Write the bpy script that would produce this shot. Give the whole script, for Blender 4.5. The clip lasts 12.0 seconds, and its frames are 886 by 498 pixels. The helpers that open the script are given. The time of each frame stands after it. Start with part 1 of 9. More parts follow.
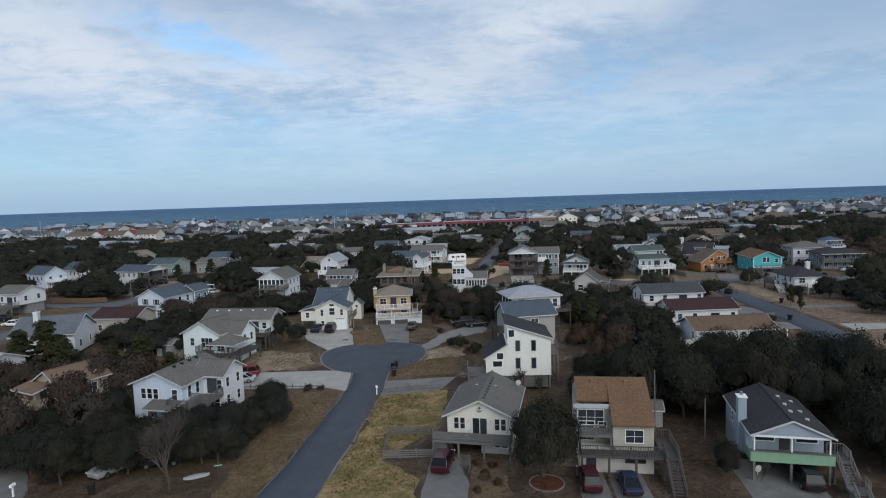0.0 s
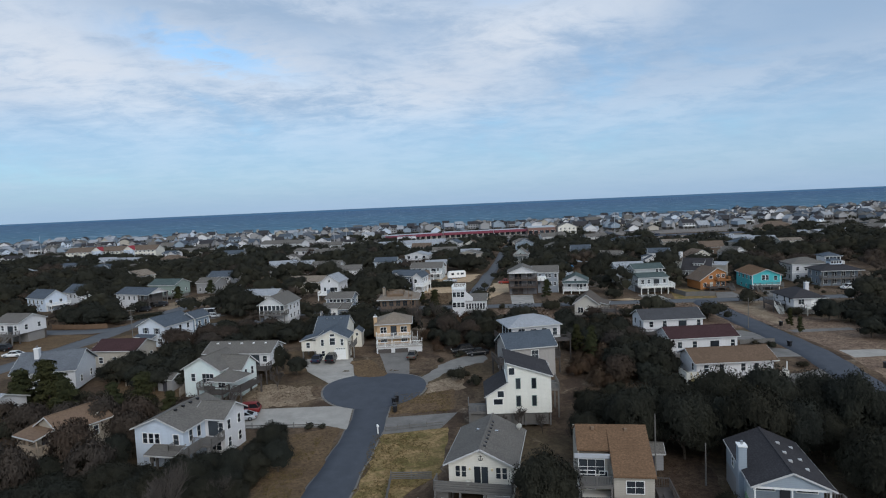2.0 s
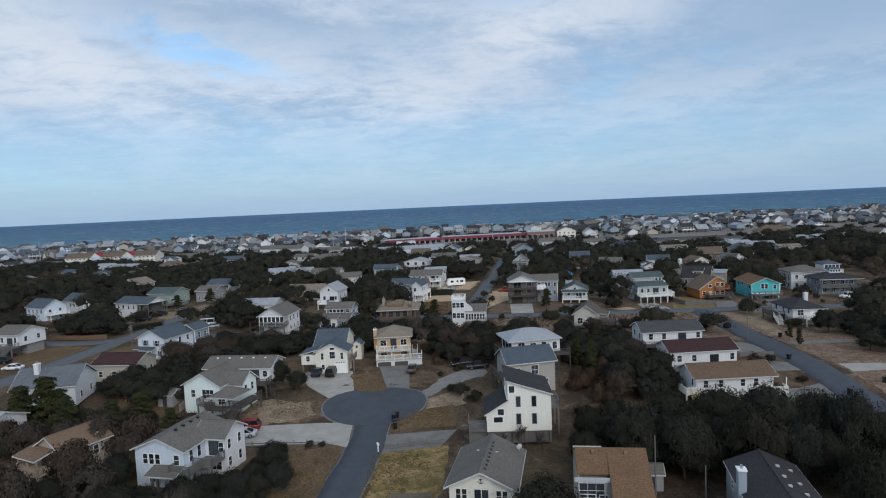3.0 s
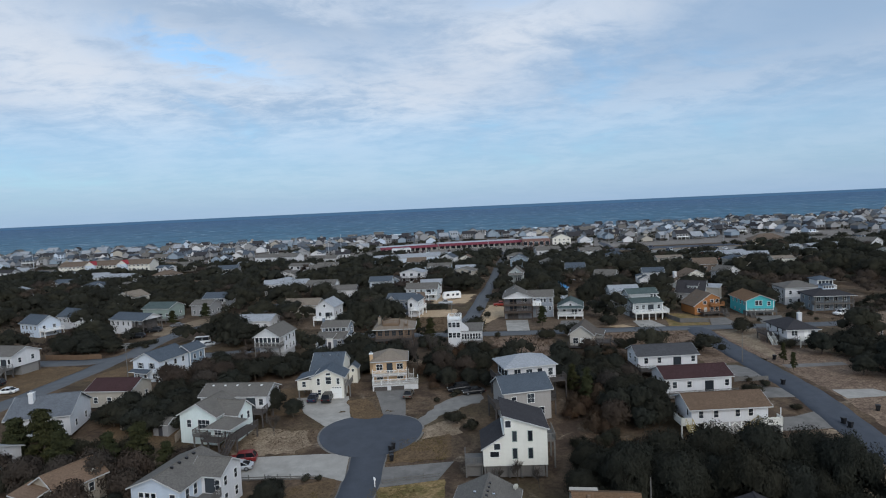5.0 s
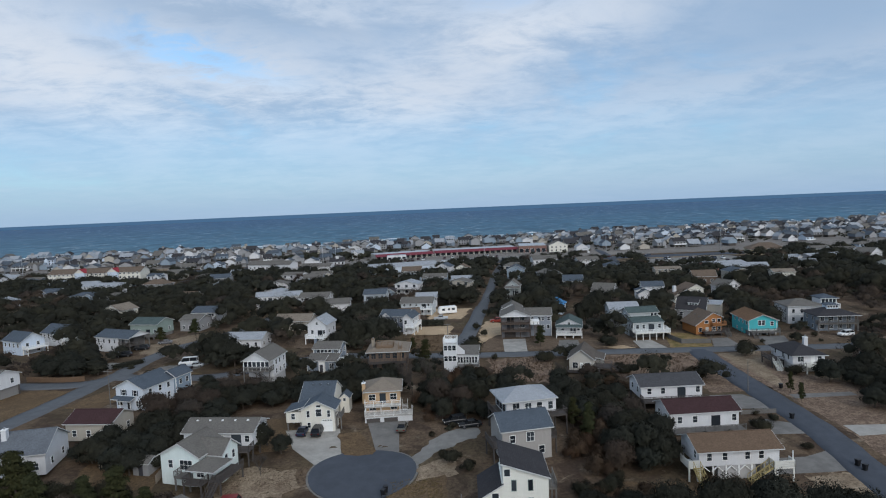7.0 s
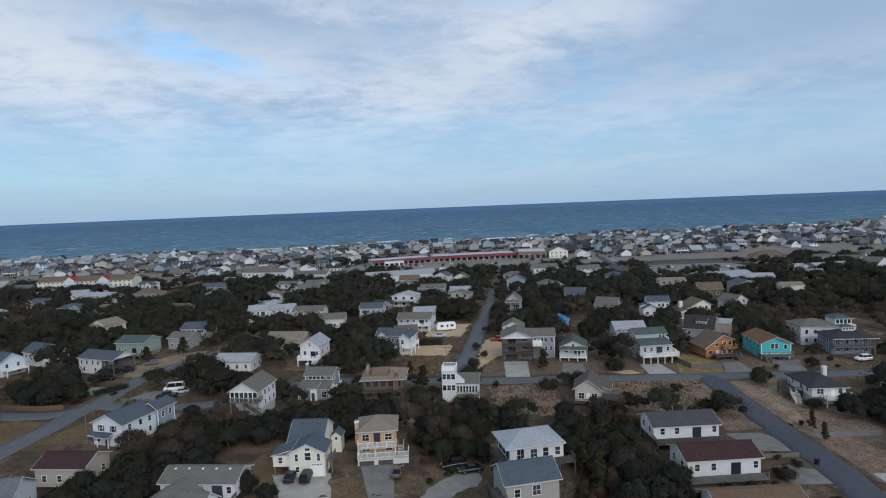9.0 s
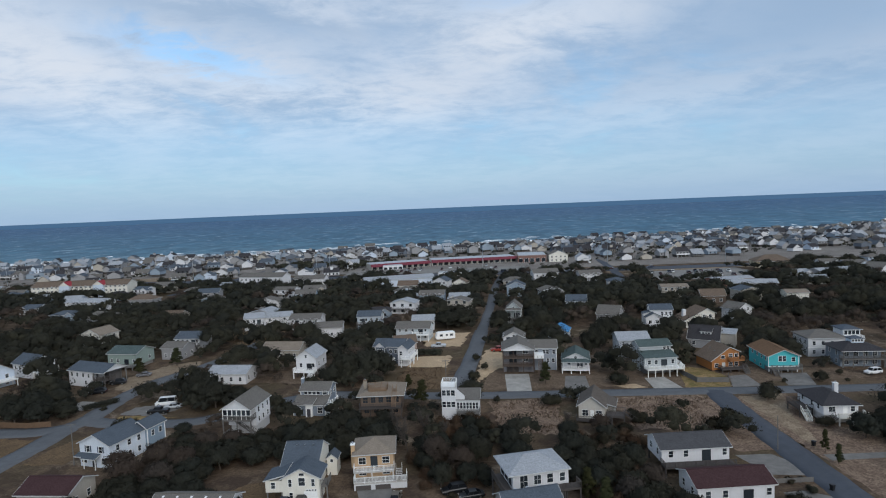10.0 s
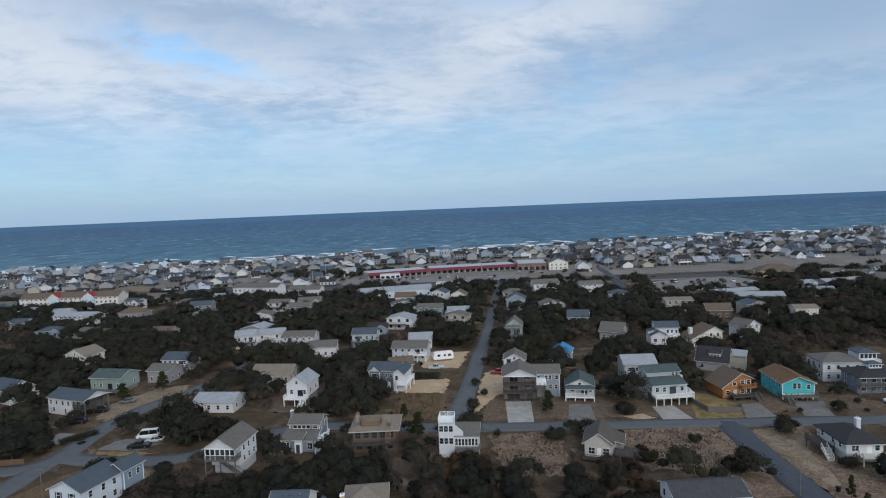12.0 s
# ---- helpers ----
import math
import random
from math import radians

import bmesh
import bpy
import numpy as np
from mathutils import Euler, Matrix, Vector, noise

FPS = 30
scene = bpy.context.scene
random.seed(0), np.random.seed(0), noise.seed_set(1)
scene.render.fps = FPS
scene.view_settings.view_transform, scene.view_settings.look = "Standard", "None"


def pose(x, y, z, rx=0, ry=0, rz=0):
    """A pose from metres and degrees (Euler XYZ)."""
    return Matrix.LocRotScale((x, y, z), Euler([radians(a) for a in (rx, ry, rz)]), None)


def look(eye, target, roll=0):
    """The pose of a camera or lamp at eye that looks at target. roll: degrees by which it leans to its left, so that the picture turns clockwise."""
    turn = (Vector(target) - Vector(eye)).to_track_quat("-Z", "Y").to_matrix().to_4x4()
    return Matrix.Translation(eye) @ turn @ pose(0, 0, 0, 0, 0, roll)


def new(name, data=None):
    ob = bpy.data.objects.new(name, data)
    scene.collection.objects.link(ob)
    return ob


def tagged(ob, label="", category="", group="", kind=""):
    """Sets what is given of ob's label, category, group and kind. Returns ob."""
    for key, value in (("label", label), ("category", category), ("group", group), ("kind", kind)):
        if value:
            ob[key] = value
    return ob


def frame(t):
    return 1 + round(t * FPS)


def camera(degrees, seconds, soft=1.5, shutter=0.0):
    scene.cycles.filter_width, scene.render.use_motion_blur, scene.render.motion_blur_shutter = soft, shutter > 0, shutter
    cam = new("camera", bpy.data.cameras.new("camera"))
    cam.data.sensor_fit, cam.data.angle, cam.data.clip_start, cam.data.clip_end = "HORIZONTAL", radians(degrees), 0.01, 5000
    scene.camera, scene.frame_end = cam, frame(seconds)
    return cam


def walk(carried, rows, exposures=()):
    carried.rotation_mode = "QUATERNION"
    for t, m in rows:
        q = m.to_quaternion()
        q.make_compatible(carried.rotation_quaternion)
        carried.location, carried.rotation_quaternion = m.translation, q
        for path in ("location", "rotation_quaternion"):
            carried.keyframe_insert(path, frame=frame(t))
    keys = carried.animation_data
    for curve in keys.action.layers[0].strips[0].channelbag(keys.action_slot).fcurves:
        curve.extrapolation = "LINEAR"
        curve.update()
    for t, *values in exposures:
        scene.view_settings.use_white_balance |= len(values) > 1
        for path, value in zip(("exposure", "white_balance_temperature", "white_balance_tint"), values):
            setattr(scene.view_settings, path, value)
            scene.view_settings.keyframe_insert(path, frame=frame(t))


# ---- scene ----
cam = camera(73.7, 12.0, soft=1.1)
PATH = [
    (0, (0.249, -0.132, 26.454), (0.193, 1.86, 26.281), -1.9),
    (0.5, (0.308, -0.077, 27.559), (0.253, 1.915, 27.39), -2.1),
    (1, (0.396, -0.08, 28.861), (0.34, 1.913, 28.697), -2.3),
    (1.5, (0.43, -0.066, 30.128), (0.376, 1.927, 29.968), -2.4),
    (2, (0.469, -0.071, 31.365), (0.415, 1.922, 31.21), -2.5),
    (2.5, (0.441, -0.031, 32.575), (0.388, 1.962, 32.423), -2.5),
    (3, (0.48, 0.002, 33.817), (0.429, 1.996, 33.667), -2.6),
    (5, (0.54, 0.174, 38.778), (0.505, 2.168, 38.632), -2.6),
    (5.5, (0.564, 0.916, 39.916), (0.534, 2.911, 39.772), -2.4),
    (6, (0.554, 2.162, 41.126), (0.529, 4.157, 40.982), -2.5),
    (6.5, (0.571, 3.619, 42.275), (0.55, 5.614, 42.132), -2.4),
    (7, (0.646, 5.48, 43.491), (0.626, 7.475, 43.348), -2.4),
    (9, (0.676, 14.176, 48.872), (0.662, 16.17, 48.725), -2.3),
    (9.5, (0.66, 16.448, 50.071), (0.647, 18.443, 49.926), -2.3),
    (10, (0.604, 18.736, 51.39), (0.594, 20.731, 51.244), -2.3),
    (10.5, (0.604, 20.892, 52.643), (0.596, 22.886, 52.499), -2.3),
    (11, (0.659, 23.06, 53.91), (0.654, 25.054, 53.767), -2.3),
    (11.5, (0.783, 25.205, 55.123), (0.779, 27.2, 54.982), -2.3),
    (12, (1.164, 27.491, 56.502), (1.159, 29.486, 56.36), -2.4),
]
walk(cam, [(t, look(eye, target, roll)) for t, eye, target, roll in PATH])

# ---------------------------------------------------------------- light
SUN_DIR = Vector((0.34, -0.76, 0.52)).normalized()
world = bpy.data.worlds.new("world")
scene.world = world
world.use_nodes = True


def build_world():
    nt = world.node_tree
    nt.nodes.clear()
    N, L = nt.nodes.new, nt.links.new

    def math_node(op, a, b=None):
        n = N("ShaderNodeMath")
        n.operation = op
        for i, v in enumerate((a, b)):
            if v is None:
                continue
            if isinstance(v, (int, float)):
                n.inputs[i].default_value = v
            else:
                L(v, n.inputs[i])
        return n.outputs[0]

    def ramp(fac, stops):
        n = N("ShaderNodeValToRGB")
        n.color_ramp.interpolation = "EASE"
        while len(n.color_ramp.elements) < len(stops):
            n.color_ramp.elements.new(0.5)
        for e, (p, c) in zip(n.color_ramp.elements, stops):
            e.position, e.color = p, (c, c, c, 1) if isinstance(c, (int, float)) else (*c, 1)
        L(fac, n.inputs[0])
        return n.outputs[0]

    def mix(fac, a, b):
        n = N("ShaderNodeMix")
        n.data_type = "RGBA"
        for i, v in ((0, fac), (6, a), (7, b)):
            if isinstance(v, tuple):
                n.inputs[i].default_value = (*v, 1)
            elif isinstance(v, (int, float)):
                n.inputs[i].default_value = v
            else:
                L(v, n.inputs[i])
        return n.outputs[2]

    co = N("ShaderNodeTexCoord").outputs["Generated"]
    sep = N("ShaderNodeSeparateXYZ")
    L(co, sep.inputs[0])
    x, y, z = sep.outputs
    up = math_node("ADD", math_node("MAXIMUM", z, 0.0), 0.16)
    flat = N("ShaderNodeCombineXYZ")
    L(math_node("DIVIDE", x, up), flat.inputs[0])
    L(math_node("DIVIDE", y, up), flat.inputs[1])

    def cloud(scale, rot, loc, stretch, detail, rough, warp=0.0):
        m = N("ShaderNodeMapping")
        m.inputs["Location"].default_value = loc
        m.inputs["Rotation"].default_value = (0, 0, radians(rot))
        m.inputs["Scale"].default_value = (scale, scale * stretch, 1)
        L(flat.outputs[0], m.inputs[0])
        n = N("ShaderNodeTexNoise")
        n.inputs["Scale"].default_value = 1.0
        n.inputs["Detail"].default_value = detail
        n.inputs["Roughness"].default_value = rough
        n.inputs["Distortion"].default_value = warp
        L(m.outputs[0], n.inputs["Vector"])
        return n.outputs["Fac"]

    big = cloud(0.50, -30, (3.1, 1.7, 0), 0.7, 5, 0.55, 0.35)
    streak = cloud(1.5, -16, (7.0, 2.0, 0), 0.8, 8, 0.62, 0.45)
    ripple = cloud(4.6, -26, (1.0, 5.0, 0), 1.5, 7, 0.66, 0.4)
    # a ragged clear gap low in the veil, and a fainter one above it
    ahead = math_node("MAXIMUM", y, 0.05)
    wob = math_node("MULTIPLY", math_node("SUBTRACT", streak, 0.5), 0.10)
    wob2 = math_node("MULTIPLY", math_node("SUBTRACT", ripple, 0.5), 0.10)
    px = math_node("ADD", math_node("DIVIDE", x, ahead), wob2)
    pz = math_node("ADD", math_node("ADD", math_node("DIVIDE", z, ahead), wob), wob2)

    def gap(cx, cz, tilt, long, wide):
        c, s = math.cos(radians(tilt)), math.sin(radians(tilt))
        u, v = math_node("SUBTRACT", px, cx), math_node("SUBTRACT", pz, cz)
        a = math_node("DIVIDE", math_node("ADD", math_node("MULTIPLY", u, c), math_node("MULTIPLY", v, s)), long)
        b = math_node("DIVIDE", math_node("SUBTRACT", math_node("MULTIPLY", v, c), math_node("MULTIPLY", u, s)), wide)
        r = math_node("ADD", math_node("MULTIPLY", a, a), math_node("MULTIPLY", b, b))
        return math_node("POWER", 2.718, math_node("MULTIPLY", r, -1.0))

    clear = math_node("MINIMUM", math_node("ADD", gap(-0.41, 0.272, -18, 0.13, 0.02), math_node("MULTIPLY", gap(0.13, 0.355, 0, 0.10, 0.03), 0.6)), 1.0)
    dens = math_node("ADD", math_node("MULTIPLY", big, 0.6), math_node("MULTIPLY", streak, 0.4))
    cover = ramp(dens, ((0.30, 0.55), (0.46, 0.92), (0.60, 1.0)))
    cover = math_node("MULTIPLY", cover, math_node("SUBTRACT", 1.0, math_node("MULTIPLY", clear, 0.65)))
    tone = math_node("ADD", math_node("ADD", math_node("MULTIPLY", streak, 0.48), math_node("MULTIPLY", big, 0.26)), math_node("MULTIPLY", ripple, 0.26))
    white = ramp(tone, ((0.37, CLOUD_DARK), (0.60, CLOUD_LIGHT)))
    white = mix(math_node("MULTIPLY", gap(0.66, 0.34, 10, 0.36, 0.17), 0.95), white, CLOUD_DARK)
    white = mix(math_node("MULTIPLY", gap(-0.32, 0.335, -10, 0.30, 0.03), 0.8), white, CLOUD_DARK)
    # bright banks in the veil
    grain = ramp(math_node("ADD", math_node("MULTIPLY", ripple, 0.6), math_node("MULTIPLY", streak, 0.4)), ((0.38, 0.35), (0.58, 1.0)))
    banks = ((-0.66, 0.275, -20, 0.30, 0.075, 0.5), (-0.20, 0.195, -6, 0.30, 0.045, 0.45), (0.16, 0.30, 12, 0.20, 0.06, 0.55), (0.40, 0.165, 13, 0.34, 0.04, 0.22))
    for cx, cz, tilt, long, wide, k in banks:
        white = mix(math_node("MULTIPLY", math_node("MULTIPLY", gap(cx, cz, tilt, long, wide), k), grain), white, CLOUD_BRIGHT)
    sky = N("ShaderNodeTexSky")
    sky.sky_type = "NISHITA"
    sky.sun_disc = False
    sky.sun_elevation = math.asin(SUN_DIR.z)
    sky.sun_rotation = math.atan2(SUN_DIR.x, SUN_DIR.y)
    blue = N("ShaderNodeVectorMath")
    blue.operation = "MULTIPLY"
    L(sky.outputs[0], blue.inputs[0])
    blue.inputs[1].default_value = SKY_GAIN
    low = ramp(z, ((0.0, 1.0), (0.07, 0.62), (0.18, 0.0)))
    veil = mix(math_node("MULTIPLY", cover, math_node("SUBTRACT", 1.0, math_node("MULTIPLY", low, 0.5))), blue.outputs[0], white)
    veil = mix(math_node("MULTIPLY", low, 0.8), veil, HAZE)
    # the open sea beyond the water sheet
    below = ramp(math_node("ADD", math_node("MULTIPLY", z, 100.0), 0.9), ((0.53, 1.0), (0.60, 0.0)))
    out = mix(below, veil, SEA_FAR)
    bg = N("ShaderNodeBackground")
    L(out, bg.inputs[0])
    bg.inputs[1].default_value = SKY_STRENGTH
    wo = N("ShaderNodeOutputWorld")
    L(bg.outputs[0], wo.inputs[0])


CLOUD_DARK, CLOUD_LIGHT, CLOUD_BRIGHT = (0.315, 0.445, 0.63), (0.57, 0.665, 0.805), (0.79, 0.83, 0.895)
HAZE, SEA_FAR = (0.345, 0.495, 0.71), (0.068, 0.145, 0.262)
SKY_GAIN = (0.108, 0.157, 0.184)
SKY_STRENGTH = 1.0
build_world()

sun = new("sun", bpy.data.lights.new("sun", "SUN"))
sun.data.energy, sun.data.angle, sun.data.color = 1.85, radians(45), (1.0, 0.97, 0.935)
sun.matrix_world = look(SUN_DIR * 100, (0, 0, 0))
scene.view_settings.exposure = 0.0


# ---------------------------------------------------------------- materials
def srgb(r, g, b):
    return tuple((c / 255 / 12.92) if c <= 10 else ((c / 255 + 0.055) / 1.055) ** 2.4 for c in (r, g, b))


class Nodes:
    """Short hand for one node material."""

    def __init__(s, name):
        s.m = bpy.data.materials.new(name)
        s.m.use_nodes = True
        s.nt = s.m.node_tree
        s.b = s.nt.nodes["Principled BSDF"]
        s.co = s.nt.nodes.new("ShaderNodeTexCoord").outputs["Object"]

    def link(s, a, b):
        s.nt.links.new(a, b)

    def noise(s, scale, detail=4, rough=0.55, stretch=(1, 1, 1), co=None, warp=0.0):
        m = s.nt.nodes.new("ShaderNodeMapping")
        m.inputs["Scale"].default_value = stretch
        s.link(co or s.co, m.inputs[0])
        n = s.nt.nodes.new("ShaderNodeTexNoise")
        n.inputs["Scale"].default_value, n.inputs["Detail"].default_value, n.inputs["Roughness"].default_value = scale, detail, rough
        n.inputs["Distortion"].default_value = warp
        s.link(m.outputs[0], n.inputs["Vector"])
        return n.outputs["Fac"]

    def wave(s, period, axis="Z", co=None):
        n = s.nt.nodes.new("ShaderNodeTexWave")
        n.bands_direction, n.wave_profile = axis, "SAW"
        n.inputs["Scale"].default_value = 2 * math.pi / 20 / period
        n.inputs["Distortion"].default_value = 0
        s.link(co or s.co, n.inputs["Vector"])
        return n.outputs["Fac"]

    def ramp(s, fac, stops, smooth=False):
        n = s.nt.nodes.new("ShaderNodeValToRGB")
        if smooth:
            n.color_ramp.interpolation = "EASE"
        while len(n.color_ramp.elements) < len(stops):
            n.color_ramp.elements.new(0.5)
        for e, (p, c) in zip(n.color_ramp.elements, stops):
            e.position, e.color = p, (c, c, c, 1) if isinstance(c, (int, float)) else (*c, 1)
        s.link(fac, n.inputs[0])
        return n.outputs[0]

    def mix(s, fac, a, b, kind="MIX"):
        n = s.nt.nodes.new("ShaderNodeMix")
        n.data_type, n.blend_type = "RGBA", kind
        for i, v in ((0, fac), (6, a), (7, b)):
            if isinstance(v, tuple):
                n.inputs[i].default_value = (*v, 1)
            elif isinstance(v, (int, float)):
                n.inputs[i].default_value = v
            else:
                s.link(v, n.inputs[i])
        return n.outputs[2]

    def rand(s, island=False):
        if island:
            return s.nt.nodes.new("ShaderNodeNewGeometry").outputs["Random Per Island"]
        return s.nt.nodes.new("ShaderNodeObjectInfo").outputs["Random"]

    def bump(s, h, strength=0.4, dist=0.02):
        n = s.nt.nodes.new("ShaderNodeBump")
        n.inputs["Strength"].default_value, n.inputs["Distance"].default_value = strength, dist
        s.link(h, n.inputs["Height"])
        s.link(n.outputs[0], s.b.inputs["Normal"])

    def done(s, col=None, rough=0.8, metal=0.0, spec=0.3):
        if col is not None:
            if isinstance(col, tuple):
                s.b.inputs["Base Color"].default_value = (*col, 1)
            else:
                s.link(col, s.b.inputs["Base Color"])
        if isinstance(rough, (int, float)):
            s.b.inputs["Roughness"].default_value = rough
        else:
            s.link(rough, s.b.inputs["Roughness"])
        s.b.inputs["Metallic"].default_value = metal
        s.b.inputs["Specular IOR Level"].default_value = spec
        return s.m


def scaled(c, k):
    return tuple(min(1.0, v * k) for v in c)


CACHE = {}


def siding(c):
    """Lapped boards in one paint, faintly streaked and dirtied, with the lap shade painted in."""
    key = ("siding", c)
    if key not in CACHE:
        n = Nodes("siding")
        streaks = n.noise(0.9, 5, 0.6, (3, 3, 0.35))
        grime = n.noise(0.35, 4)
        col = n.mix(n.ramp(streaks, ((0.35, 0.0), (0.75, 0.35))), c, scaled(c, 0.72))
        col = n.mix(n.ramp(grime, ((0.4, 0.0), (0.7, 0.25))), col, scaled(c, 0.8))
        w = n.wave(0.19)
        # shade line at each lap, mixed into the paint colour
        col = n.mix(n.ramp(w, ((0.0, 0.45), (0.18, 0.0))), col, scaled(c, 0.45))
        n.bump(w, 0.5, 0.02)
        CACHE[key] = n.done(col, 0.65)
    return CACHE[key]


def paint(c, rough=0.55):
    key = ("paint", c, rough)
    if key not in CACHE:
        n = Nodes("paint")
        col = n.mix(n.ramp(n.noise(2.2, 5, 0.6), ((0.4, 0.0), (0.75, 0.35))), c, scaled(c, 0.75))
        CACHE[key] = n.done(col, rough)
    return CACHE[key]


def shingles(c):
    """Asphalt shingles: courses with painted shade lines, mottled tabs and weather stains."""
    key = ("shingles", c)
    if key not in CACHE:
        n = Nodes("shingles")
        tabs = n.noise(4.2, 3, 0.6, (1, 1, 2.5))
        stain = n.noise(0.45, 5, 0.65, (1, 1, 0.5))
        col = n.mix(n.ramp(tabs, ((0.3, 0.0), (0.7, 1.0))), scaled(c, 0.70), scaled(c, 1.32))
        col = n.mix(n.ramp(stain, ((0.42, 0.0), (0.75, 0.5))), col, scaled(c, 0.66))
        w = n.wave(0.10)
        # darkens the edge of each course like the shade of the overlap
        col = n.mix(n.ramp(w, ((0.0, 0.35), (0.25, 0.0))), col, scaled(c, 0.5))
        n.bump(n.mix(0.5, w, tabs), 0.4, 0.015)
        CACHE[key] = n.done(col, 0.9, spec=0.06)
    return CACHE[key]


def timber(c):
    """Weathered planks."""
    key = ("timber", c)
    if key not in CACHE:
        n = Nodes("timber")
        grain = n.noise(3.0, 5, 0.65, (1, 1, 4))
        patch = n.noise(0.8, 3)
        col = n.mix(grain, scaled(c, 0.62), scaled(c, 1.3))
        col = n.mix(n.ramp(patch, ((0.4, 0.0), (0.7, 0.5))), col, scaled(c, 0.7))
        n.bump(grain, 0.3, 0.01)
        CACHE[key] = n.done(col, 0.85, spec=0.2)
    return CACHE[key]


def mat_asphalt(c=srgb(71, 75, 82), name="asphalt"):
    n = Nodes(name)
    fine, mid, big = n.noise(9, 3, 0.7), n.noise(0.5, 5, 0.6), n.noise(0.06, 3)
    col = n.mix(n.ramp(mid, ((0.35, 0.0), (0.7, 1.0))), scaled(c, 0.88), scaled(c, 1.12))
    col = n.mix(n.ramp(big, ((0.4, 0.0), (0.7, 0.5))), col, scaled(c, 0.8))
    col = n.mix(n.ramp(fine, ((0.45, 0.0), (0.7, 0.25))), col, scaled(c, 1.5))
    n.bump(fine, 0.2, 0.01)
    return n.done(col, 0.85, spec=0.12)


def mat_concrete(c, name="concrete"):
    n = Nodes(name)
    fine, mid, big = n.noise(5, 4, 0.7), n.noise(0.45, 5, 0.65), n.noise(0.12, 3)
    col = n.mix(n.ramp(mid, ((0.38, 0.0), (0.68, 0.9))), c, scaled(c, 0.6))
    col = n.mix(n.ramp(big, ((0.4, 0.0), (0.65, 0.5))), col, scaled(c, 0.75))
    col = n.mix(n.ramp(fine, ((0.4, 0.0), (0.8, 0.3))), col, scaled(c, 0.55))
    n.bump(fine, 0.2, 0.01)
    return n.done(col, 0.9, spec=0.2)


def mat_ground():
    """Sandy soil under leaf litter, dry grass and bare sand."""
    n = Nodes("sandy_ground")
    a, b, c, f = n.noise(0.035, 5, 0.6), n.noise(0.13, 6, 0.65, warp=0.6), n.noise(0.02, 3), n.noise(1.6, 6, 0.75)
    litter, straw, sand, olive = srgb(76, 64, 55), srgb(110, 94, 78), srgb(148, 134, 117), srgb(82, 74, 56)
    col = n.mix(n.ramp(b, ((0.42, 0.0), (0.58, 1.0))), litter, straw)
    col = n.mix(n.ramp(a, ((0.48, 0.0), (0.60, 0.7))), col, olive)
    col = n.mix(n.ramp(n.noise(0.09, 6, 0.7, warp=1.0), ((0.57, 0.0), (0.68, 0.85))), col, sand)
    col = n.mix(n.ramp(f, ((0.35, 0.75), (0.62, 0.0))), col, scaled(litter, 0.6))
    n.bump(f, 0.8, 0.15)
    return n.done(col, 0.95, spec=0.03)


def mat_patch(name, main, second, dark, scale=0.35):
    n = Nodes(name)
    a, f, g = n.noise(scale, 6, 0.65, warp=0.8), n.noise(2.5, 6, 0.75), n.noise(scale * 0.3, 3)
    col = n.mix(n.ramp(a, ((0.40, 0.0), (0.60, 1.0))), main, second)
    col = n.mix(n.ramp(g, ((0.45, 0.0), (0.65, 0.5))), col, scaled(main, 0.75))
    col = n.mix(n.ramp(f, ((0.36, 0.8), (0.58, 0.0))), col, dark)
    n.bump(f, 0.7, 0.1)
    return n.done(col, 0.95, spec=0.03)


def mat_leaves(name, dark, light, brown=0.0):
    n = Nodes(name)
    col = n.mix(n.rand(True), dark, light)
    col = n.mix(n.ramp(n.noise(1.6, 4, 0.65), ((0.42, 0.0), (0.66, 0.6))), col, scaled(light, 1.25))
    hue = n.ramp(n.rand(), ((0.0, 0.0), (1.0, 0.9)))
    col = n.mix(hue, col, n.mix(1.0, col, (1.05, 0.92 - brown, 0.80), "MULTIPLY"))
    stand = n.ramp(n.noise(0.11, 3, 0.6), ((0.36, 0.0), (0.64, 1.0)))
    col = n.mix(stand, n.mix(1.0, col, (0.78, 0.80, 0.84), "MULTIPLY"), n.mix(1.0, col, (1.14, 1.10, 0.98), "MULTIPLY"))
    return n.done(col, 0.8, spec=0.03)


def mat_bark(c):
    n = Nodes("bark")
    f = n.noise(4, 5, 0.7, (1, 1, 0.3))
    n.bump(f, 0.6, 0.04)
    return n.done(n.mix(f, scaled(c, 0.6), scaled(c, 1.4)), 0.95, spec=0.1)


def mat_glass():
    n = Nodes("window_glass")
    col = n.mix(n.rand(), (0.012, 0.015, 0.02), (0.05, 0.06, 0.07))
    return n.done(col, 0.08, spec=0.5)


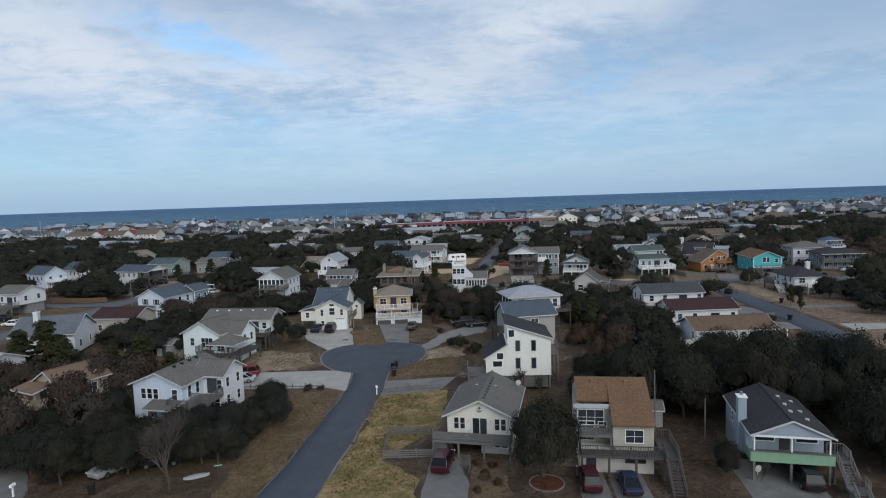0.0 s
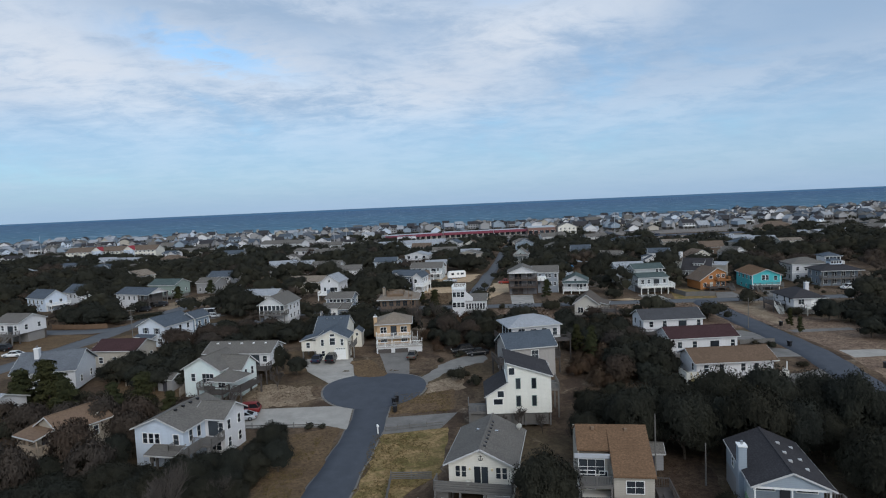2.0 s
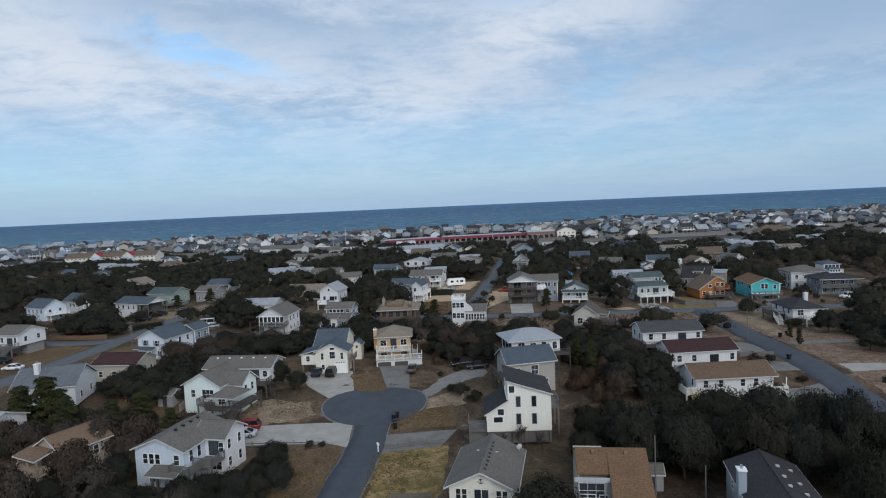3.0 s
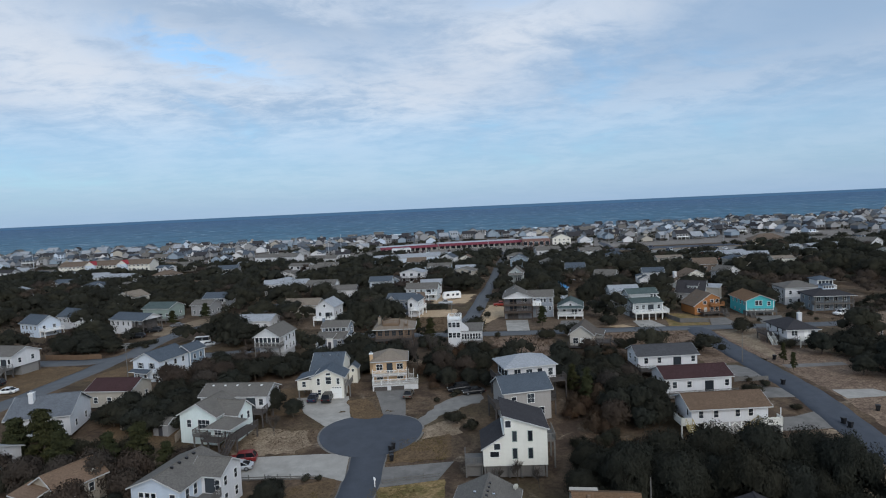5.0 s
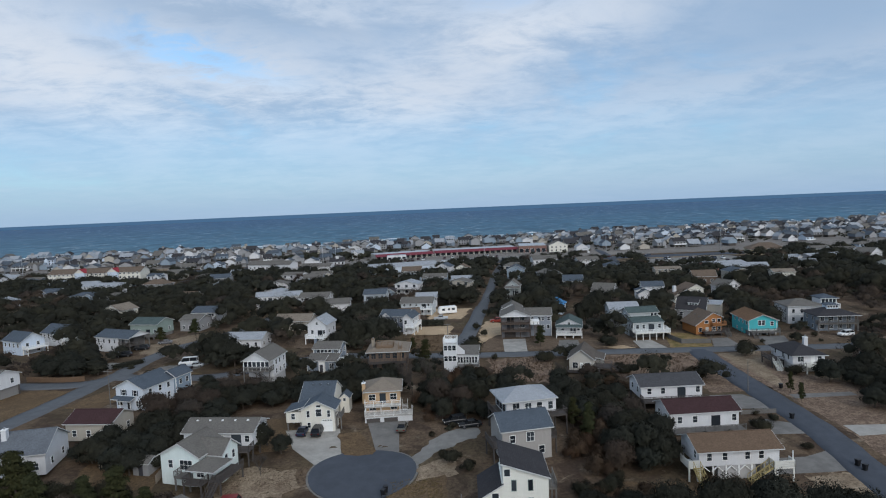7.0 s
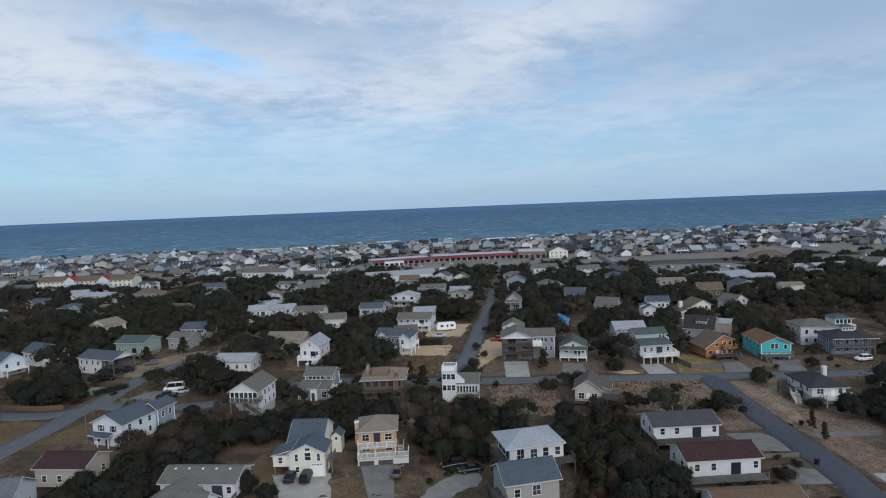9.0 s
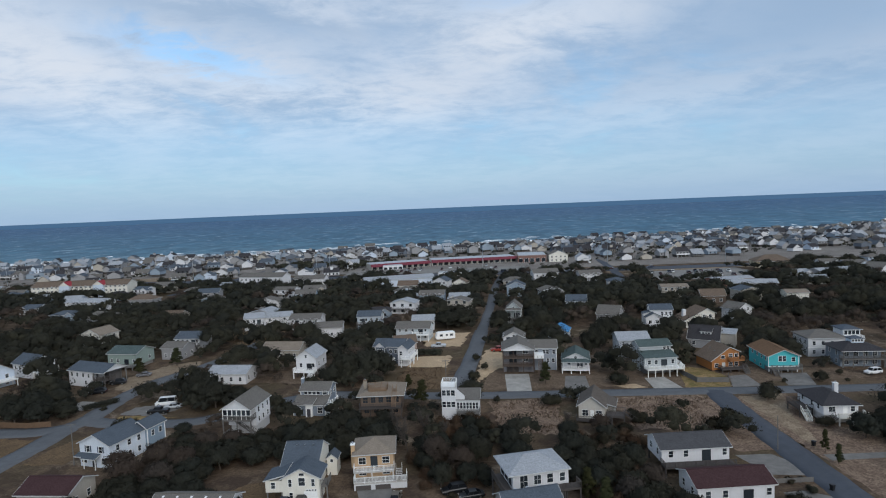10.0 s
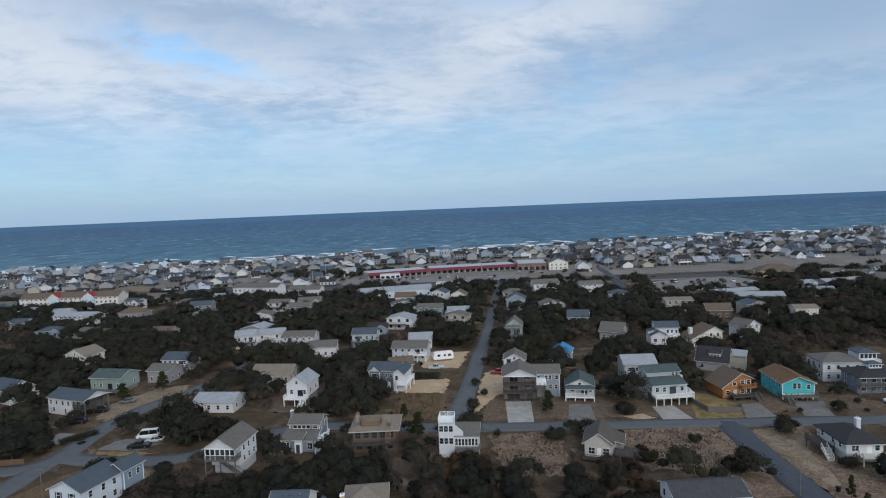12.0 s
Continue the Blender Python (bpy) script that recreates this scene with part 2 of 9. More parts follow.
def mat_sea():
    n = Nodes("sea_water")
    swell = n.noise(0.02, 5, 0.6, (0.6, 1.0, 1), warp=0.4)
    chop = n.noise(0.075, 7, 0.72, (0.45, 0.22, 1), warp=0.5)
    tint = n.noise(0.0022, 4, 0.55, (0.35, 1.3, 1))
    sep = n.nt.nodes.new("ShaderNodeSeparateXYZ")
    n.link(n.co, sep.inputs[0])
    out = n.nt.nodes.new("ShaderNodeMath")
    out.operation = "MULTIPLY_ADD"
    n.link(sep.outputs[1], out.inputs[0])
    out.inputs[1].default_value, out.inputs[2].default_value = 1 / 4200, -760 / 4200
    deep = n.ramp(out.outputs[0], ((0.0, (0.15, 0.24, 0.27)), (0.02, (0.095, 0.19, 0.245)), (0.09, (0.062, 0.155, 0.225)), (0.5, (0.040, 0.112, 0.205))))
    col = n.mix(n.ramp(tint, ((0.4, 0.0), (0.65, 0.6))), deep, n.mix(1.0, deep, (0.70, 0.75, 0.85), "MULTIPLY"))
    col = n.mix(n.ramp(chop, ((0.40, 0.9), (0.58, 0.0))), col, n.mix(1.0, deep, (0.42, 0.50, 0.58), "MULTIPLY"))
    crest = n.noise(0.09, 7, 0.75, (0.4, 0.25, 1), warp=0.4)
    col = n.mix(n.ramp(crest, ((0.545, 0.0), (0.66, 0.7))), col, (0.34, 0.41, 0.46))
    n.bump(n.mix(0.5, swell, chop), 0.5, 0.6)
    return n.done(col, 0.6, spec=0.05)


def mat_foam():
    n = Nodes("surf_foam")
    return n.done(n.mix(n.noise(0.4, 5), (0.6, 0.63, 0.65), (0.85, 0.86, 0.86)), 0.8)


def mat_car(c):
    key = ("car", c)
    if key not in CACHE:
        n = Nodes("car_paint")
        n.b.inputs["Coat Weight"].default_value = 0.35
        n.b.inputs["Coat Roughness"].default_value = 0.12
        dust = n.noise(1.6, 4)
        CACHE[key] = n.done(n.mix(n.ramp(dust, ((0.4, 0.0), (0.8, 0.2))), c, scaled(c, 1.8)), 0.45)
    return CACHE[key]


CAR_GLASS = Nodes("car_glass").done((0.006, 0.007, 0.009), 0.22, spec=0.25)
ASPHALT_OLD = mat_asphalt(srgb(90, 92, 95), "old_asphalt")
ASPHALT, GLASS, SEA, FOAM, GROUND = mat_asphalt(), mat_glass(), mat_sea(), mat_foam(), mat_ground()
CONCRETE = mat_concrete(srgb(120, 117, 113))
CONCRETE_PALE = mat_concrete(srgb(164, 160, 153), "pale_concrete")
GRAVEL = mat_concrete(srgb(132, 129, 124), "gravel")
ROOF_METAL = mat_concrete(srgb(178, 184, 190), "metal_sheet")
LAWN = mat_patch("dry_lawn", srgb(154, 130, 94), srgb(106, 98, 62), srgb(84, 70, 48))
STRAW = mat_patch("pine_straw", srgb(116, 97, 75), srgb(98, 82, 65), srgb(64, 53, 43))
SAND = mat_patch("bare_sand", srgb(154, 138, 118), srgb(122, 106, 90), srgb(82, 70, 57))
BRUSH = mat_patch("dry_brush", srgb(112, 94, 82), srgb(146, 126, 108), srgb(66, 56, 48), 0.9)
SAND_BRIGHT = mat_patch("pale_sand", srgb(196, 172, 142), srgb(176, 154, 126), srgb(130, 112, 92))
LOTS = mat_patch("grey_lots", srgb(140, 134, 128), srgb(118, 113, 108), srgb(92, 87, 82), 0.05)
BEACH = mat_patch("beach_sand", srgb(150, 141, 130), srgb(134, 126, 116), srgb(116, 107, 96))
LEAF_OAK = mat_leaves("oak_leaves", (0.0164, 0.0180, 0.0156), (0.0342, 0.0370, 0.0308))
LEAF_PINE = mat_leaves("pine_needles", (0.020, 0.025, 0.014), (0.046, 0.050, 0.024))
LEAF_TWIGGY = mat_leaves("grey_twigs", (0.036, 0.031, 0.027), (0.062, 0.053, 0.046), 0.03)
LEAF_RUST = mat_leaves("rusty_leaves", (0.045, 0.034, 0.025), (0.085, 0.062, 0.044), 0.05)
LEAF_SCRUB = mat_leaves("scrub_leaves", (0.0222, 0.0232, 0.0184), (0.0445, 0.0455, 0.0340), 0.04)
YARD = mat_patch("sandy_yard", srgb(122, 106, 90), srgb(96, 82, 70), srgb(66, 55, 46), 0.5)
LITTER = mat_patch("leaf_litter", srgb(92, 77, 64), srgb(74, 61, 52), srgb(50, 41, 35), 0.5)
TWIG = mat_bark((0.072, 0.062, 0.055))
BARK = mat_bark((0.10, 0.08, 0.065))
TYRE = paint((0.02, 0.02, 0.022), 0.8)
CHROME = Nodes("steel").done((0.55, 0.56, 0.58), 0.3, 1.0)
WHITE = paint((0.80, 0.80, 0.78))
OFFWHITE = paint((0.66, 0.65, 0.60))
GREY_WOOD = timber((0.155, 0.147, 0.138))
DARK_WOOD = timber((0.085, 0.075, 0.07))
BROWN_WOOD = timber((0.22, 0.15, 0.10))
BLACK = paint((0.015, 0.015, 0.017), 0.5)


# ---------------------------------------------------------------- mesh helpers
def box(bm, x0, x1, y0, y1, z0, z1):
    vs = [bm.verts.new(p) for p in ((x0, y0, z0), (x1, y0, z0), (x1, y1, z0), (x0, y1, z0), (x0, y0, z1), (x1, y0, z1), (x1, y1, z1), (x0, y1, z1))]
    for f in ((3, 2, 1, 0), (4, 5, 6, 7), (0, 1, 5, 4), (1, 2, 6, 5), (2, 3, 7, 6), (3, 0, 4, 7)):
        bm.faces.new([vs[i] for i in f])


def beam(bm, a, b, w, h=None):
    """A squared bar from a to b."""
    a, b = Vector(a), Vector(b)
    d = (b - a).normalized()
    side = d.cross(Vector((0, 0, 1)))
    side = Vector((1, 0, 0)) if side.length < 1e-4 else side.normalized()
    up = side.cross(d).normalized()
    h = h or w
    ring = [(-w / 2, -h / 2), (w / 2, -h / 2), (w / 2, h / 2), (-w / 2, h / 2)]
    v = [[bm.verts.new(p + side * i + up * j) for i, j in ring] for p in (a, b)]
    for i in range(4):
        bm.faces.new((v[0][i], v[0][(i + 1) % 4], v[1][(i + 1) % 4], v[1][i]))
    bm.faces.new(v[0][::-1]), bm.faces.new(v[1])


def tube(bm, pts, radii, sides=6):
    rings = []
    for i, (p, r) in enumerate(zip(pts, radii)):
        p = Vector(p)
        q = Vector(pts[min(i + 1, len(pts) - 1)]) - Vector(pts[max(i - 1, 0)])
        q = q.to_track_quat("Z", "Y").to_matrix()
        rings.append([bm.verts.new(p + q @ Vector((r * math.cos(k * 2 * math.pi / sides), r * math.sin(k * 2 * math.pi / sides), 0))) for k in range(sides)])
    for a, b in zip(rings, rings[1:]):
        for k in range(sides):
            bm.faces.new((a[k], a[(k + 1) % sides], b[(k + 1) % sides], b[k]))
    bm.faces.new(rings[0][::-1]), bm.faces.new(rings[-1])


def solid(bm, pts, thick):
    """A plate: the polygon pts, thickened downwards."""
    top = [bm.verts.new(p) for p in pts]
    low = [bm.verts.new(Vector(p) - Vector((0, 0, thick))) for p in pts]
    n = len(pts)
    bm.faces.new(top), bm.faces.new(low[::-1])
    for i in range(n):
        bm.faces.new((top[i], low[i], low[(i + 1) % n], top[(i + 1) % n]))


def finish(bm, name, material, parent=None, smooth=False):
    bmesh.ops.recalc_face_normals(bm, faces=bm.faces)
    me = bpy.data.meshes.new(name)
    bm.to_mesh(me)
    bm.free()
    if smooth:
        me.polygons.foreach_set("use_smooth", [True] * len(me.polygons))
    for m in material if isinstance(material, (list, tuple)) else (material,):
        me.materials.append(m)
    ob = new(name, me)
    ob.parent = parent
    return ob


def part(name, bm, material, parent, label=""):
    return tagged(finish(bm, name, material, parent), label)


def shared(name, me, parent, m=None, label=""):
    ob = new(name, me)
    ob.parent = parent
    if m is not None:
        ob.matrix_local = m
    return tagged(ob, label)


def smooth(a, b, v):
    s = min(1.0, max(0.0, (v - a) / (b - a)))
    return s * s * (3 - 2 * s)


def gz(x, y):
    """Height of the land: a low hollow near the start with a dip round the turning circle, flat beyond, a beach down to the sea."""
    shore = 822 + 0.12 * x
    dip = 0.0
    if 80 < y < 130:
        dip = -1.25 * math.exp(-((x + 15.6) / 13) ** 2 - ((y - 112) / (9 if y < 112 else 5)) ** 2)
    return dip - 2.2 * (1 - smooth(86, 114, y)) - 5.0 * smooth(-45, 10, y - shore) + 1.2 * math.exp(-((y - shore + 62) / 18) ** 2)


SEA_Z = -3.2


# ---------------------------------------------------------------- land, sea and roads
def steps(a, b, n):
    return [a + (b - a) * i / n for i in range(n + 1)]


def build_ground():
    xs = steps(-1500, -100, 28)[:-1] + steps(-100, 100, 66)[:-1] + steps(100, 1500, 28)
    rows = steps(-300, 60, 8)[:-1] + steps(60, 130, 28)[:-1] + steps(130, 660, 20)[:-1]
    bm = bmesh.new()
    grid = []
    for v in rows + [("shore", k) for k in range(0, 26)]:
        line = []
        for x in xs:
            y = v if not isinstance(v, tuple) else 738 + 0.12 * x + v[1] * 4.4
            if not isinstance(v, tuple):
                y = min(y, 738 + 0.12 * x - (660 - y) * 0.05 - 0.5)
            line.append(bm.verts.new((x, y, gz(x, y))))
        grid.append(line)
    for a, b in zip(grid, grid[1:]):
        for i in range(len(xs) - 1):
            bm.faces.new((a[i], a[i + 1], b[i + 1], b[i]))
    g = finish(bm, "ground", [GROUND, BEACH], None, True)
    for p in g.data.polygons:
        c = p.center
        p.material_index = int(c.y > 752 + 0.12 * c.x)
    tagged(g, "sandy coastal ground with leaf litter and dry grass", "ground", kind="structure")
    bm = bmesh.new()
    ys = [760, 850, 900, 1100, 1500, 2200, 3200, 4900]
    xs = steps(-5000, 5000, 20)
    grid = [[bm.verts.new((x, y + (0.12 * x if y < 1000 else 0), SEA_Z)) for x in xs] for y in ys]
    for a, b in zip(grid, grid[1:]):
        for i in range(len(xs) - 1):
            bm.faces.new((a[i], a[i + 1], b[i + 1], b[i]))
    tagged(finish(bm, "sea", SEA), "blue-green ocean with small white-capped waves", "sea", kind="structure")


build_ground()


def smooth_line(pts, per=6):
    """A curve through a few points."""
    out = []
    p = [Vector(q) for q in pts]
    for i in range(len(p) - 1):
        a, b, c, d = p[max(i - 1, 0)], p[i], p[i + 1], p[min(i + 2, len(p) - 1)]
        for k in range(per):
            t = k / per
            out.append(0.5 * ((2 * b) + (c - a) * t + (2 * a - 5 * b + 4 * c - d) * t * t + (3 * b - a - 3 * c + d) * t ** 3))
    return out + [p[-1]]


KEEP_OFF = []  # discs where nothing grows


def keep_open(x0, x1, y0, y1, r=2.6):
    for x in np.arange(x0 + r, x1 - r + 0.1, r * 1.4):
        for y in np.arange(y0 + r, y1 - r + 0.1, r * 1.4):
            KEEP_OFF.append((float(x), float(y), r))


for plot in ((12, 28, 147, 170), (40, 65, 148, 169), (10, 124, 174, 186), (71, 83, 132, 168), (-14, 8, 180, 256), (6, 17, 178, 224), (-104, -80, 186, 224), (-92, -76, 140, 171), (-118, -97, 132, 158), (55, 64, 93, 120), (70, 84, 92, 132), (-46, -32, 122, 135), (-44, -24, 96, 107), (110, 150, 196, 230), (53, 66, 70, 94), (6, 30, 198, 217), (76, 108, 234, 250)):
    keep_open(*plot)


def road(name, pts, width, material=None, lift=0.05, label="", kind="structure", curb=0.0):
    line = smooth_line(pts)
    bm = bmesh.new()
    rows = []
    for i, p in enumerate(line):
        d = (line[min(i + 1, len(line) - 1)] - line[max(i - 1, 0)]).normalized()
        n = Vector((-d.y, d.x))
        w = width / 2 + 0.12 * math.sin(i * 1.7)
        rows.append([bm.verts.new((q.x, q.y, gz(q.x, q.y) + z)) for q, z in ((p + n * (w + 0.1), lift - 0.25), (p + n * w, lift), (p + n * w * 0.4, lift + 0.03), (p - n * w * 0.4, lift + 0.03), (p - n * w, lift), (p - n * (w + 0.1), lift - 0.25))])
        KEEP_OFF.append((p.x, p.y, width / 2 + 0.7))
    for a, b in zip(rows, rows[1:]):
        for k in range(5):
            bm.faces.new((a[k], a[k + 1], b[k + 1], b[k]))
    return tagged(finish(bm, name, material or ASPHALT, None, True), label or "smooth grey asphalt residential street", "road", kind=kind)


def patch(name, pts, material, label, category, lift=0.04, rag=0.0, kind="structure", clear=True, seed=0):
    """A flat piece of ground cover or paving laid on the land; rag frays its outline."""
    rnd = random.Random(seed)
    p = [Vector(q) for q in pts]
    edge = []
    for i, a in enumerate(p):
        b = p[(i + 1) % len(p)]
        k = max(1, int((b - a).length / (1.2 if rag else 3.0)))
        for j in range(k):
            q = a.lerp(b, j / k)
            edge.append(q + Vector((rnd.uniform(-rag, rag), rnd.uniform(-rag, rag))))
    bm = bmesh.new()
    top = [bm.verts.new((q.x, q.y, gz(q.x, q.y) + lift)) for q in edge]
    bmesh.ops.triangulate(bm, faces=[bm.faces.new(top)])
    if min(q.y for q in edge) < 116 and max(q.y for q in edge) > 84:
        for _ in range(3):
            bmesh.ops.subdivide_edges(bm, edges=[e for e in bm.edges if e.calc_length() > 2.6], cuts=1)
            bmesh.ops.triangulate(bm, faces=bm.faces[:])
        for v in bm.verts:
            v.co.z = gz(v.co.x, v.co.y) + lift
    rim = bmesh.ops.extrude_edge_only(bm, edges=[e for e in bm.edges if e.is_boundary])["geom"]
    for v in rim:
        if isinstance(v, bmesh.types.BMVert):
            v.co.z -= lift + 0.2
    if clear:
        c = sum(p, Vector((0, 0))) / len(p)
        r = min((q - c).length for q in p)
        KEEP_OFF.append((c.x, c.y, r))
        for a, b in zip(p, p[1:] + p[:1]):
            for t in (0.0, 0.33, 0.67):
                q = c.lerp(a.lerp(b, t), 0.6)
                KEEP_OFF.append((q.x, q.y, r * 0.4))
    return tagged(finish(bm, name, material), label, category, kind=kind)


def disc(cx, cy, r, n=40):
    return [(cx + r * math.cos(2 * math.pi * k / n), cy + r * math.sin(2 * math.pi * k / n)) for k in range(n)]


# the close with its turning circle
CLOSE = [(-24, 5), (-20.5, 30), (-17.3, 56), (-15.7, 74), (-14.8, 88), (-15.2, 103)]
road("kerb", CLOSE, 6.1, CONCRETE, 0.015, label="pale concrete gutter along the close")
patch("kerb", disc(-15.6, 103.3, 9.55), CONCRETE, "pale concrete gutter round the turning circle", "kerb", 0.03)
road("road", CLOSE, 5.6, label="grey asphalt close leading to a turning circle")
patch("turning_circle", disc(-15.6, 103.3, 9.2), ASPHALT, "round grey asphalt turning circle", "road", 0.085)
# the cross street, the street to the shore and the side streets
road("road", [(-92, 166), (-84, 163.6), (-73, 162.2), (-62, 163.8), (-50, 173), (-36, 180.5), (-22, 178.5), (2, 175.3), (30, 173.5), (60, 172), (90, 170), (140, 168)], 5.8, ASPHALT_OLD)
road("road", [(-1, 175), (3.5, 190), (8, 215), (14, 258)], 5.6, ASPHALT_OLD, lift=0.075)
road("road", [(14, 257.5), (20, 300), (26, 350), (33, 400), (40, 440)], 4.4, ASPHALT_OLD, lift=0.06)
road("road", [(70.2, 172), (69.0, 162), (68.2, 148), (67.8, 134), (67.3, 120), (66.6, 106), (66.0, 94), (65.4, 76), (64, 40)], 6.4, lift=0.06)
road("road", [(-200, 168), (-150, 163), (-120, 160.5), (-104, 159.6), (-96.5, 161.5), (-93.6, 167), (-93.8, 176), (-93.9, 185), (-92.8, 193), (-90.8, 201), (-87, 208), (-83, 216), (-78, 232), (-74, 250)], 6.2, ASPHALT_OLD, lift=0.065)
road("road", [(-95, 161), (-95, 151), (-95.6, 145), (-97, 130), (-100, 110), (-103, 80)], 6.2, ASPHALT_OLD, lift=0.08)


# ---------------------------------------------------------------- houses
WINDOW_MESH = {}


def lattice(bm, w, h, nx, ny, t=0.075, s=0.032):
    """A window frame with its glazing bars, all in one piece."""
    us, vs = [-w / 2 - t], [-t]
    for k in range(nx):
        us += [-w / 2 + w * k / nx + (s / 2 if k else 0), -w / 2 + w * (k + 1) / nx - (s / 2 if k < nx - 1 else 0)]
    for k in range(ny):
        vs += [h * k / ny + (s / 2 if k else 0), h * (k + 1) / ny - (s / 2 if k < ny - 1 else 0)]
    us.append(w / 2 + t), vs.append(h + t)
    v = {(i, j, d): bm.verts.new((a, y, b)) for i, a in enumerate(us) for j, b in enumerate(vs) for d, y in ((0, -0.06), (1, 0.02))}
    full = {(i, j) for i in range(len(us) - 1) for j in range(len(vs) - 1) if not (i % 2 and j % 2)}
    for i, j in full:
        bm.faces.new((v[i, j, 0], v[i + 1, j, 0], v[i + 1, j + 1, 0], v[i, j + 1, 0]))
        for di, dj, p, q in ((-1, 0, (i, j + 1), (i, j)), (1, 0, (i + 1, j), (i + 1, j + 1)), (0, -1, (i, j), (i + 1, j)), (0, 1, (i + 1, j + 1), (i, j + 1))):
            if (i + di, j + dj) not in full:
                bm.faces.new((v[p + (0,)], v[p + (1,)], v[q + (1,)], v[q + (0,)]))
    loose = [q for q in bm.verts if not q.link_faces]
    for q in loose:
        bm.verts.remove(q)


def window_meshes(w, h, trim, bars):
    key = (round(w, 2), round(h, 2), trim.name, bars)
    if key not in WINDOW_MESH:
        bm = bmesh.new()
        lattice(bm, w, h, (max(2, round(w / 0.8)) if w > 1.1 else 1) if bars else 1, 2 if bars else 1)
        me = bpy.data.meshes.new("window")
        bmesh.ops.recalc_face_normals(bm, faces=bm.faces)
        bm.to_mesh(me), bm.free()
        me.materials.append(trim)
        bm = bmesh.new()
        box(bm, -w / 2, w / 2, -0.02, 0.015, 0, h)
        pane = bpy.data.meshes.new("pane")
        bmesh.ops.recalc_face_normals(bm, faces=bm.faces)
        bm.to_mesh(pane), bm.free()
        pane.materials.append(GLASS)
        WINDOW_MESH[key] = me, pane
    return WINDOW_MESH[key]


TURN = {"f": 0, "r": 90, "b": 180, "l": -90}


FASCIA = paint((0.50, 0.50, 0.49))


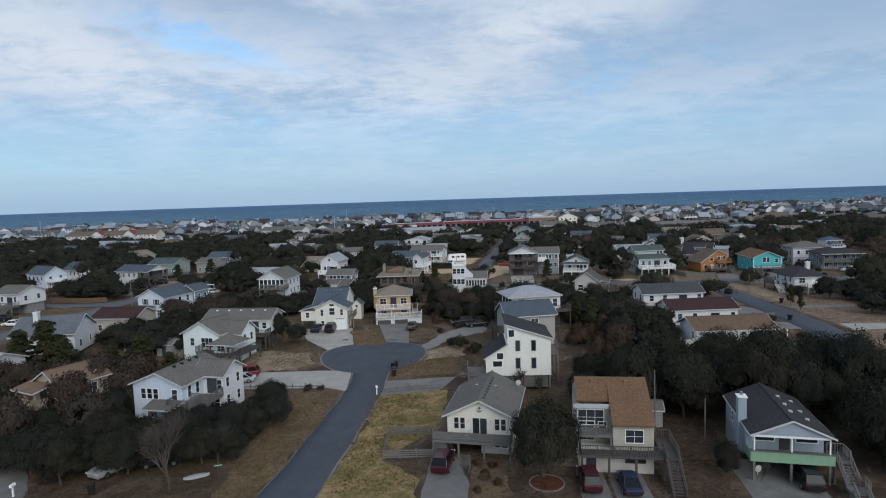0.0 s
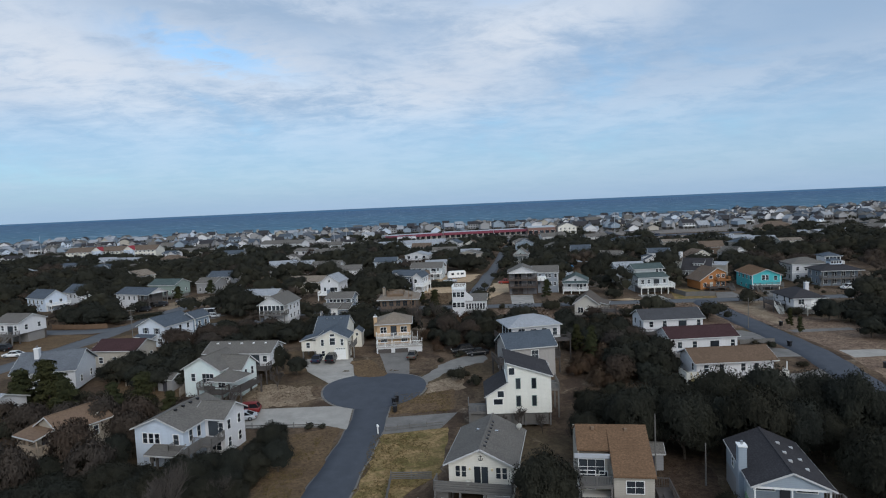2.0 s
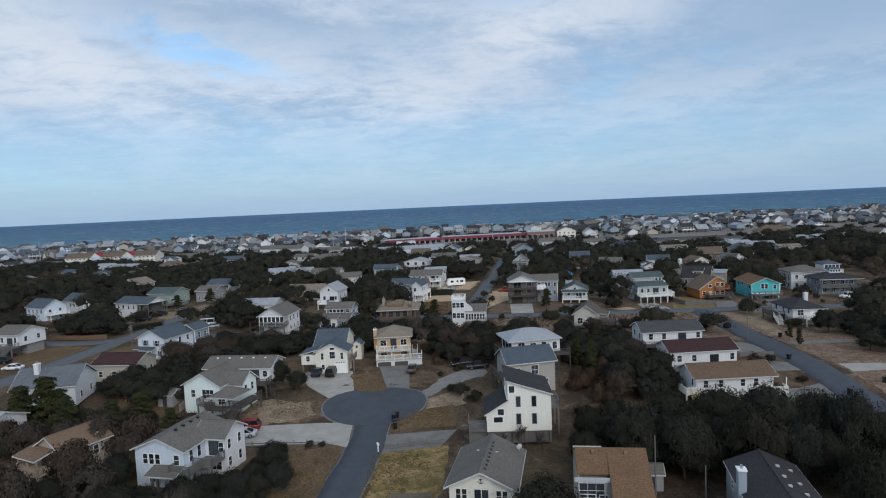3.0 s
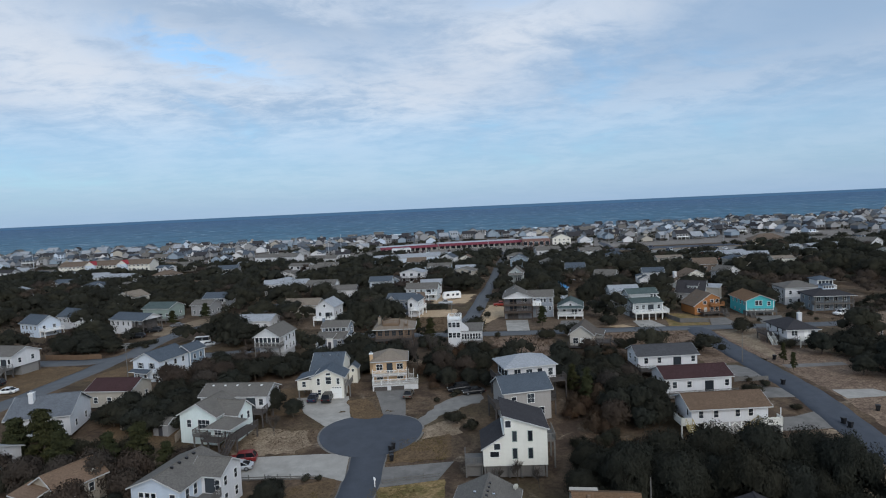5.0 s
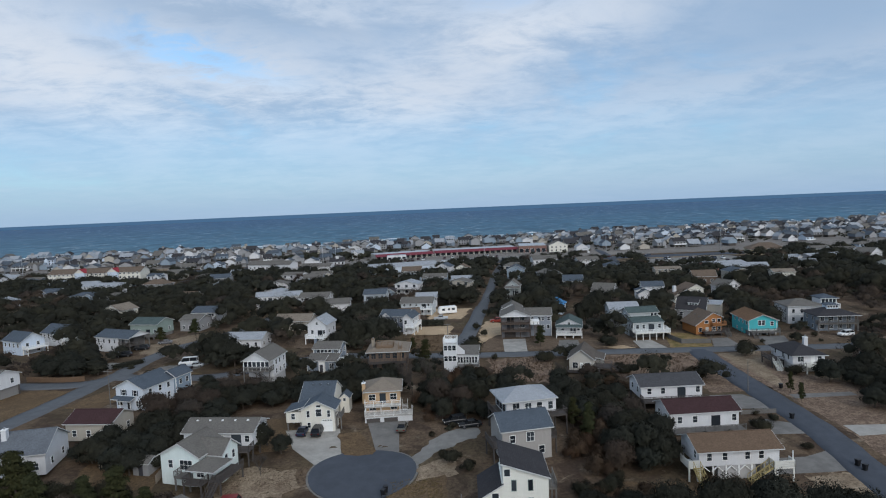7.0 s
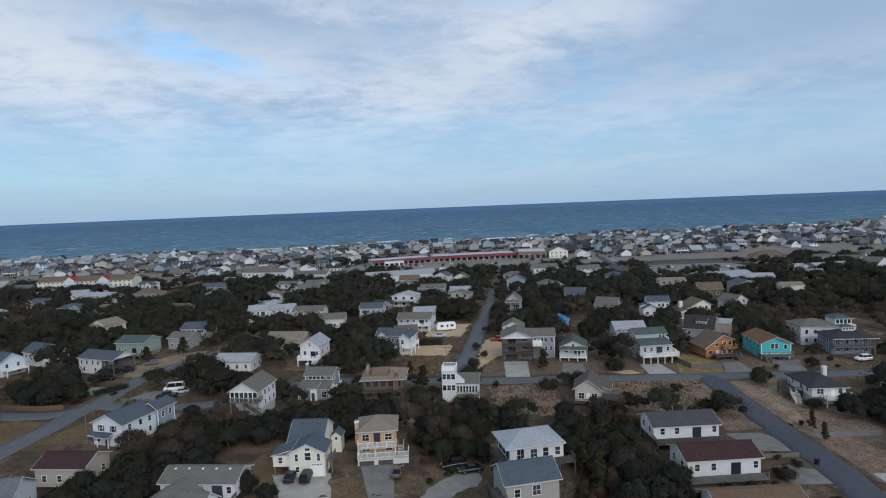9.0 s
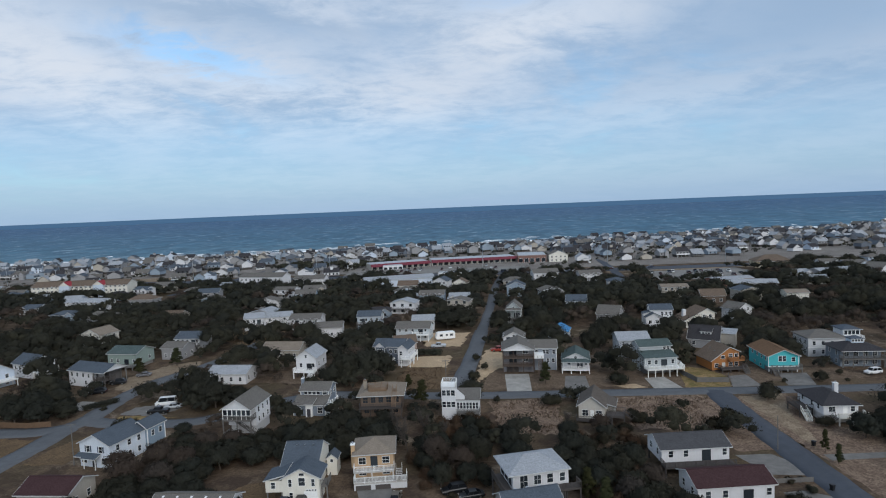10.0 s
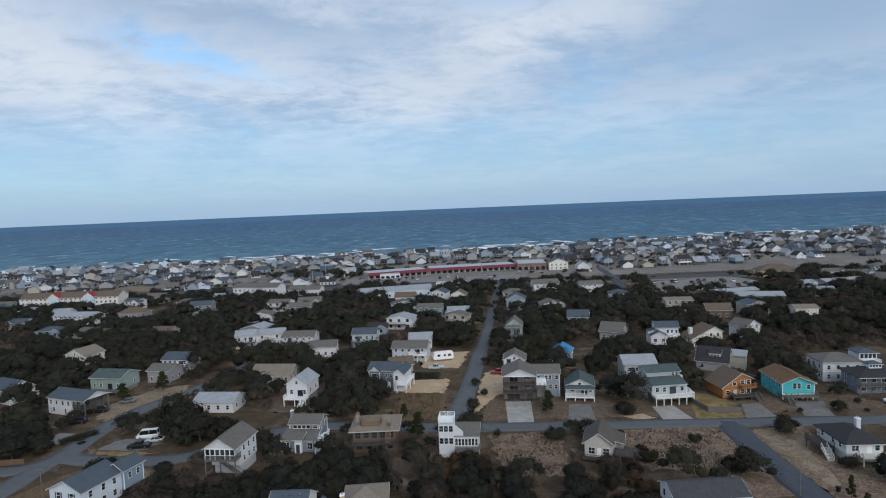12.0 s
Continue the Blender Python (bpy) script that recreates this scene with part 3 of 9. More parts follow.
class House:
    """A house at (x, y), turned by yaw: local x runs along its front, y into its depth, front at y = 0."""

    def __init__(s, x, y, yaw, label, wall, roof, trim=WHITE, z=0.0, name="house", category="house", r=None):
        s.o = tagged(new(name), label, category)
        s.o.empty_display_size = 0.5
        s.o.matrix_basis = pose(x, y, gz(x, y) + z, 0, 0, yaw)
        s.wall_m, s.roof_m, s.trim = wall, roof, trim
        s.yaw = radians(yaw)
        s.x, s.y = x, y

    def clear(s, x0, x1, y0, y1, grow=1.2):
        """Keep the plot under the house free of trees."""
        n = max(1, round((x1 - x0) / 4))
        m = max(1, round((y1 - y0) / 4))
        for i in range(n):
            for j in range(m):
                u, v = x0 + (i + 0.5) * (x1 - x0) / n, y0 + (j + 0.5) * (y1 - y0) / m
                c, k = math.cos(s.yaw), math.sin(s.yaw)
                KEEP_OFF.append((s.x + c * u - k * v, s.y + k * u + c * v, max((x1 - x0) / n, (y1 - y0) / m) * 0.6 + grow))

    def wall(s, x0, x1, y0, y1, z0, z1, m=None, name="wall", label=""):
        bm = bmesh.new()
        box(bm, x0, x1, y0, y1, z0, z1)
        s.clear(x0, x1, y0, y1)
        if s.y > 140 and x1 - x0 > 3:
            s.clear(x0, x1, y0 - 5.5, y0, 0.2)
        return part(name, bm, m or s.wall_m, s.o, label)

    def _trim(s, pts, m=None):
        bm = bmesh.new()
        for a, b in zip(pts, pts[1:]):
            beam(bm, a, b, 0.05, 0.17)
        part("fascia", bm, m or FASCIA, s.o)

    def gable(s, x0, x1, y0, y1, ze, rise, along="y", roof=None, wall=None, o=0.4, t=0.16):
        """A pitched roof with its gable walls; the ridge runs along x or y."""
        bm = bmesh.new()
        if along == "y":
            xm = (x0 + x1) / 2
            k = rise / (xm - x0)
            zl = ze - o * k
            solid(bm, [(x0 - o, y0 - o, zl + t), (xm, y0 - o, ze + rise + t), (xm, y1 + o, ze + rise + t), (x0 - o, y1 + o, zl + t)], t)
            solid(bm, [(xm, y0 - o, ze + rise + t), (x1 + o, y0 - o, zl + t), (x1 + o, y1 + o, zl + t), (xm, y1 + o, ze + rise + t)], t)
            beam(bm, (xm, y0 - o, ze + rise + t), (xm, y1 + o, ze + rise + t), 0.25, 0.06)
            for y in (y0, y1):
                gb = bmesh.new()
                a = [(x0, y, ze), (x1, y, ze), (xm, y, ze + rise)]
                v = [gb.verts.new(p) for p in a] + [gb.verts.new((p[0], p[1] + (0.12 if y == y0 else -0.12), p[2])) for p in a]
                gb.faces.new(v[:3]), gb.faces.new(v[3:][::-1])
                for i in range(3):
                    gb.faces.new((v[i], v[(i + 1) % 3], v[3 + (i + 1) % 3], v[3 + i]))
                part("gable", gb, wall or s.wall_m, s.o)
            s._trim([(x0 - o, y0 - o - 0.03, zl + 0.05), (xm, y0 - o - 0.03, ze + rise + 0.05), (x1 + o, y0 - o - 0.03, zl + 0.05)])
            s._trim([(x1 + o + 0.03, y0 - o, zl + 0.03), (x1 + o + 0.03, y1 + o, zl + 0.03)])
            s._trim([(x0 - o - 0.03, y0 - o, zl + 0.03), (x0 - o - 0.03, y1 + o, zl + 0.03)])
        else:
            ym = (y0 + y1) / 2
            k = rise / (ym - y0)
            zl = ze - o * k
            solid(bm, [(x0 - o, y0 - o, zl + t), (x1 + o, y0 - o, zl + t), (x1 + o, ym, ze + rise + t), (x0 - o, ym, ze + rise + t)], t)
            solid(bm, [(x0 - o, ym, ze + rise + t), (x1 + o, ym, ze + rise + t), (x1 + o, y1 + o, zl + t), (x0 - o, y1 + o, zl + t)], t)
            beam(bm, (x0 - o, ym, ze + rise + t), (x1 + o, ym, ze + rise + t), 0.25, 0.06)
            for x in (x0, x1):
                gb = bmesh.new()
                a = [(x, y0, ze), (x, y1, ze), (x, ym, ze + rise)]
                v = [gb.verts.new(p) for p in a] + [gb.verts.new((p[0] + (0.12 if x == x0 else -0.12), p[1], p[2])) for p in a]
                gb.faces.new(v[:3]), gb.faces.new(v[3:][::-1])
                for i in range(3):
                    gb.faces.new((v[i], v[(i + 1) % 3], v[3 + (i + 1) % 3], v[3 + i]))
                part("gable", gb, wall or s.wall_m, s.o)
            for x in (x0 - o - 0.03, x1 + o + 0.03):
                s._trim([(x, y0 - o, zl + 0.05), (x, ym, ze + rise + 0.05), (x, y1 + o, zl + 0.05)])
            s._trim([(x0 - o, y0 - o - 0.03, zl + 0.03), (x1 + o, y0 - o - 0.03, zl + 0.03)])
        part("roof", bm, roof or s.roof_m, s.o)

    def hip(s, x0, x1, y0, y1, ze, rise, roof=None, o=0.5, t=0.16):
        x0, x1, y0, y1 = x0 - o, x1 + o, y0 - o, y1 + o
        ze -= 0.1
        w, d = x1 - x0, y1 - y0
        h = min(w, d) / 2
        ym, xm = (y0 + y1) / 2, (x0 + x1) / 2
        a, b = ((x0 + h, ym), (x1 - h, ym)) if w > d else ((xm, y0 + h), (xm, y1 - h))
        if abs(w - d) < 0.3:
            a, b = (xm - 0.15, ym), (xm + 0.15, ym)
        top = ze + rise
        bm = bmesh.new()
        c = [bm.verts.new(p) for p in ((x0, y0, ze + t), (x1, y0, ze + t), (x1, y1, ze + t), (x0, y1, ze + t))]
        u = [bm.verts.new(p) for p in ((x0, y0, ze), (x1, y0, ze), (x1, y1, ze), (x0, y1, ze))]
        p, q = bm.verts.new((*a, top + t)), bm.verts.new((*b, top + t))
        if w >= d:
            faces = ((c[0], c[1], q, p), (c[1], c[2], q), (c[2], c[3], p, q), (c[3], c[0], p))
        else:
            faces = ((c[0], c[1], p), (c[1], c[2], q, p), (c[2], c[3], q), (c[3], c[0], p, q))
        for f in faces:
            bm.faces.new(f)
        bm.faces.new(u[::-1])
        for i in range(4):
            bm.faces.new((c[i], u[i], u[(i + 1) % 4], c[(i + 1) % 4]))
        part("roof", bm, roof or s.roof_m, s.o)
        s._trim([(x0, y0 - 0.03, ze + 0.05), (x1 + 0.03, y0 - 0.03, ze + 0.05), (x1 + 0.03, y1, ze + 0.05)])

    def shed(s, x0, x1, y0, y1, zs, roof=None, o=0.3, t=0.16):
        """A single slope; zs gives the heights at the four corners."""
        bm = bmesh.new()
        a, b, c, d = zs
        solid(bm, [(x0 - o, y0 - o, a + t), (x1 + o, y0 - o, b + t), (x1 + o, y1 + o, c + t), (x0 - o, y1 + o, d + t)], t)
        part("roof", bm, roof or s.roof_m, s.o)
        s._trim([(x0 - o, y0 - o - 0.03, a + 0.05), (x1 + o, y0 - o - 0.03, b + 0.05), (x1 + o + 0.03, y1 + o, c + 0.05)])

    def win(s, face, c, u, z, w=0.9, h=1.3, bars=True, trim=None, name="window"):
        me, pane = window_meshes(w, h, trim or s.trim, bars)
        at = {"f": (u, c, z), "b": (u, c, z), "l": (c, u, z), "r": (c, u, z)}[face]
        o = shared(name, me, s.o, pose(*at, 0, 0, TURN[face]))
        shared("pane", pane, o)
        return o

    def door(s, face, c, u, z, w=0.95, h=2.05, m=None, name="door"):
        bm = bmesh.new()
        box(bm, -w / 2, w / 2, -0.05, 0.02, 0, h)
        box(bm, -w / 2 + 0.12, w / 2 - 0.12, -0.065, -0.05, h * 0.55, h - 0.15)
        box(bm, -w / 2 + 0.12, w / 2 - 0.12, -0.065, -0.05, 0.15, h * 0.45)
        o = part(name, bm, m or paint((0.05, 0.05, 0.06)), s.o)
        at = {"f": (u, c, z), "b": (u, c, z), "l": (c, u, z), "r": (c, u, z)}[face]
        o.matrix_local = pose(*at, 0, 0, TURN[face])
        return o

    def garage(s, face, c, u, z, w=2.7, h=2.2, m=None):
        bm = bmesh.new()
        for k in range(4):
            box(bm, -w / 2, w / 2, -0.05, 0.02, k * h / 4 + 0.015, (k + 1) * h / 4 - 0.015)
        o = part("garage_door", bm, m or WHITE, s.o)
        at = {"f": (u, c, z), "b": (u, c, z), "l": (c, u, z), "r": (c, u, z)}[face]
        o.matrix_local = pose(*at, 0, 0, TURN[face])
        return o

    def post(s, x, y, z0, z1, w=0.2, m=None, name="post"):
        key = ("post", w, round(z1 - z0, 2), (m or GREY_WOOD).name)
        if key not in WINDOW_MESH:
            bm = bmesh.new()
            box(bm, -w / 2, w / 2, -w / 2, w / 2, 0, z1 - z0)
            bmesh.ops.recalc_face_normals(bm, faces=bm.faces)
            me = bpy.data.meshes.new("post")
            bm.to_mesh(me), bm.free()
            me.materials.append(m or GREY_WOOD)
            WINDOW_MESH[key] = me
        return shared(name, WINDOW_MESH[key], s.o, pose(x, y, z0))

    def rail(s, a, b, z, m=None, h=1.0, step=0.24, boards=False):
        bm = bmesh.new()
        a, b = Vector(a), Vector(b)
        n = max(2, round((b - a).length / step))
        beam(bm, (*a, z + h), (*b, z + h), 0.12, 0.06)
        beam(bm, (*a, z + 0.12), (*b, z + 0.12), 0.05, 0.07)
        if boards:
            for k in range(3):
                beam(bm, (*a, z + 0.3 + 0.26 * k), (*b, z + 0.3 + 0.26 * k), 0.04, 0.2)
        else:
            for i in range(n + 1):
                p = a.lerp(b, i / n)
                beam(bm, (*p, z + 0.12), (*p, z + h), 0.05)
        for i in range(0, max(2, round(n * step / 1.8)) + 1):
            p = a.lerp(b, i / max(2, round(n * step / 1.8)))
            beam(bm, (*p, z - 0.15), (*p, z + h + 0.05), 0.1)
        part("railing", bm, m or GREY_WOOD, s.o)

    def deck(s, x0, x1, y0, y1, z, sides="flr", m=None, ground=0.0, posts=True, rail_m=None, h=1.0, nx=None, boards=False, step=0.24):
        m = m or GREY_WOOD
        bm = bmesh.new()
        box(bm, x0, x1, y0, y1, z - 0.28, z)
        part("deck", bm, m, s.o)
        s.clear(x0, x1, y0, y1, 0.6)
        e = {"f": ((x0, y0), (x1, y0)), "b": ((x0, y1), (x1, y1)), "l": ((x0, y0), (x0, y1)), "r": ((x1, y0), (x1, y1))}
        for k in sides:
            s.rail(*e[k], z, rail_m or m, h, step, boards)
        if posts and z - ground > 0.6:
            nx = nx or max(2, round((x1 - x0) / 2.8) + 1)
            for i in range(nx):
                u = x0 + 0.12 + (x1 - x0 - 0.24) * i / (nx - 1)
                s.post(u, y0 + 0.12, ground, z - 0.3, 0.22, m)
                if y1 - y0 > 3.5:
                    s.post(u, y1 - 0.2, ground, z - 0.3, 0.22, m)

    def stairs(s, x, y, z1, z0=0.0, run="f", w=1.1, m=None, pitch=0.19):
        """A flight down from (x, y, z1) towards f, b, l or r."""
        m = m or GREY_WOOD
        d = {"f": (0, -1), "b": (0, 1), "l": (-1, 0), "r": (1, 0)}[run]
        n = max(2, round((z1 - z0) / pitch))
        e = n * 0.27
        first = None
        for k in (-1, 1):
            ox, oy = (k * w / 2, 0) if d[0] == 0 else (0, k * w / 2)
            p, q = (x + ox, y + oy), (x + ox + d[0] * e, y + oy + d[1] * e)
            bm = bmesh.new()
            beam(bm, (*p, z1 - 0.15), (*q, z0 + 0.05), 0.06, 0.26)
            st = part("stringer", bm, m, s.o)
            first = first or st
            bm = bmesh.new()
            beam(bm, (*p, z1 + 0.9), (*q, z0 + 0.95), 0.09, 0.06)
            for f in (0.0, 0.2, 0.4, 0.6, 0.8, 1.0):
                u = Vector(p).lerp(Vector(q), f)
                zz = z1 + (z0 - z1) * f
                beam(bm, (*u, zz - 0.1), (*u, zz + 0.9), 0.08)
            part("handrail", bm, m, s.o)
        hx, hy = (w / 2, 0.15) if d[0] == 0 else (0.15, w / 2)
        key = ("step", hx, hy, m.name)
        if key not in WINDOW_MESH:
            bm = bmesh.new()
            box(bm, -hx, hx, -hy, hy, 0, 0.05)
            bmesh.ops.recalc_face_normals(bm, faces=bm.faces)
            WINDOW_MESH[key] = bpy.data.meshes.new("step")
            bm.to_mesh(WINDOW_MESH[key]), bm.free()
            WINDOW_MESH[key].materials.append(m)
        for i in range(n):
            c = (i + 0.5) * 0.27
            shared("step", WINDOW_MESH[key], first, pose(x + d[0] * c, y + d[1] * c, z1 - (i + 1) * (z1 - z0) / n))

    def prism(s, profile, y0, y1, m=None, name="wall", label=""):
        """A wall block whose outline across the front is a polygon."""
        bm = bmesh.new()
        a = [bm.verts.new((u, y0, z)) for u, z in profile]
        b = [bm.verts.new((u, y1, z)) for u, z in profile]
        bm.faces.new(a), bm.faces.new(b[::-1])
        for i in range(len(profile)):
            j = (i + 1) % len(profile)
            bm.faces.new((a[i], b[i], b[j], a[j]))
        us = [u for u, _ in profile]
        s.clear(min(us), max(us), y0, y1)
        return part(name, bm, m or s.wall_m, s.o, label)

    def slopes(s, crest, y0, y1, roof=None, o=0.4, t=0.16):
        """Roof plates over the line of points crest (x, z), running from y0 to y1."""
        for (xa, za), (xb, zb) in zip(crest, crest[1:]):
            bm = bmesh.new()
            solid(bm, [(xa, y0 - o, za + t), (xb, y0 - o, zb + t), (xb, y1 + o, zb + t), (xa, y1 + o, za + t)], t)
            part("roof", bm, roof or s.roof_m, s.o)
        s._trim([(x, y0 - o - 0.03, z + 0.05) for x, z in crest])

    def screens(s, x0, x1, y, z0, z1, n, m=None):
        """A screened porch front: dark panels between slim posts."""
        w = (x1 - x0) / n
        for k in range(n):
            s.win("f", y, x0 + w * (k + 0.5), z0, w - 0.22, z1 - z0, False, m or WHITE, "screen")

    def corner(s, x, y, z0, z1, m=None):
        s.post(x, y, z0, z1, 0.16, m or WHITE, "corner_board")

    def chimney(s, x0, x1, y0, y1, z0, z1, m=None):
        bm = bmesh.new()
        box(bm, x0, x1, y0, y1, z0, z1)
        o = part("chimney", bm, m or s.wall_m, s.o)
        bm = bmesh.new()
        box(bm, x0 - 0.07, x1 + 0.07, y0 - 0.07, y1 + 0.07, z1, z1 + 0.12)
        part("cap", bm, s.trim, o)
        bm = bmesh.new()
        c = ((x0 + x1) / 2, (y0 + y1) / 2)
        tube(bm, [(*c, z1 + 0.12), (*c, z1 + 0.5)], [0.14, 0.14], 8)
        part("flue", bm, CHROME, o)

    def vents(s, pts, m=None):
        for x, y, z in pts:
            key = ("vent", (m or BLACK).name)
            if key not in WINDOW_MESH:
                bm = bmesh.new()
                box(bm, -0.17, 0.17, -0.17, 0.17, -0.15, 0.16)
                bmesh.ops.recalc_face_normals(bm, faces=bm.faces)
                me = bpy.data.meshes.new("roof_vent")
                bm.to_mesh(me), bm.free()
                me.materials.append(m or BLACK)
                WINDOW_MESH[key] = me
            shared("roof_vent", WINDOW_MESH[key], s.o, pose(x, y, z))

    def stilts(s, x0, x1, y0, y1, z, nx, ny, m=None, w=0.25):
        for i in range(nx):
            for j in range(ny):
                s.post(x0 + 0.2 + (x1 - x0 - 0.4) * i / (nx - 1), y0 + 0.2 + (y1 - y0 - 0.4) * j / max(1, ny - 1), 0, z, w, m)


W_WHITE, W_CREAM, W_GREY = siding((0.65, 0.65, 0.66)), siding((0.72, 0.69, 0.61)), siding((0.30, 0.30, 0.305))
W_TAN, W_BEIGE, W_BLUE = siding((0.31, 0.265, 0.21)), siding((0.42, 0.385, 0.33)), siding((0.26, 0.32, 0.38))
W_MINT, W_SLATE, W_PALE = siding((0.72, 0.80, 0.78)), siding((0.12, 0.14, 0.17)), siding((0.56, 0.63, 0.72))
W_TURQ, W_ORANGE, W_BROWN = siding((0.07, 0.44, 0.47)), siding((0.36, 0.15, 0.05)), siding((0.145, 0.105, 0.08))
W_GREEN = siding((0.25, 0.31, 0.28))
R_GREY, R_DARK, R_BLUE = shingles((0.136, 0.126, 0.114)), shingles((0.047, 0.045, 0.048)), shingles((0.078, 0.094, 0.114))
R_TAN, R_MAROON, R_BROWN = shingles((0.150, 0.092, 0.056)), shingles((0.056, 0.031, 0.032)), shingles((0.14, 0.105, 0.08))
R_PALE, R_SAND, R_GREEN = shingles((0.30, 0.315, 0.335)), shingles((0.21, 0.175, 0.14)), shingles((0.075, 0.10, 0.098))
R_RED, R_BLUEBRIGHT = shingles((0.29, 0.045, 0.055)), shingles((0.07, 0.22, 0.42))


# ---------------------------------------------------------------- ground cover and paving
def covers():
    P = patch
    P("lawn", [(-14.0, 50), (-14.4, 56), (-13.0, 66), (-12.2, 75), (-11.8, 84), (-2.1, 86.4), (-3.2, 71.3), (-8.9, 62.6), (-4.6, 58), (-4.8, 50)], LAWN, "patchy dry yellow-green lawn", "lawn", 0.04, 0.35, clear=False)
    P("verge", [(-24.6, 48), (-25.7, 69.3), (-27.0, 85.0), (-19.0, 88.0), (-18.7, 72.7), (-20.0, 60), (-21.4, 48)], STRAW, "strip of brown dry grass and pine straw", "verge", 0.04, 0.4, clear=False)
    P("driveway", [(-4.8, 48), (-3.5, 64.2), (0.8, 63.4), (0.5, 57), (0.1, 48)], CONCRETE, "grey stained concrete driveway", "driveway", 0.04, 0.12)
    P("flower_bed", [(0.9, 62.3), (4.0, 61.7), (4.6, 54), (0.7, 53)], STRAW, "brown mulched bed with dry plants", "flower bed", 0.06, 0.3, clear=False)
    P("driveway", [(10.4, 46), (11.6, 59.4), (14.2, 58.9), (13.5, 46)], CONCRETE, "pale concrete driveway", "driveway")
    P("driveway", [(13.9, 46), (14.6, 58.8), (18.0, 58.4), (17.2, 46)], CONCRETE, "pale concrete driveway", "driveway")
    P("driveway", [(25.7, 46), (27.8, 61.5), (34.6, 60.0), (32.9, 46)], CONCRETE, "grey concrete carport apron", "driveway")
    P("driveway", [(-39.4, 95.3), (-23.0, 95.7), (-18.2, 95.4), (-17.6, 86.6), (-21.0, 88.4), (-37.2, 88.6)], CONCRETE_PALE, "pale concrete driveway", "driveway")
    P("driveway", [(-12.4, 90.6), (-0.9, 91.7), (-3.4, 85.9), (-12.4, 84.2)], CONCRETE, "pale concrete driveway", "driveway")
    P("verge", [(-12.0, 94.6), (-8.2, 98.2), (-1.4, 100.9), (-1.3, 93.1), (-11.8, 91.6)], STRAW, "dry brown grass verge", "verge", 0.045, 0.3, clear=False)
    P("driveway", [(-33.6, 120.9), (-22.6, 120.9), (-20.4, 109.6), (-24.6, 106.4), (-30.0, 112.5)], CONCRETE_PALE, "pale concrete forecourt", "driveway")
    P("verge", [(-22.6, 118.5), (-18.6, 119), (-14.6, 112), (-14.8, 110.6), (-20.3, 110.4)], STRAW, "straw-covered mound with a stone edge", "verge", 0.12, 0.3)
    P("driveway", [(-18.4, 127.0), (-11.2, 127.0), (-9.8, 107.6), (-13.8, 109.6)], CONCRETE, "grey concrete driveway", "driveway")
    P("gravel_drive", [(-8.4, 106.8), (-3.7, 115.1), (4.9, 121.5), (5.0, 114.6), (-3.2, 108.8), (-6.8, 104.6)], GRAVEL, "pale gravel driveway", "driveway", 0.05, 0.5)
    P("bare_ground", [(-6.0, 104.2), (-0.4, 108.2), (0.4, 101.0), (-6.6, 99.2)], SAND, "bare sandy ground with dry tufts", "ground", 0.04, 0.5, clear=False)
    P("bare_ground", [(18.2, 46), (22.8, 62), (23.7, 72.3), (30.3, 74.0), (28.6, 64.0), (25.4, 58), (25.2, 46)], LITTER, "bare brown sandy yard", "ground", 0.035, 0.6, clear=False)
    P("bare_ground", [(-42.5, 101.0), (-40.7, 106.0), (-27.7, 104.2), (-25.4, 99.2), (-28.0, 96.2), (-38.0, 95.6)], SAND, "bare sandy ground with debris", "ground", 0.035, 0.6)
    P("driveway", [(56.0, 132.2), (63.0, 132.2), (66.2, 126), (66.2, 122.6), (58.4, 123.6)], CONCRETE, "pale concrete driveway", "driveway")
    P("driveway", [(56.8, 117.0), (60.4, 117.3), (66.0, 113.6), (66.0, 110.0), (57.0, 110.3)], CONCRETE, "pale concrete driveway", "driveway")
    P("driveway", [(49.0, 102.0), (58.9, 102.2), (65.6, 104.6), (65.6, 98.0), (60.2, 97.6), (49.0, 97.4)], CONCRETE, "pale concrete driveway", "driveway")
    P("driveway", [(72.3, 113.0), (80, 112.6), (82, 109.0), (72.3, 108.4)], CONCRETE_PALE, "pale concrete driveway", "driveway")
    P("driveway", [(72.6, 131.0), (86, 131.1), (86, 128.8), (72.6, 128.3)], CONCRETE, "sandy concrete driveway", "driveway")
    P("bare_ground", [(55, 96.6), (64.6, 97.4), (62.6, 84), (61.6, 66), (55, 66), (53, 76), (56, 88)], SAND, "bare pale sandy ground", "ground", 0.035, 0.7)
    P("bare_ground", [(20, 84), (22, 96), (40, 97), (55, 92), (56, 86), (44, 84), (30, 82)], STRAW, "rough brown ground with dry grass and scrub", "ground", 0.03, 0.9, clear=False)
    P("verge", [(71.6, 166), (71.4, 80), (96, 84), (100, 120), (84, 146), (86, 167)], BRUSH, "dry brown grass and sand beside the street", "verge", 0.025, 0.4, clear=False)
    P("verge", [(66, 168), (65.6, 134), (58, 134), (55, 147), (60, 152)], BRUSH, "dry brown grass beside the street", "verge", 0.025, 0.9, clear=False)
    P("bare_ground", [(73.3, 166), (85, 167), (79, 152), (75.6, 138), (73.0, 134), (73.2, 150)], SAND, "bare pale sandy verge", "ground", 0.05, 0.4, clear=False)
    P("driveway", [(15.8, 177.2), (22.5, 176.8), (24.0, 193.0), (16.8, 193.6)], CONCRETE_PALE, "bright white concrete driveway", "driveway", 0.1)
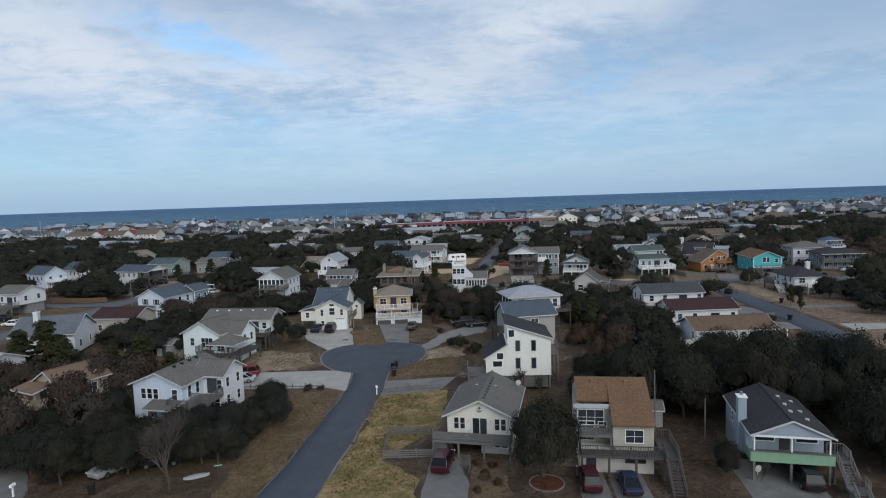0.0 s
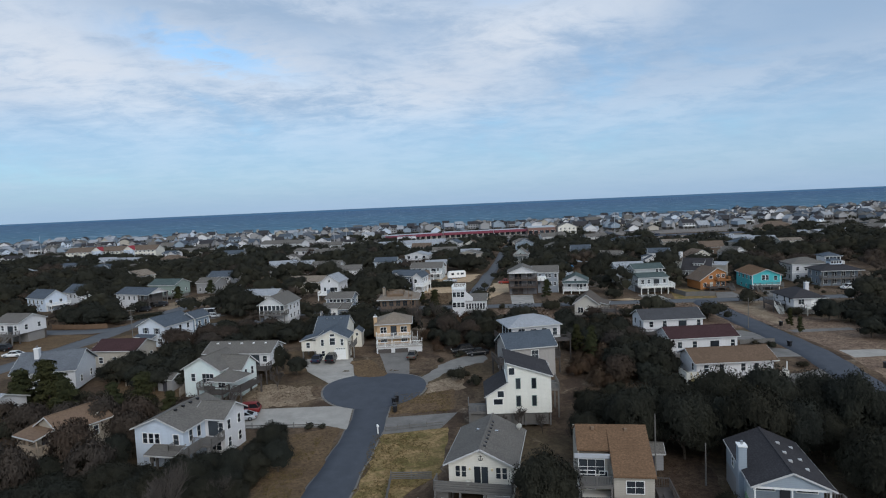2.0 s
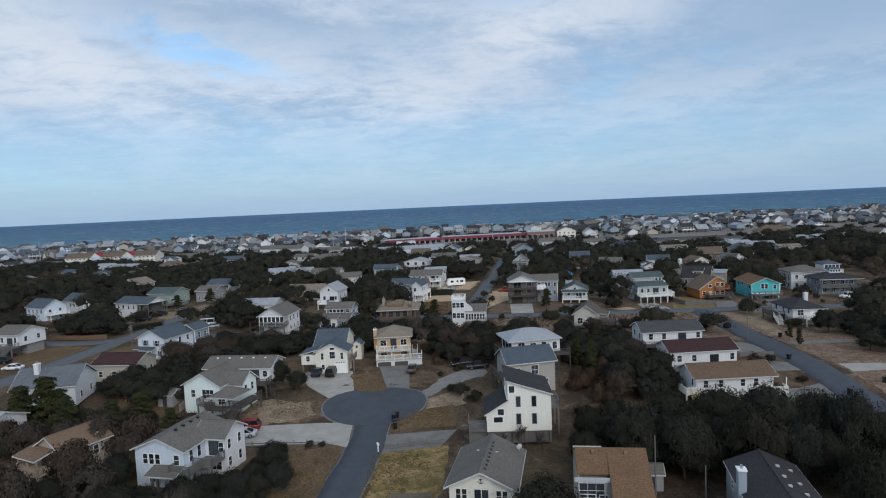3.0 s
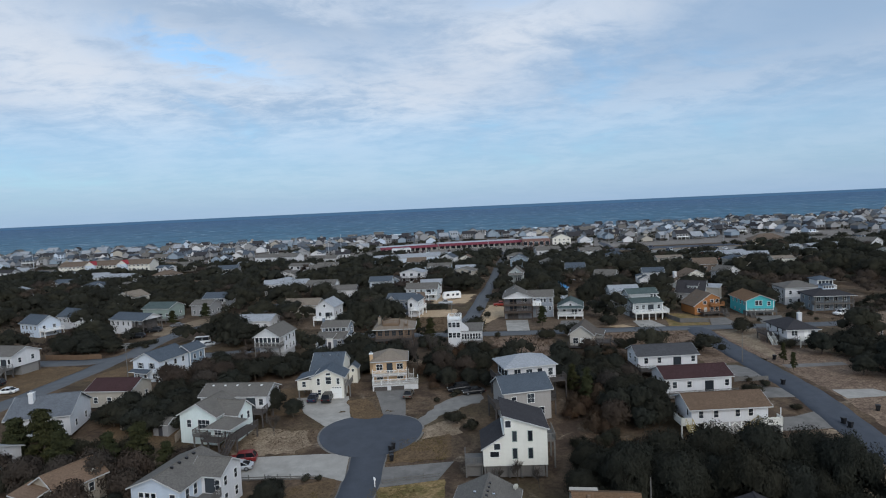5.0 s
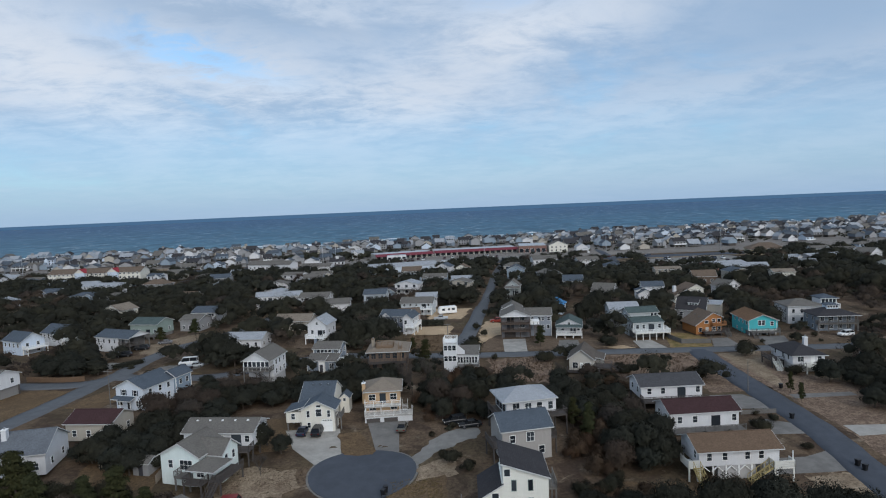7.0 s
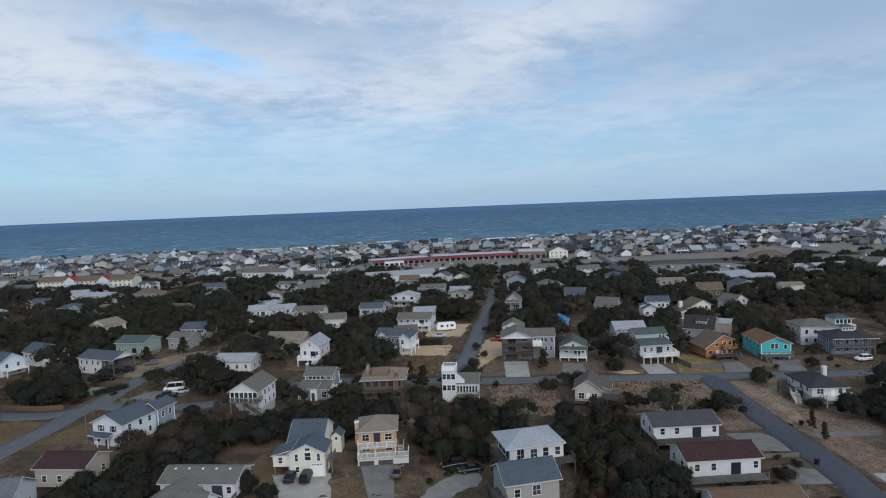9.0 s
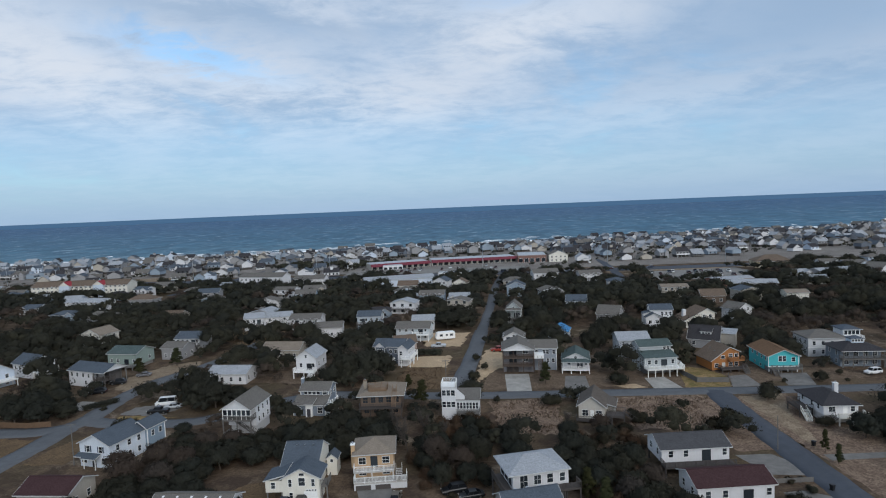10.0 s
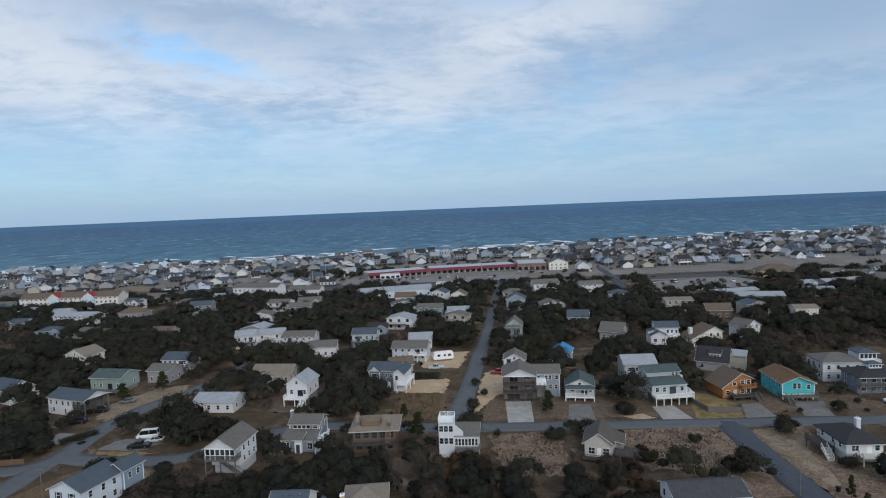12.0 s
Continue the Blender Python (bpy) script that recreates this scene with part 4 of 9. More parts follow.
    P("driveway", [(31.4, 176.9), (38.4, 176.5), (39.9, 188.6), (34.2, 189.4)], CONCRETE, "grey concrete driveway", "driveway", 0.1)
    P("driveway", [(55.2, 175.0), (62.7, 174.6), (61.5, 184.9), (55.8, 184.5)], CONCRETE_PALE, "pale concrete driveway", "driveway", 0.1)
    P("driveway", [(75.8, 173.6), (83.6, 173.9), (84.4, 184.0), (79.2, 183.4)], CONCRETE, "pale concrete driveway", "driveway", 0.1)
    P("driveway", [(90.4, 173.4), (97.4, 172.6), (101.4, 183.6), (93.6, 184.4)], CONCRETE, "pale concrete driveway", "driveway", 0.1)
    P("bare_ground", [(44.9, 178.6), (51.4, 179.7), (53.8, 176.0), (49.5, 175.8)], SAND_BRIGHT, "pale sandy parking patch", "ground", 0.05, 0.3)
    P("lawn", [(63.6, 174.8), (75.4, 174.0), (78.6, 183.2), (76.5, 192.0), (68.4, 194.6), (66.0, 184.0)], LAWN, "yellow-green fenced lawn", "lawn", 0.04, 0.3)
    P("bare_ground", [(-9.0, 233.6), (4.3, 230.6), (9.0, 254.0), (-8.4, 256)], SAND_BRIGHT, "bare pale sandy lot", "ground", 0.035, 0.9)
    P("bare_ground", [(-14.0, 206.4), (-0.9, 203.4), (1.2, 218.4), (-12.6, 218.6)], SAND_BRIGHT, "bare pale sandy lot", "ground", 0.035, 0.8)
    P("bare_ground", [(-16, 182), (-1.5, 181), (0.5, 203), (-14, 206)], STRAW, "open brown sandy lot", "ground", 0.03, 0.8)
    P("bare_ground", [(10.0, 170.0), (27.6, 169.2), (26.0, 146.4), (12.0, 146.7)], BRUSH, "open lot of dry reddish brush", "ground", 0.035, 0.8)
    P("bare_ground", [(40.6, 169.2), (64.9, 168.4), (65.4, 155.0), (56.4, 146.1), (41.9, 147.2)], BRUSH, "open lot of dry brown brush and sand", "ground", 0.035, 0.8)
    P("bare_ground", [(9, 179.6), (40, 178.2), (70, 177.2), (116, 177.6), (112, 188), (80, 192), (62, 202), (40, 204), (12, 206)], YARD, "brown sandy yards before the houses", "ground", 0.02, 0.9, clear=False)
    P("bare_ground", [(-62, 196), (-40, 190), (-22, 184), (-20, 208), (-34, 222), (-58, 214)], YARD, "brown sandy ground between houses", "ground", 0.02, 0.9, clear=False)
    P("bare_ground", [(7.0, 184), (13, 196), (15.4, 200), (29, 199), (30, 214), (20, 217), (14.4, 226), (12.2, 220)], SAND_BRIGHT, "pale sandy roadside lot", "ground", 0.045, 0.6)
    P("bare_ground", [(-101.4, 194), (-104, 205), (-100.8, 212.3), (-96.8, 220), (-88, 224.0), (-81, 210), (-88.4, 204), (-92.0, 194.2), (-94.8, 190)], SAND, "pale sandy parking yard", "ground", 0.04, 0.8)
    P("bare_ground", [(-87.2, 169.9), (-85.6, 175.6), (-76.9, 178.6), (-71.5, 177), (-74.8, 168.4)], CONCRETE, "pale sandy driveway and yard", "ground", 0.04, 0.7)
    P("lawn", [(-116, 134), (-116, 154.5), (-105.9, 155.8), (-99.0, 154.1), (-98.6, 146), (-101, 130)], STRAW, "open dry tan lawn", "lawn", 0.04, 0.7)
    P("verge", [(-86.4, 167.6), (-86.0, 169.2), (-75.0, 167.6), (-70.0, 166.4), (-80.0, 165.9)], LAWN, "rounded island of dry brown grass", "verge", 0.04, 0.4)
    P("verge", [(-91.2, 140), (-90.4, 149), (-86.0, 156.6), (-80.5, 159.4), (-76.0, 158.2), (-79.0, 150.1), (-82.3, 140)], STRAW, "strip of dry brown lawn", "lawn", 0.04, 0.5)
    P("driveway", [(-104.4, 183.0), (-97.5, 181.4), (-94.6, 176.8), (-99.6, 174.9), (-106, 176)], GRAVEL, "dark grey asphalt driveway", "driveway", 0.05)
    P("bare_ground", [(-75, 159.5), (-67, 157), (-66, 148), (-70, 147.5)], SAND, "pale sandy yard beside a blue-roofed house", "ground", 0.035, 0.6)
    P("driveway", [(-55, 61.5), (-50.5, 64.5), (-44.5, 56.5), (-43, 50), (-50, 50)], CONCRETE, "grey concrete driveway under trees", "driveway", 0.04, 0.1, clear=False)
    P("driveway", [(-43.5, 50), (-42.2, 56), (-40.2, 60.5), (-36.0, 59.5), (-37.4, 55.5), (-38.4, 50)], LITTER, "earthy driveway under trees", "driveway", 0.045, 0.2, clear=False)
    P("lawn", [(-101, 275), (-75, 286), (-63, 262), (-66, 251), (-80, 246), (-91, 255)], STRAW, "open brown lawn between houses", "lawn", 0.03, 0.9, clear=False)
    P("bare_ground", [(-40, 110), (-31, 112), (-33, 130), (-44, 124)], STRAW, "brown open ground under trees", "ground", 0.03, 0.8, clear=False)
    P("bare_ground", [(-64, 96), (-50, 100), (-52, 112), (-66, 110)], STRAW, "brown back yard", "ground", 0.03, 0.8, clear=False)


covers()


# ---------------------------------------------------------------- houses round the close
def anchor_house():
    h = House(1.9, 64.0, -11, "cream clapboard house with grey shingle roof over a carport", W_CREAM, R_GREY)
    h.wall(-3.7, 3.7, 0, 10.2, 2.0, 4.35)
    h.wall(0.1, 3.5, 0.05, 10.2, 0, 2.0, siding((0.45, 0.44, 0.42)), label="grey ground-floor wall")
    h.wall(-3.5, 0.1, 6.2, 10.2, 0, 2.0, siding((0.30, 0.29, 0.28)))
    h.wall(-3.5, -3.35, 0.3, 6.2, 0, 2.0, GREY_WOOD)
    h.gable(-3.7, 3.7, 0, 10.2, 4.35, 1.75, o=0.5)
    for u in (-2.65, -1.95, 1.95, 2.65):
        h.win("f", 0, u, 2.75, 0.5, 1.25, trim=W_CREAM)
    h.door("f", 0, -0.42, 2.05, 0.72, 1.95, GLASS)
    h.door("f", 0, 0.42, 2.05, 0.72, 1.95, GLASS)
    for u in (-1.25, 1.25):
        h.post(u, -0.08, 3.6, 3.8, 0.16, paint((0.6, 0.5, 0.3)), "wall_lamp")
    h.win("f", 0.05, 1.9, 0.75, 0.65, 0.8)
    h.win("f", 0.05, 2.75, 0.75, 0.65, 0.8)
    for v in (2.2, 5, 8):
        h.win("r", 3.7, v, 2.9, 0.9, 1.2)
        h.win("l", -3.7, v, 2.9, 0.9, 1.2)
    h.deck(-5.1, 3.6, -1.7, -0.02, 1.95, "flr", boards=True, h=0.95)
    h.wall(-5.1, -3.6, -1.2, 0.3, 0, 1.6, GREY_WOOD, "storage_box", "grey weathered wood enclosure")
    # anchor ornament in the gable
    bm = bmesh.new()
    beam(bm, (0, -0.06, 4.75), (0, -0.06, 5.35), 0.06)
    beam(bm, (-0.18, -0.06, 5.2), (0.18, -0.06, 5.2), 0.06)
    for k in range(6):
        a, b = math.pi * (1 + k / 6), math.pi * (1 + (k + 1) / 6)
        beam(bm, (0.26 * math.cos(a), -0.06, 5.0 + 0.26 * math.sin(a)), (0.26 * math.cos(b), -0.06, 5.0 + 0.26 * math.sin(b)), 0.06)
    part("anchor_ornament", bm, BLACK, h.o, "black iron anchor ornament")
    h.vents([(0.35, 0.8 + 1.05 * k, 6.0) for k in range(8)])
    h.vents([(-1.3, 6.5, 5.6), (1.1, 6.0, 5.7)], CHROME)
    dish(h, 3.4, 9.6, 4.7)
    dish(h, -1.4, -0.6, 2.0)


def dish(h, x, y, z):
    bm = bmesh.new()
    rings = [[bm.verts.new((0.38 * r * math.cos(a), -0.1 - 0.12 * (1 - r * r) + 0.0, 0.45 + 0.38 * r * math.sin(a))) for a in [k * math.pi / 6 for k in range(12)]] for r in (0.35, 0.7, 1.0)]
    for a, b in zip(rings, rings[1:]):
        for k in range(12):
            bm.faces.new((a[k], a[(k + 1) % 12], b[(k + 1) % 12], b[k]))
    bm.faces.new(rings[0])
    bmesh.ops.solidify(bm, geom=bm.faces[:], thickness=0.02)
    beam(bm, (0, 0, -0.2), (0, -0.1, 0.45), 0.05)
    o = part("satellite_dish", bm, OFFWHITE, h.o)
    o.matrix_local = pose(x, y, z, 0, 0, 30)


def brown_roof_house():
    h = House(15.7, 58.6, -7, "beige three-level house with tan shingle roof and grey decks", W_BEIGE, R_TAN)
    h.wall(-3.75, 3.6, 0.0, 11, 0, 2.45, siding((0.60, 0.57, 0.52)), label="pale ground-floor wall")
    h.wall(-0.4, 3.6, 0, 11, 2.45, 5.3)
    h.wall(-3.75, -0.4, 2.2, 11, 2.45, 6.2)
    bm = bmesh.new()
    o, t = 0.12, 0.18
    solid(bm, [(-0.5, -0.5, 5.25), (3.6 + o, -0.5, 5.25), (3.6 + o, 5.3, 8.45), (-0.5, 5.3, 8.45)], t)
    solid(bm, [(-3.75 - o, 2.5, 6.72), (-0.5, 2.5, 6.72), (-0.5, 5.3, 8.45), (-3.75 - o, 5.3, 8.45)], t)
    solid(bm, [(-3.75 - o, 5.3, 8.45), (3.6 + o, 5.3, 8.45), (3.6 + o, 11.5, 5.6), (-3.75 - o, 11.5, 5.6)], t)
    part("roof", bm, R_TAN, h.o)
    for x in (-3.75, 3.5):
        gb = bmesh.new()
        a = [(x, 0.0 if x > 0 else 2.2, 5.25 if x > 0 else 6.2), (x, 11, 5.25), (x, 11, 5.75), (x, 5.3, 8.25)]
        v = [gb.verts.new(p) for p in a] + [gb.verts.new((p[0] + 0.1, p[1], p[2])) for p in a]
        gb.faces.new(v[:4]), gb.faces.new(v[4:][::-1])
        for i in range(4):
            gb.faces.new((v[i], v[(i + 1) % 4], v[4 + (i + 1) % 4], v[4 + i]))
        part("gable", gb, W_BEIGE, h.o)
    h.win("f", 0, 1.7, 3.25, 1.7, 1.3)
    h.win("f", 0, 1.8, 1.15, 1.9, 0.7, False, DARK_WOOD)
    h.door("f", 0, -2.6, 0.05, 1.0, 2.0)
    h.win("f", 2.2, -2.9, 2.55, 1.7, 2.0, True)
    h.win("f", 2.2, -1.2, 2.7, 0.8, 1.8, True)
    h.win("f", 2.2, -2.4, 4.2, 2.6, 1.6)
    h.deck(-3.75, 4.4, -1.5, -0.02, 2.45, "flr", DARK_WOOD, step=0.16)
    h.deck(-3.75, -0.45, 0.1, 2.1, 3.9, "fl", GREY_WOOD, posts=False, step=0.16)
    h.wall(-4.2, -0.4, 1.85, 2.0, 6.05, 6.5, siding((0.45, 0.47, 0.5)), "beam", "weathered grey balcony beam")
    for x in (-4.0, -0.6):
        h.post(x, 0.14, 2.45, 3.9, 0.16)
    h.deck(4.2, 5.7, -1.5, 3.2, 2.45, "rb", DARK_WOOD)
    h.stairs(5.0, -1.5, 2.45, 0, "f", 1.2, DARK_WOOD)
    h.vents([(-2.0, 4.7, 8.2), (1.5, 4.6, 8.1)], BROWN_WOOD)


def green_deck_house():
    h = House(31.6, 55.6, -12, "pale blue gabled house with dark roof and green porch", siding((0.31, 0.36, 0.41)), R_DARK)
    h.wall(-3.5, 3.5, 2.3, 11.2, 2.35, 4.75)
    h.wall(-3.5, 3.5, 6.5, 11.2, 0, 2.35, siding((0.28, 0.29, 0.30)))
    h.gable(-3.5, 3.5, 0, 11.2, 4.75, 1.5, o=0.25)
    h.wall(-3.4, 3.4, 0.05, 0.2, 4.5, 4.74, WHITE, "beam")
    h.win("f", 2.3, -1.9, 3.3, 1.9, 0.9, False)
    h.win("f", 2.3, 2.0, 3.3, 1.9, 0.9, False)
    h.door("f", 2.3, 0.0, 2.4, 0.95, 2.0)
    green = siding((0.22, 0.36, 0.24))
    h.deck(-3.6, 3.7, 0.0, 2.28, 2.35, "", posts=False)
    for a in ((-3.6, 3.7, -0.06, 0.0, 2.05, 3.05), (-3.68, -3.62, 0.0, 2.3, 2.05, 3.05)):
        h.wall(*a, green, "deck_skirt", "green painted board railing")
    h.wall(-3.7, 3.8, -0.12, 0.06, 3.05, 3.12, GREY_WOOD, "handrail")
    for x in (-3.3, 0.0, 3.3):
        h.post(x, 0.2, 0, 2.1, 0.22)
        h.post(x, 0.12, 3.1, 4.55, 0.12, WHITE)
        h.post(x, 6.0, 0, 2.35, 0.22)
    for v in (4, 8):
        h.win("l", -3.5, v, 3.1, 0.8, 1.1)
        h.win("r", 3.5, v, 3.1, 0.8, 1.1)
    h.chimney(-4.0, -3.2, 3.4, 4.4, 1.4, 7.2)
    h.vents([(x, y, 6.42 - 0.457 * x) for x, y in ((0.7, 3.0), (0.8, 5.2), (0.9, 7.8), (2.1, 2.6), (2.2, 5.0), (2.3, 8.2))], paint((0.42, 0.42, 0.42)))
    h.deck(3.8, 5.2, 0.6, 2.4, 2.35, "rb", posts=True)
    h.stairs(4.6, 0.6, 2.35, 0.9, "f", 1.1)
    h.deck(4.0, 5.6, -2.6, -1.5, 0.9, "r", posts=True)
    h.stairs(4.8, -2.6, 0.9, 0, "f", 1.1)
    dish(h, -3.2, -0.7, 1.2)


def pale_blue_house():
    h = House(-40.4, 75.6, -12, "pale blue two-storey house with grey roof and wooden balconies", W_PALE, R_GREY)
    h.wall(-3.9, 3.6, 0, 10, 0, 5.2)
    h.gable(-3.9, 3.6, 0, 10, 5.2, 1.5)
    h.wall(3.6, 6.6, 4.6, 9.6, 0, 5.3, W_WHITE, label="white side wing")
    h.gable(2.0, 6.6, 4.6, 9.6, 5.3, 1.4, "x", wall=W_WHITE)
    for u in (-2.3, -1.35, -0.4):
        h.win("f", 0, u, 3.2, 0.7, 1.35)
    h.win("f", 0, 2.5, 3.2, 0.8, 1.35)
    h.win("f", 0, -1.4, 0.7, 0.9, 1.2)
    for v in (1.5, 3.2):
        h.win("r", 3.6, v, 3.2, 0.7, 1.5)
    h.door("f", 4.6, 5.0, 2.7, 1.7, 2.1, GLASS, "sliding_door")
    h.win("f", 4.6, 6.1, 3.2, 0.7, 1.4)
    h.win("f", 4.6, 5.2, 0.7, 1.6, 1.4)
    for v in (5.7, 8.2):
        for z in (0.9, 3.4):
            h.win("r", 6.6, v, z, 0.7, 1.3)
    h.deck(3.7, 6.6, 1.6, 4.55, 2.6, "fr", step=0.18)
    h.deck(2.2, 5.2, -1.2, 1.5, 2.6, "flr", step=0.18)
    h.shed(-0.6, 3.4, -1.9, -0.02, (2.4, 2.4, 3.1, 3.1), R_GREY)
    h.stilts(-0.4, 3.3, -1.7, -0.4, 2.3, 2, 2)
    h.vents([(0.3, 3 + 1.6 * k, 6.75) for k in range(4)])


def tan_porch_house():
    h = House(-57.6, 75.0, -26, "tan gabled house with brown roof and railed front porch", siding((0.42, 0.37, 0.30)), shingles((0.17, 0.115, 0.080)))
    h.wall(-3.1, 2.9, 2.4, 9.2, 0, 5.1)
    h.gable(-3.1, 2.9, 2.4, 9.2, 5.1, 1.7)
    h.shed(-3.4, 1.2, 0, 2.6, (4.6, 4.6, 5.3, 5.3))
    m = timber((0.42, 0.34, 0.26))
    h.deck(-3.5, 1.3, 0, 2.38, 2.6, "flr", m, step=0.16)
    for x in (-3.3, -1.0, 1.1):
        h.post(x, 0.15, 2.6, 4.6, 0.16, m)
    h.door("f", 2.4, -1.0, 2.65, 1.6, 2.0, GLASS, "sliding_door")
    h.win("f", 2.4, 2.2, 3.3, 0.7, 1.2)
    h.win("f", 2.4, -1.5, 0.8, 1.2, 1.2)
    h.wall(1.7, 2.3, 7.6, 8.2, 5.0, 5.95, OFFWHITE, "roof_box", "small pale roof air unit")
    h.win("r", 2.9, 4.3, 3.2, 0.7, 1.2)
    h.win("r", 2.9, 7.1, 3.2, 0.7, 1.2)
    h.vents([(-1.2, 4 + 1.5 * k, 6.25) for k in range(5)])


def mint_house():
    h = House(-45.5, 100.6, -14, "pale mint clapboard house with grey gables and wooden decks", W_MINT, R_GREY)
    h.wall(-3.7, 3.7, 0, 7, 0, 5.2)
    h.gable(-3.7, 3.7, 0, 7, 5.2, 2.0)
    h.wall(3.0, 6.6, 2.0, 6.5, 0, 5.0)
    h.gable(1.5, 6.6, 2.0, 6.5, 5.0, 1.7, "x")
    h.wall(3.7, 6.6, -1.6, 2.0, 2.3, 3.9)
    h.hip(3.4, 7.6, -2.0, 2.4, 3.9, 1.3)
    h.win("f", 0, 1.2, 2.8, 2.3, 1.6)
    h.win("f", 0, -1.8, 3.0, 0.8, 1.3)
    h.win("f", -1.6, 5.1, 2.6, 1.3, 1.0)
    for v in (3.2, 5.2):
        h.win("r", 6.6, v, 3.2, 0.7, 1.3)
    h.deck(6.7, 9.0, -2.0, 4.4, 2.3, "fr", DARK_WOOD)
    h.deck(3.2, 6.6, -3.6, -1.7, 2.3, "flr", DARK_WOOD)
    h.stairs(8.2, -2.0, 2.3, 0, "f", 1.1, DARK_WOOD)
    h.deck(0.2, 3.2, -1.8, -0.05, 2.3, "fl")


def long_stilt_house():
    h = House(-42.0, 108.2, -5, "long white house with grey roof on wooden stilts", W_WHITE, R_GREY)
    h.wall(-6.4, 6.4, 0, 6.6, 2.7, 5.25)
    h.gable(-6.4, 6.4, 0, 6.6, 5.25, 1.35, "x")
    h.stilts(-6.4, 6.4, 0, 6.6, 2.7, 6, 3, DARK_WOOD)
    for u in (-4.8, -2.6, 0.6):
        h.win("f", 0, u, 3.5, 0.9, 1.1)
    h.door("f", 0, 3.4, 2.75, 1.8, 2.05, GLASS, "sliding_door")
    h.win("f", 0, 5.4, 3.5, 0.8, 1.1)
    h.deck(1.2, 6.6, -2.4, -0.03, 2.7, "fr", DARK_WOOD)
    h.stairs(1.2, -1.7, 2.7, 0.0, "l", 1.1, DARK_WOOD)
    h.vents([(-5 + 2.4 * k, 2.6, 6.4) for k in range(5)], WHITE)


def garage_house():
    h = House(-26.5, 119.8, -1, "cream house with grey roofs and a two-car garage front", W_CREAM, R_BLUE)
    h.wall(-3.5, 3.1, 0, 4, 0, 4.6)
    h.gable(-3.5, 3.1, 0, 5.0, 4.6, 1.6)
    h.wall(-6.6, -3.5, 0.3, 5, 1.9, 4.0)
    h.shed(-6.6, -3.3, 0.3, 5, (4.0, 5.0, 5.0, 4.0))
    h.stilts(-6.6, -3.6, 0.4, 4.8, 1.9, 2, 2)
    h.wall(-5.0, 1.8, 4, 14, 0, 4.6)
    h.gable(-5.0, 1.8, 4.6, 14.4, 4.6, 2.75, "x", o=0.15)
    h.win("f", 0, -2.1, 3.0, 0.55, 1.3)
    h.win("f", 0, 2.0, 3.0, 0.55, 1.3)
    h.win("f", 0, 0, 3.15, 1.1, 1.4, True, WHITE)
    h.win("f", 0, 0, 4.95, 0.9, 0.45, False)
    h.win("f", 0.3, -5.2, 2.6, 0.7, 1.1)
    h.garage("f", 0, 1.5, 0.02, 2.4, 2.1)
    h.win("f", 0, -2.0, 0.9, 0.6, 1.0)
    for k in range(4):
        h.win("f", -0.06, 0.9 + 0.5 * k, 2.2, 0.28, 0.25, False)
    h.deck(3.15, 4.3, 1.0, 4.0, 2.6, "fr")
    h.vents([(-3 + 1.6 * k, 8.6, 7.0) for k in range(3)], CHROME)
    s = House(-23.2, 130.2, -1, "small cream garden shed with a grey gable roof", W_CREAM, R_BLUE, name="shed", category="shed")
    s.wall(-1.0, 1.0, 0, 3, 0, 3.3)
    s.gable(-1.0, 1.0, 0, 3, 3.3, 0.8, o=0.2)
    s.win("f", 0, 0, 2.6, 0.5, 0.6, False)


def orange_house():
    h = House(-14.4, 126.0, 4, "pale orange timber house with brown roof and stacked white porches", siding((0.50, 0.34, 0.20)), R_SAND, WHITE, z=-0.4)
    m = timber((0.45, 0.43, 0.40))
    h.wall(-3.6, 3.6, 0, 7.5, 0, 6.2)
    h.hip(-3.6, 3.6, 0, 7.5, 6.2, 1.8)
    for u in (-2.2, 2.2):
        h.win("f", 0, u, 4.3, 1.3, 1.2)
        h.win("f", 0, u, 2.2, 1.3, 1.0)
    h.door("f", 0, 0, 3.6, 1.3, 2.1, GLASS, "sliding_door")
    h.deck(-3.7, 3.7, -1.6, -0.03, 3.5, "flr", m, rail_m=WHITE, posts=False)
    h.wall(-3.7, 6.0, -2.4, -0.04, 0, 1.75, siding((0.60, 0.60, 0.60)), "base", "pale base with dark panels for shaded archways")
    h.deck(-3.7, 6.0, -2.45, -0.03, 1.8, "flr", m, rail_m=WHITE, posts=False)
    for u in (-3.5, -0.4, 3.5):
        h.post(u, -1.5, 1.9, 3.4, 0.16, WHITE)
    # flat dark panels paint the shade inside the base's openings
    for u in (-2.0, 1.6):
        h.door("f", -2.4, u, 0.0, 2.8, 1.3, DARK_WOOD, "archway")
    h.stairs(4.6, -0.6, 3.5, 1.9, "f", 1.1, m)
    h.chimney(-4.3, -3.6, 1.0, 2.0, 3.3, 7.6)


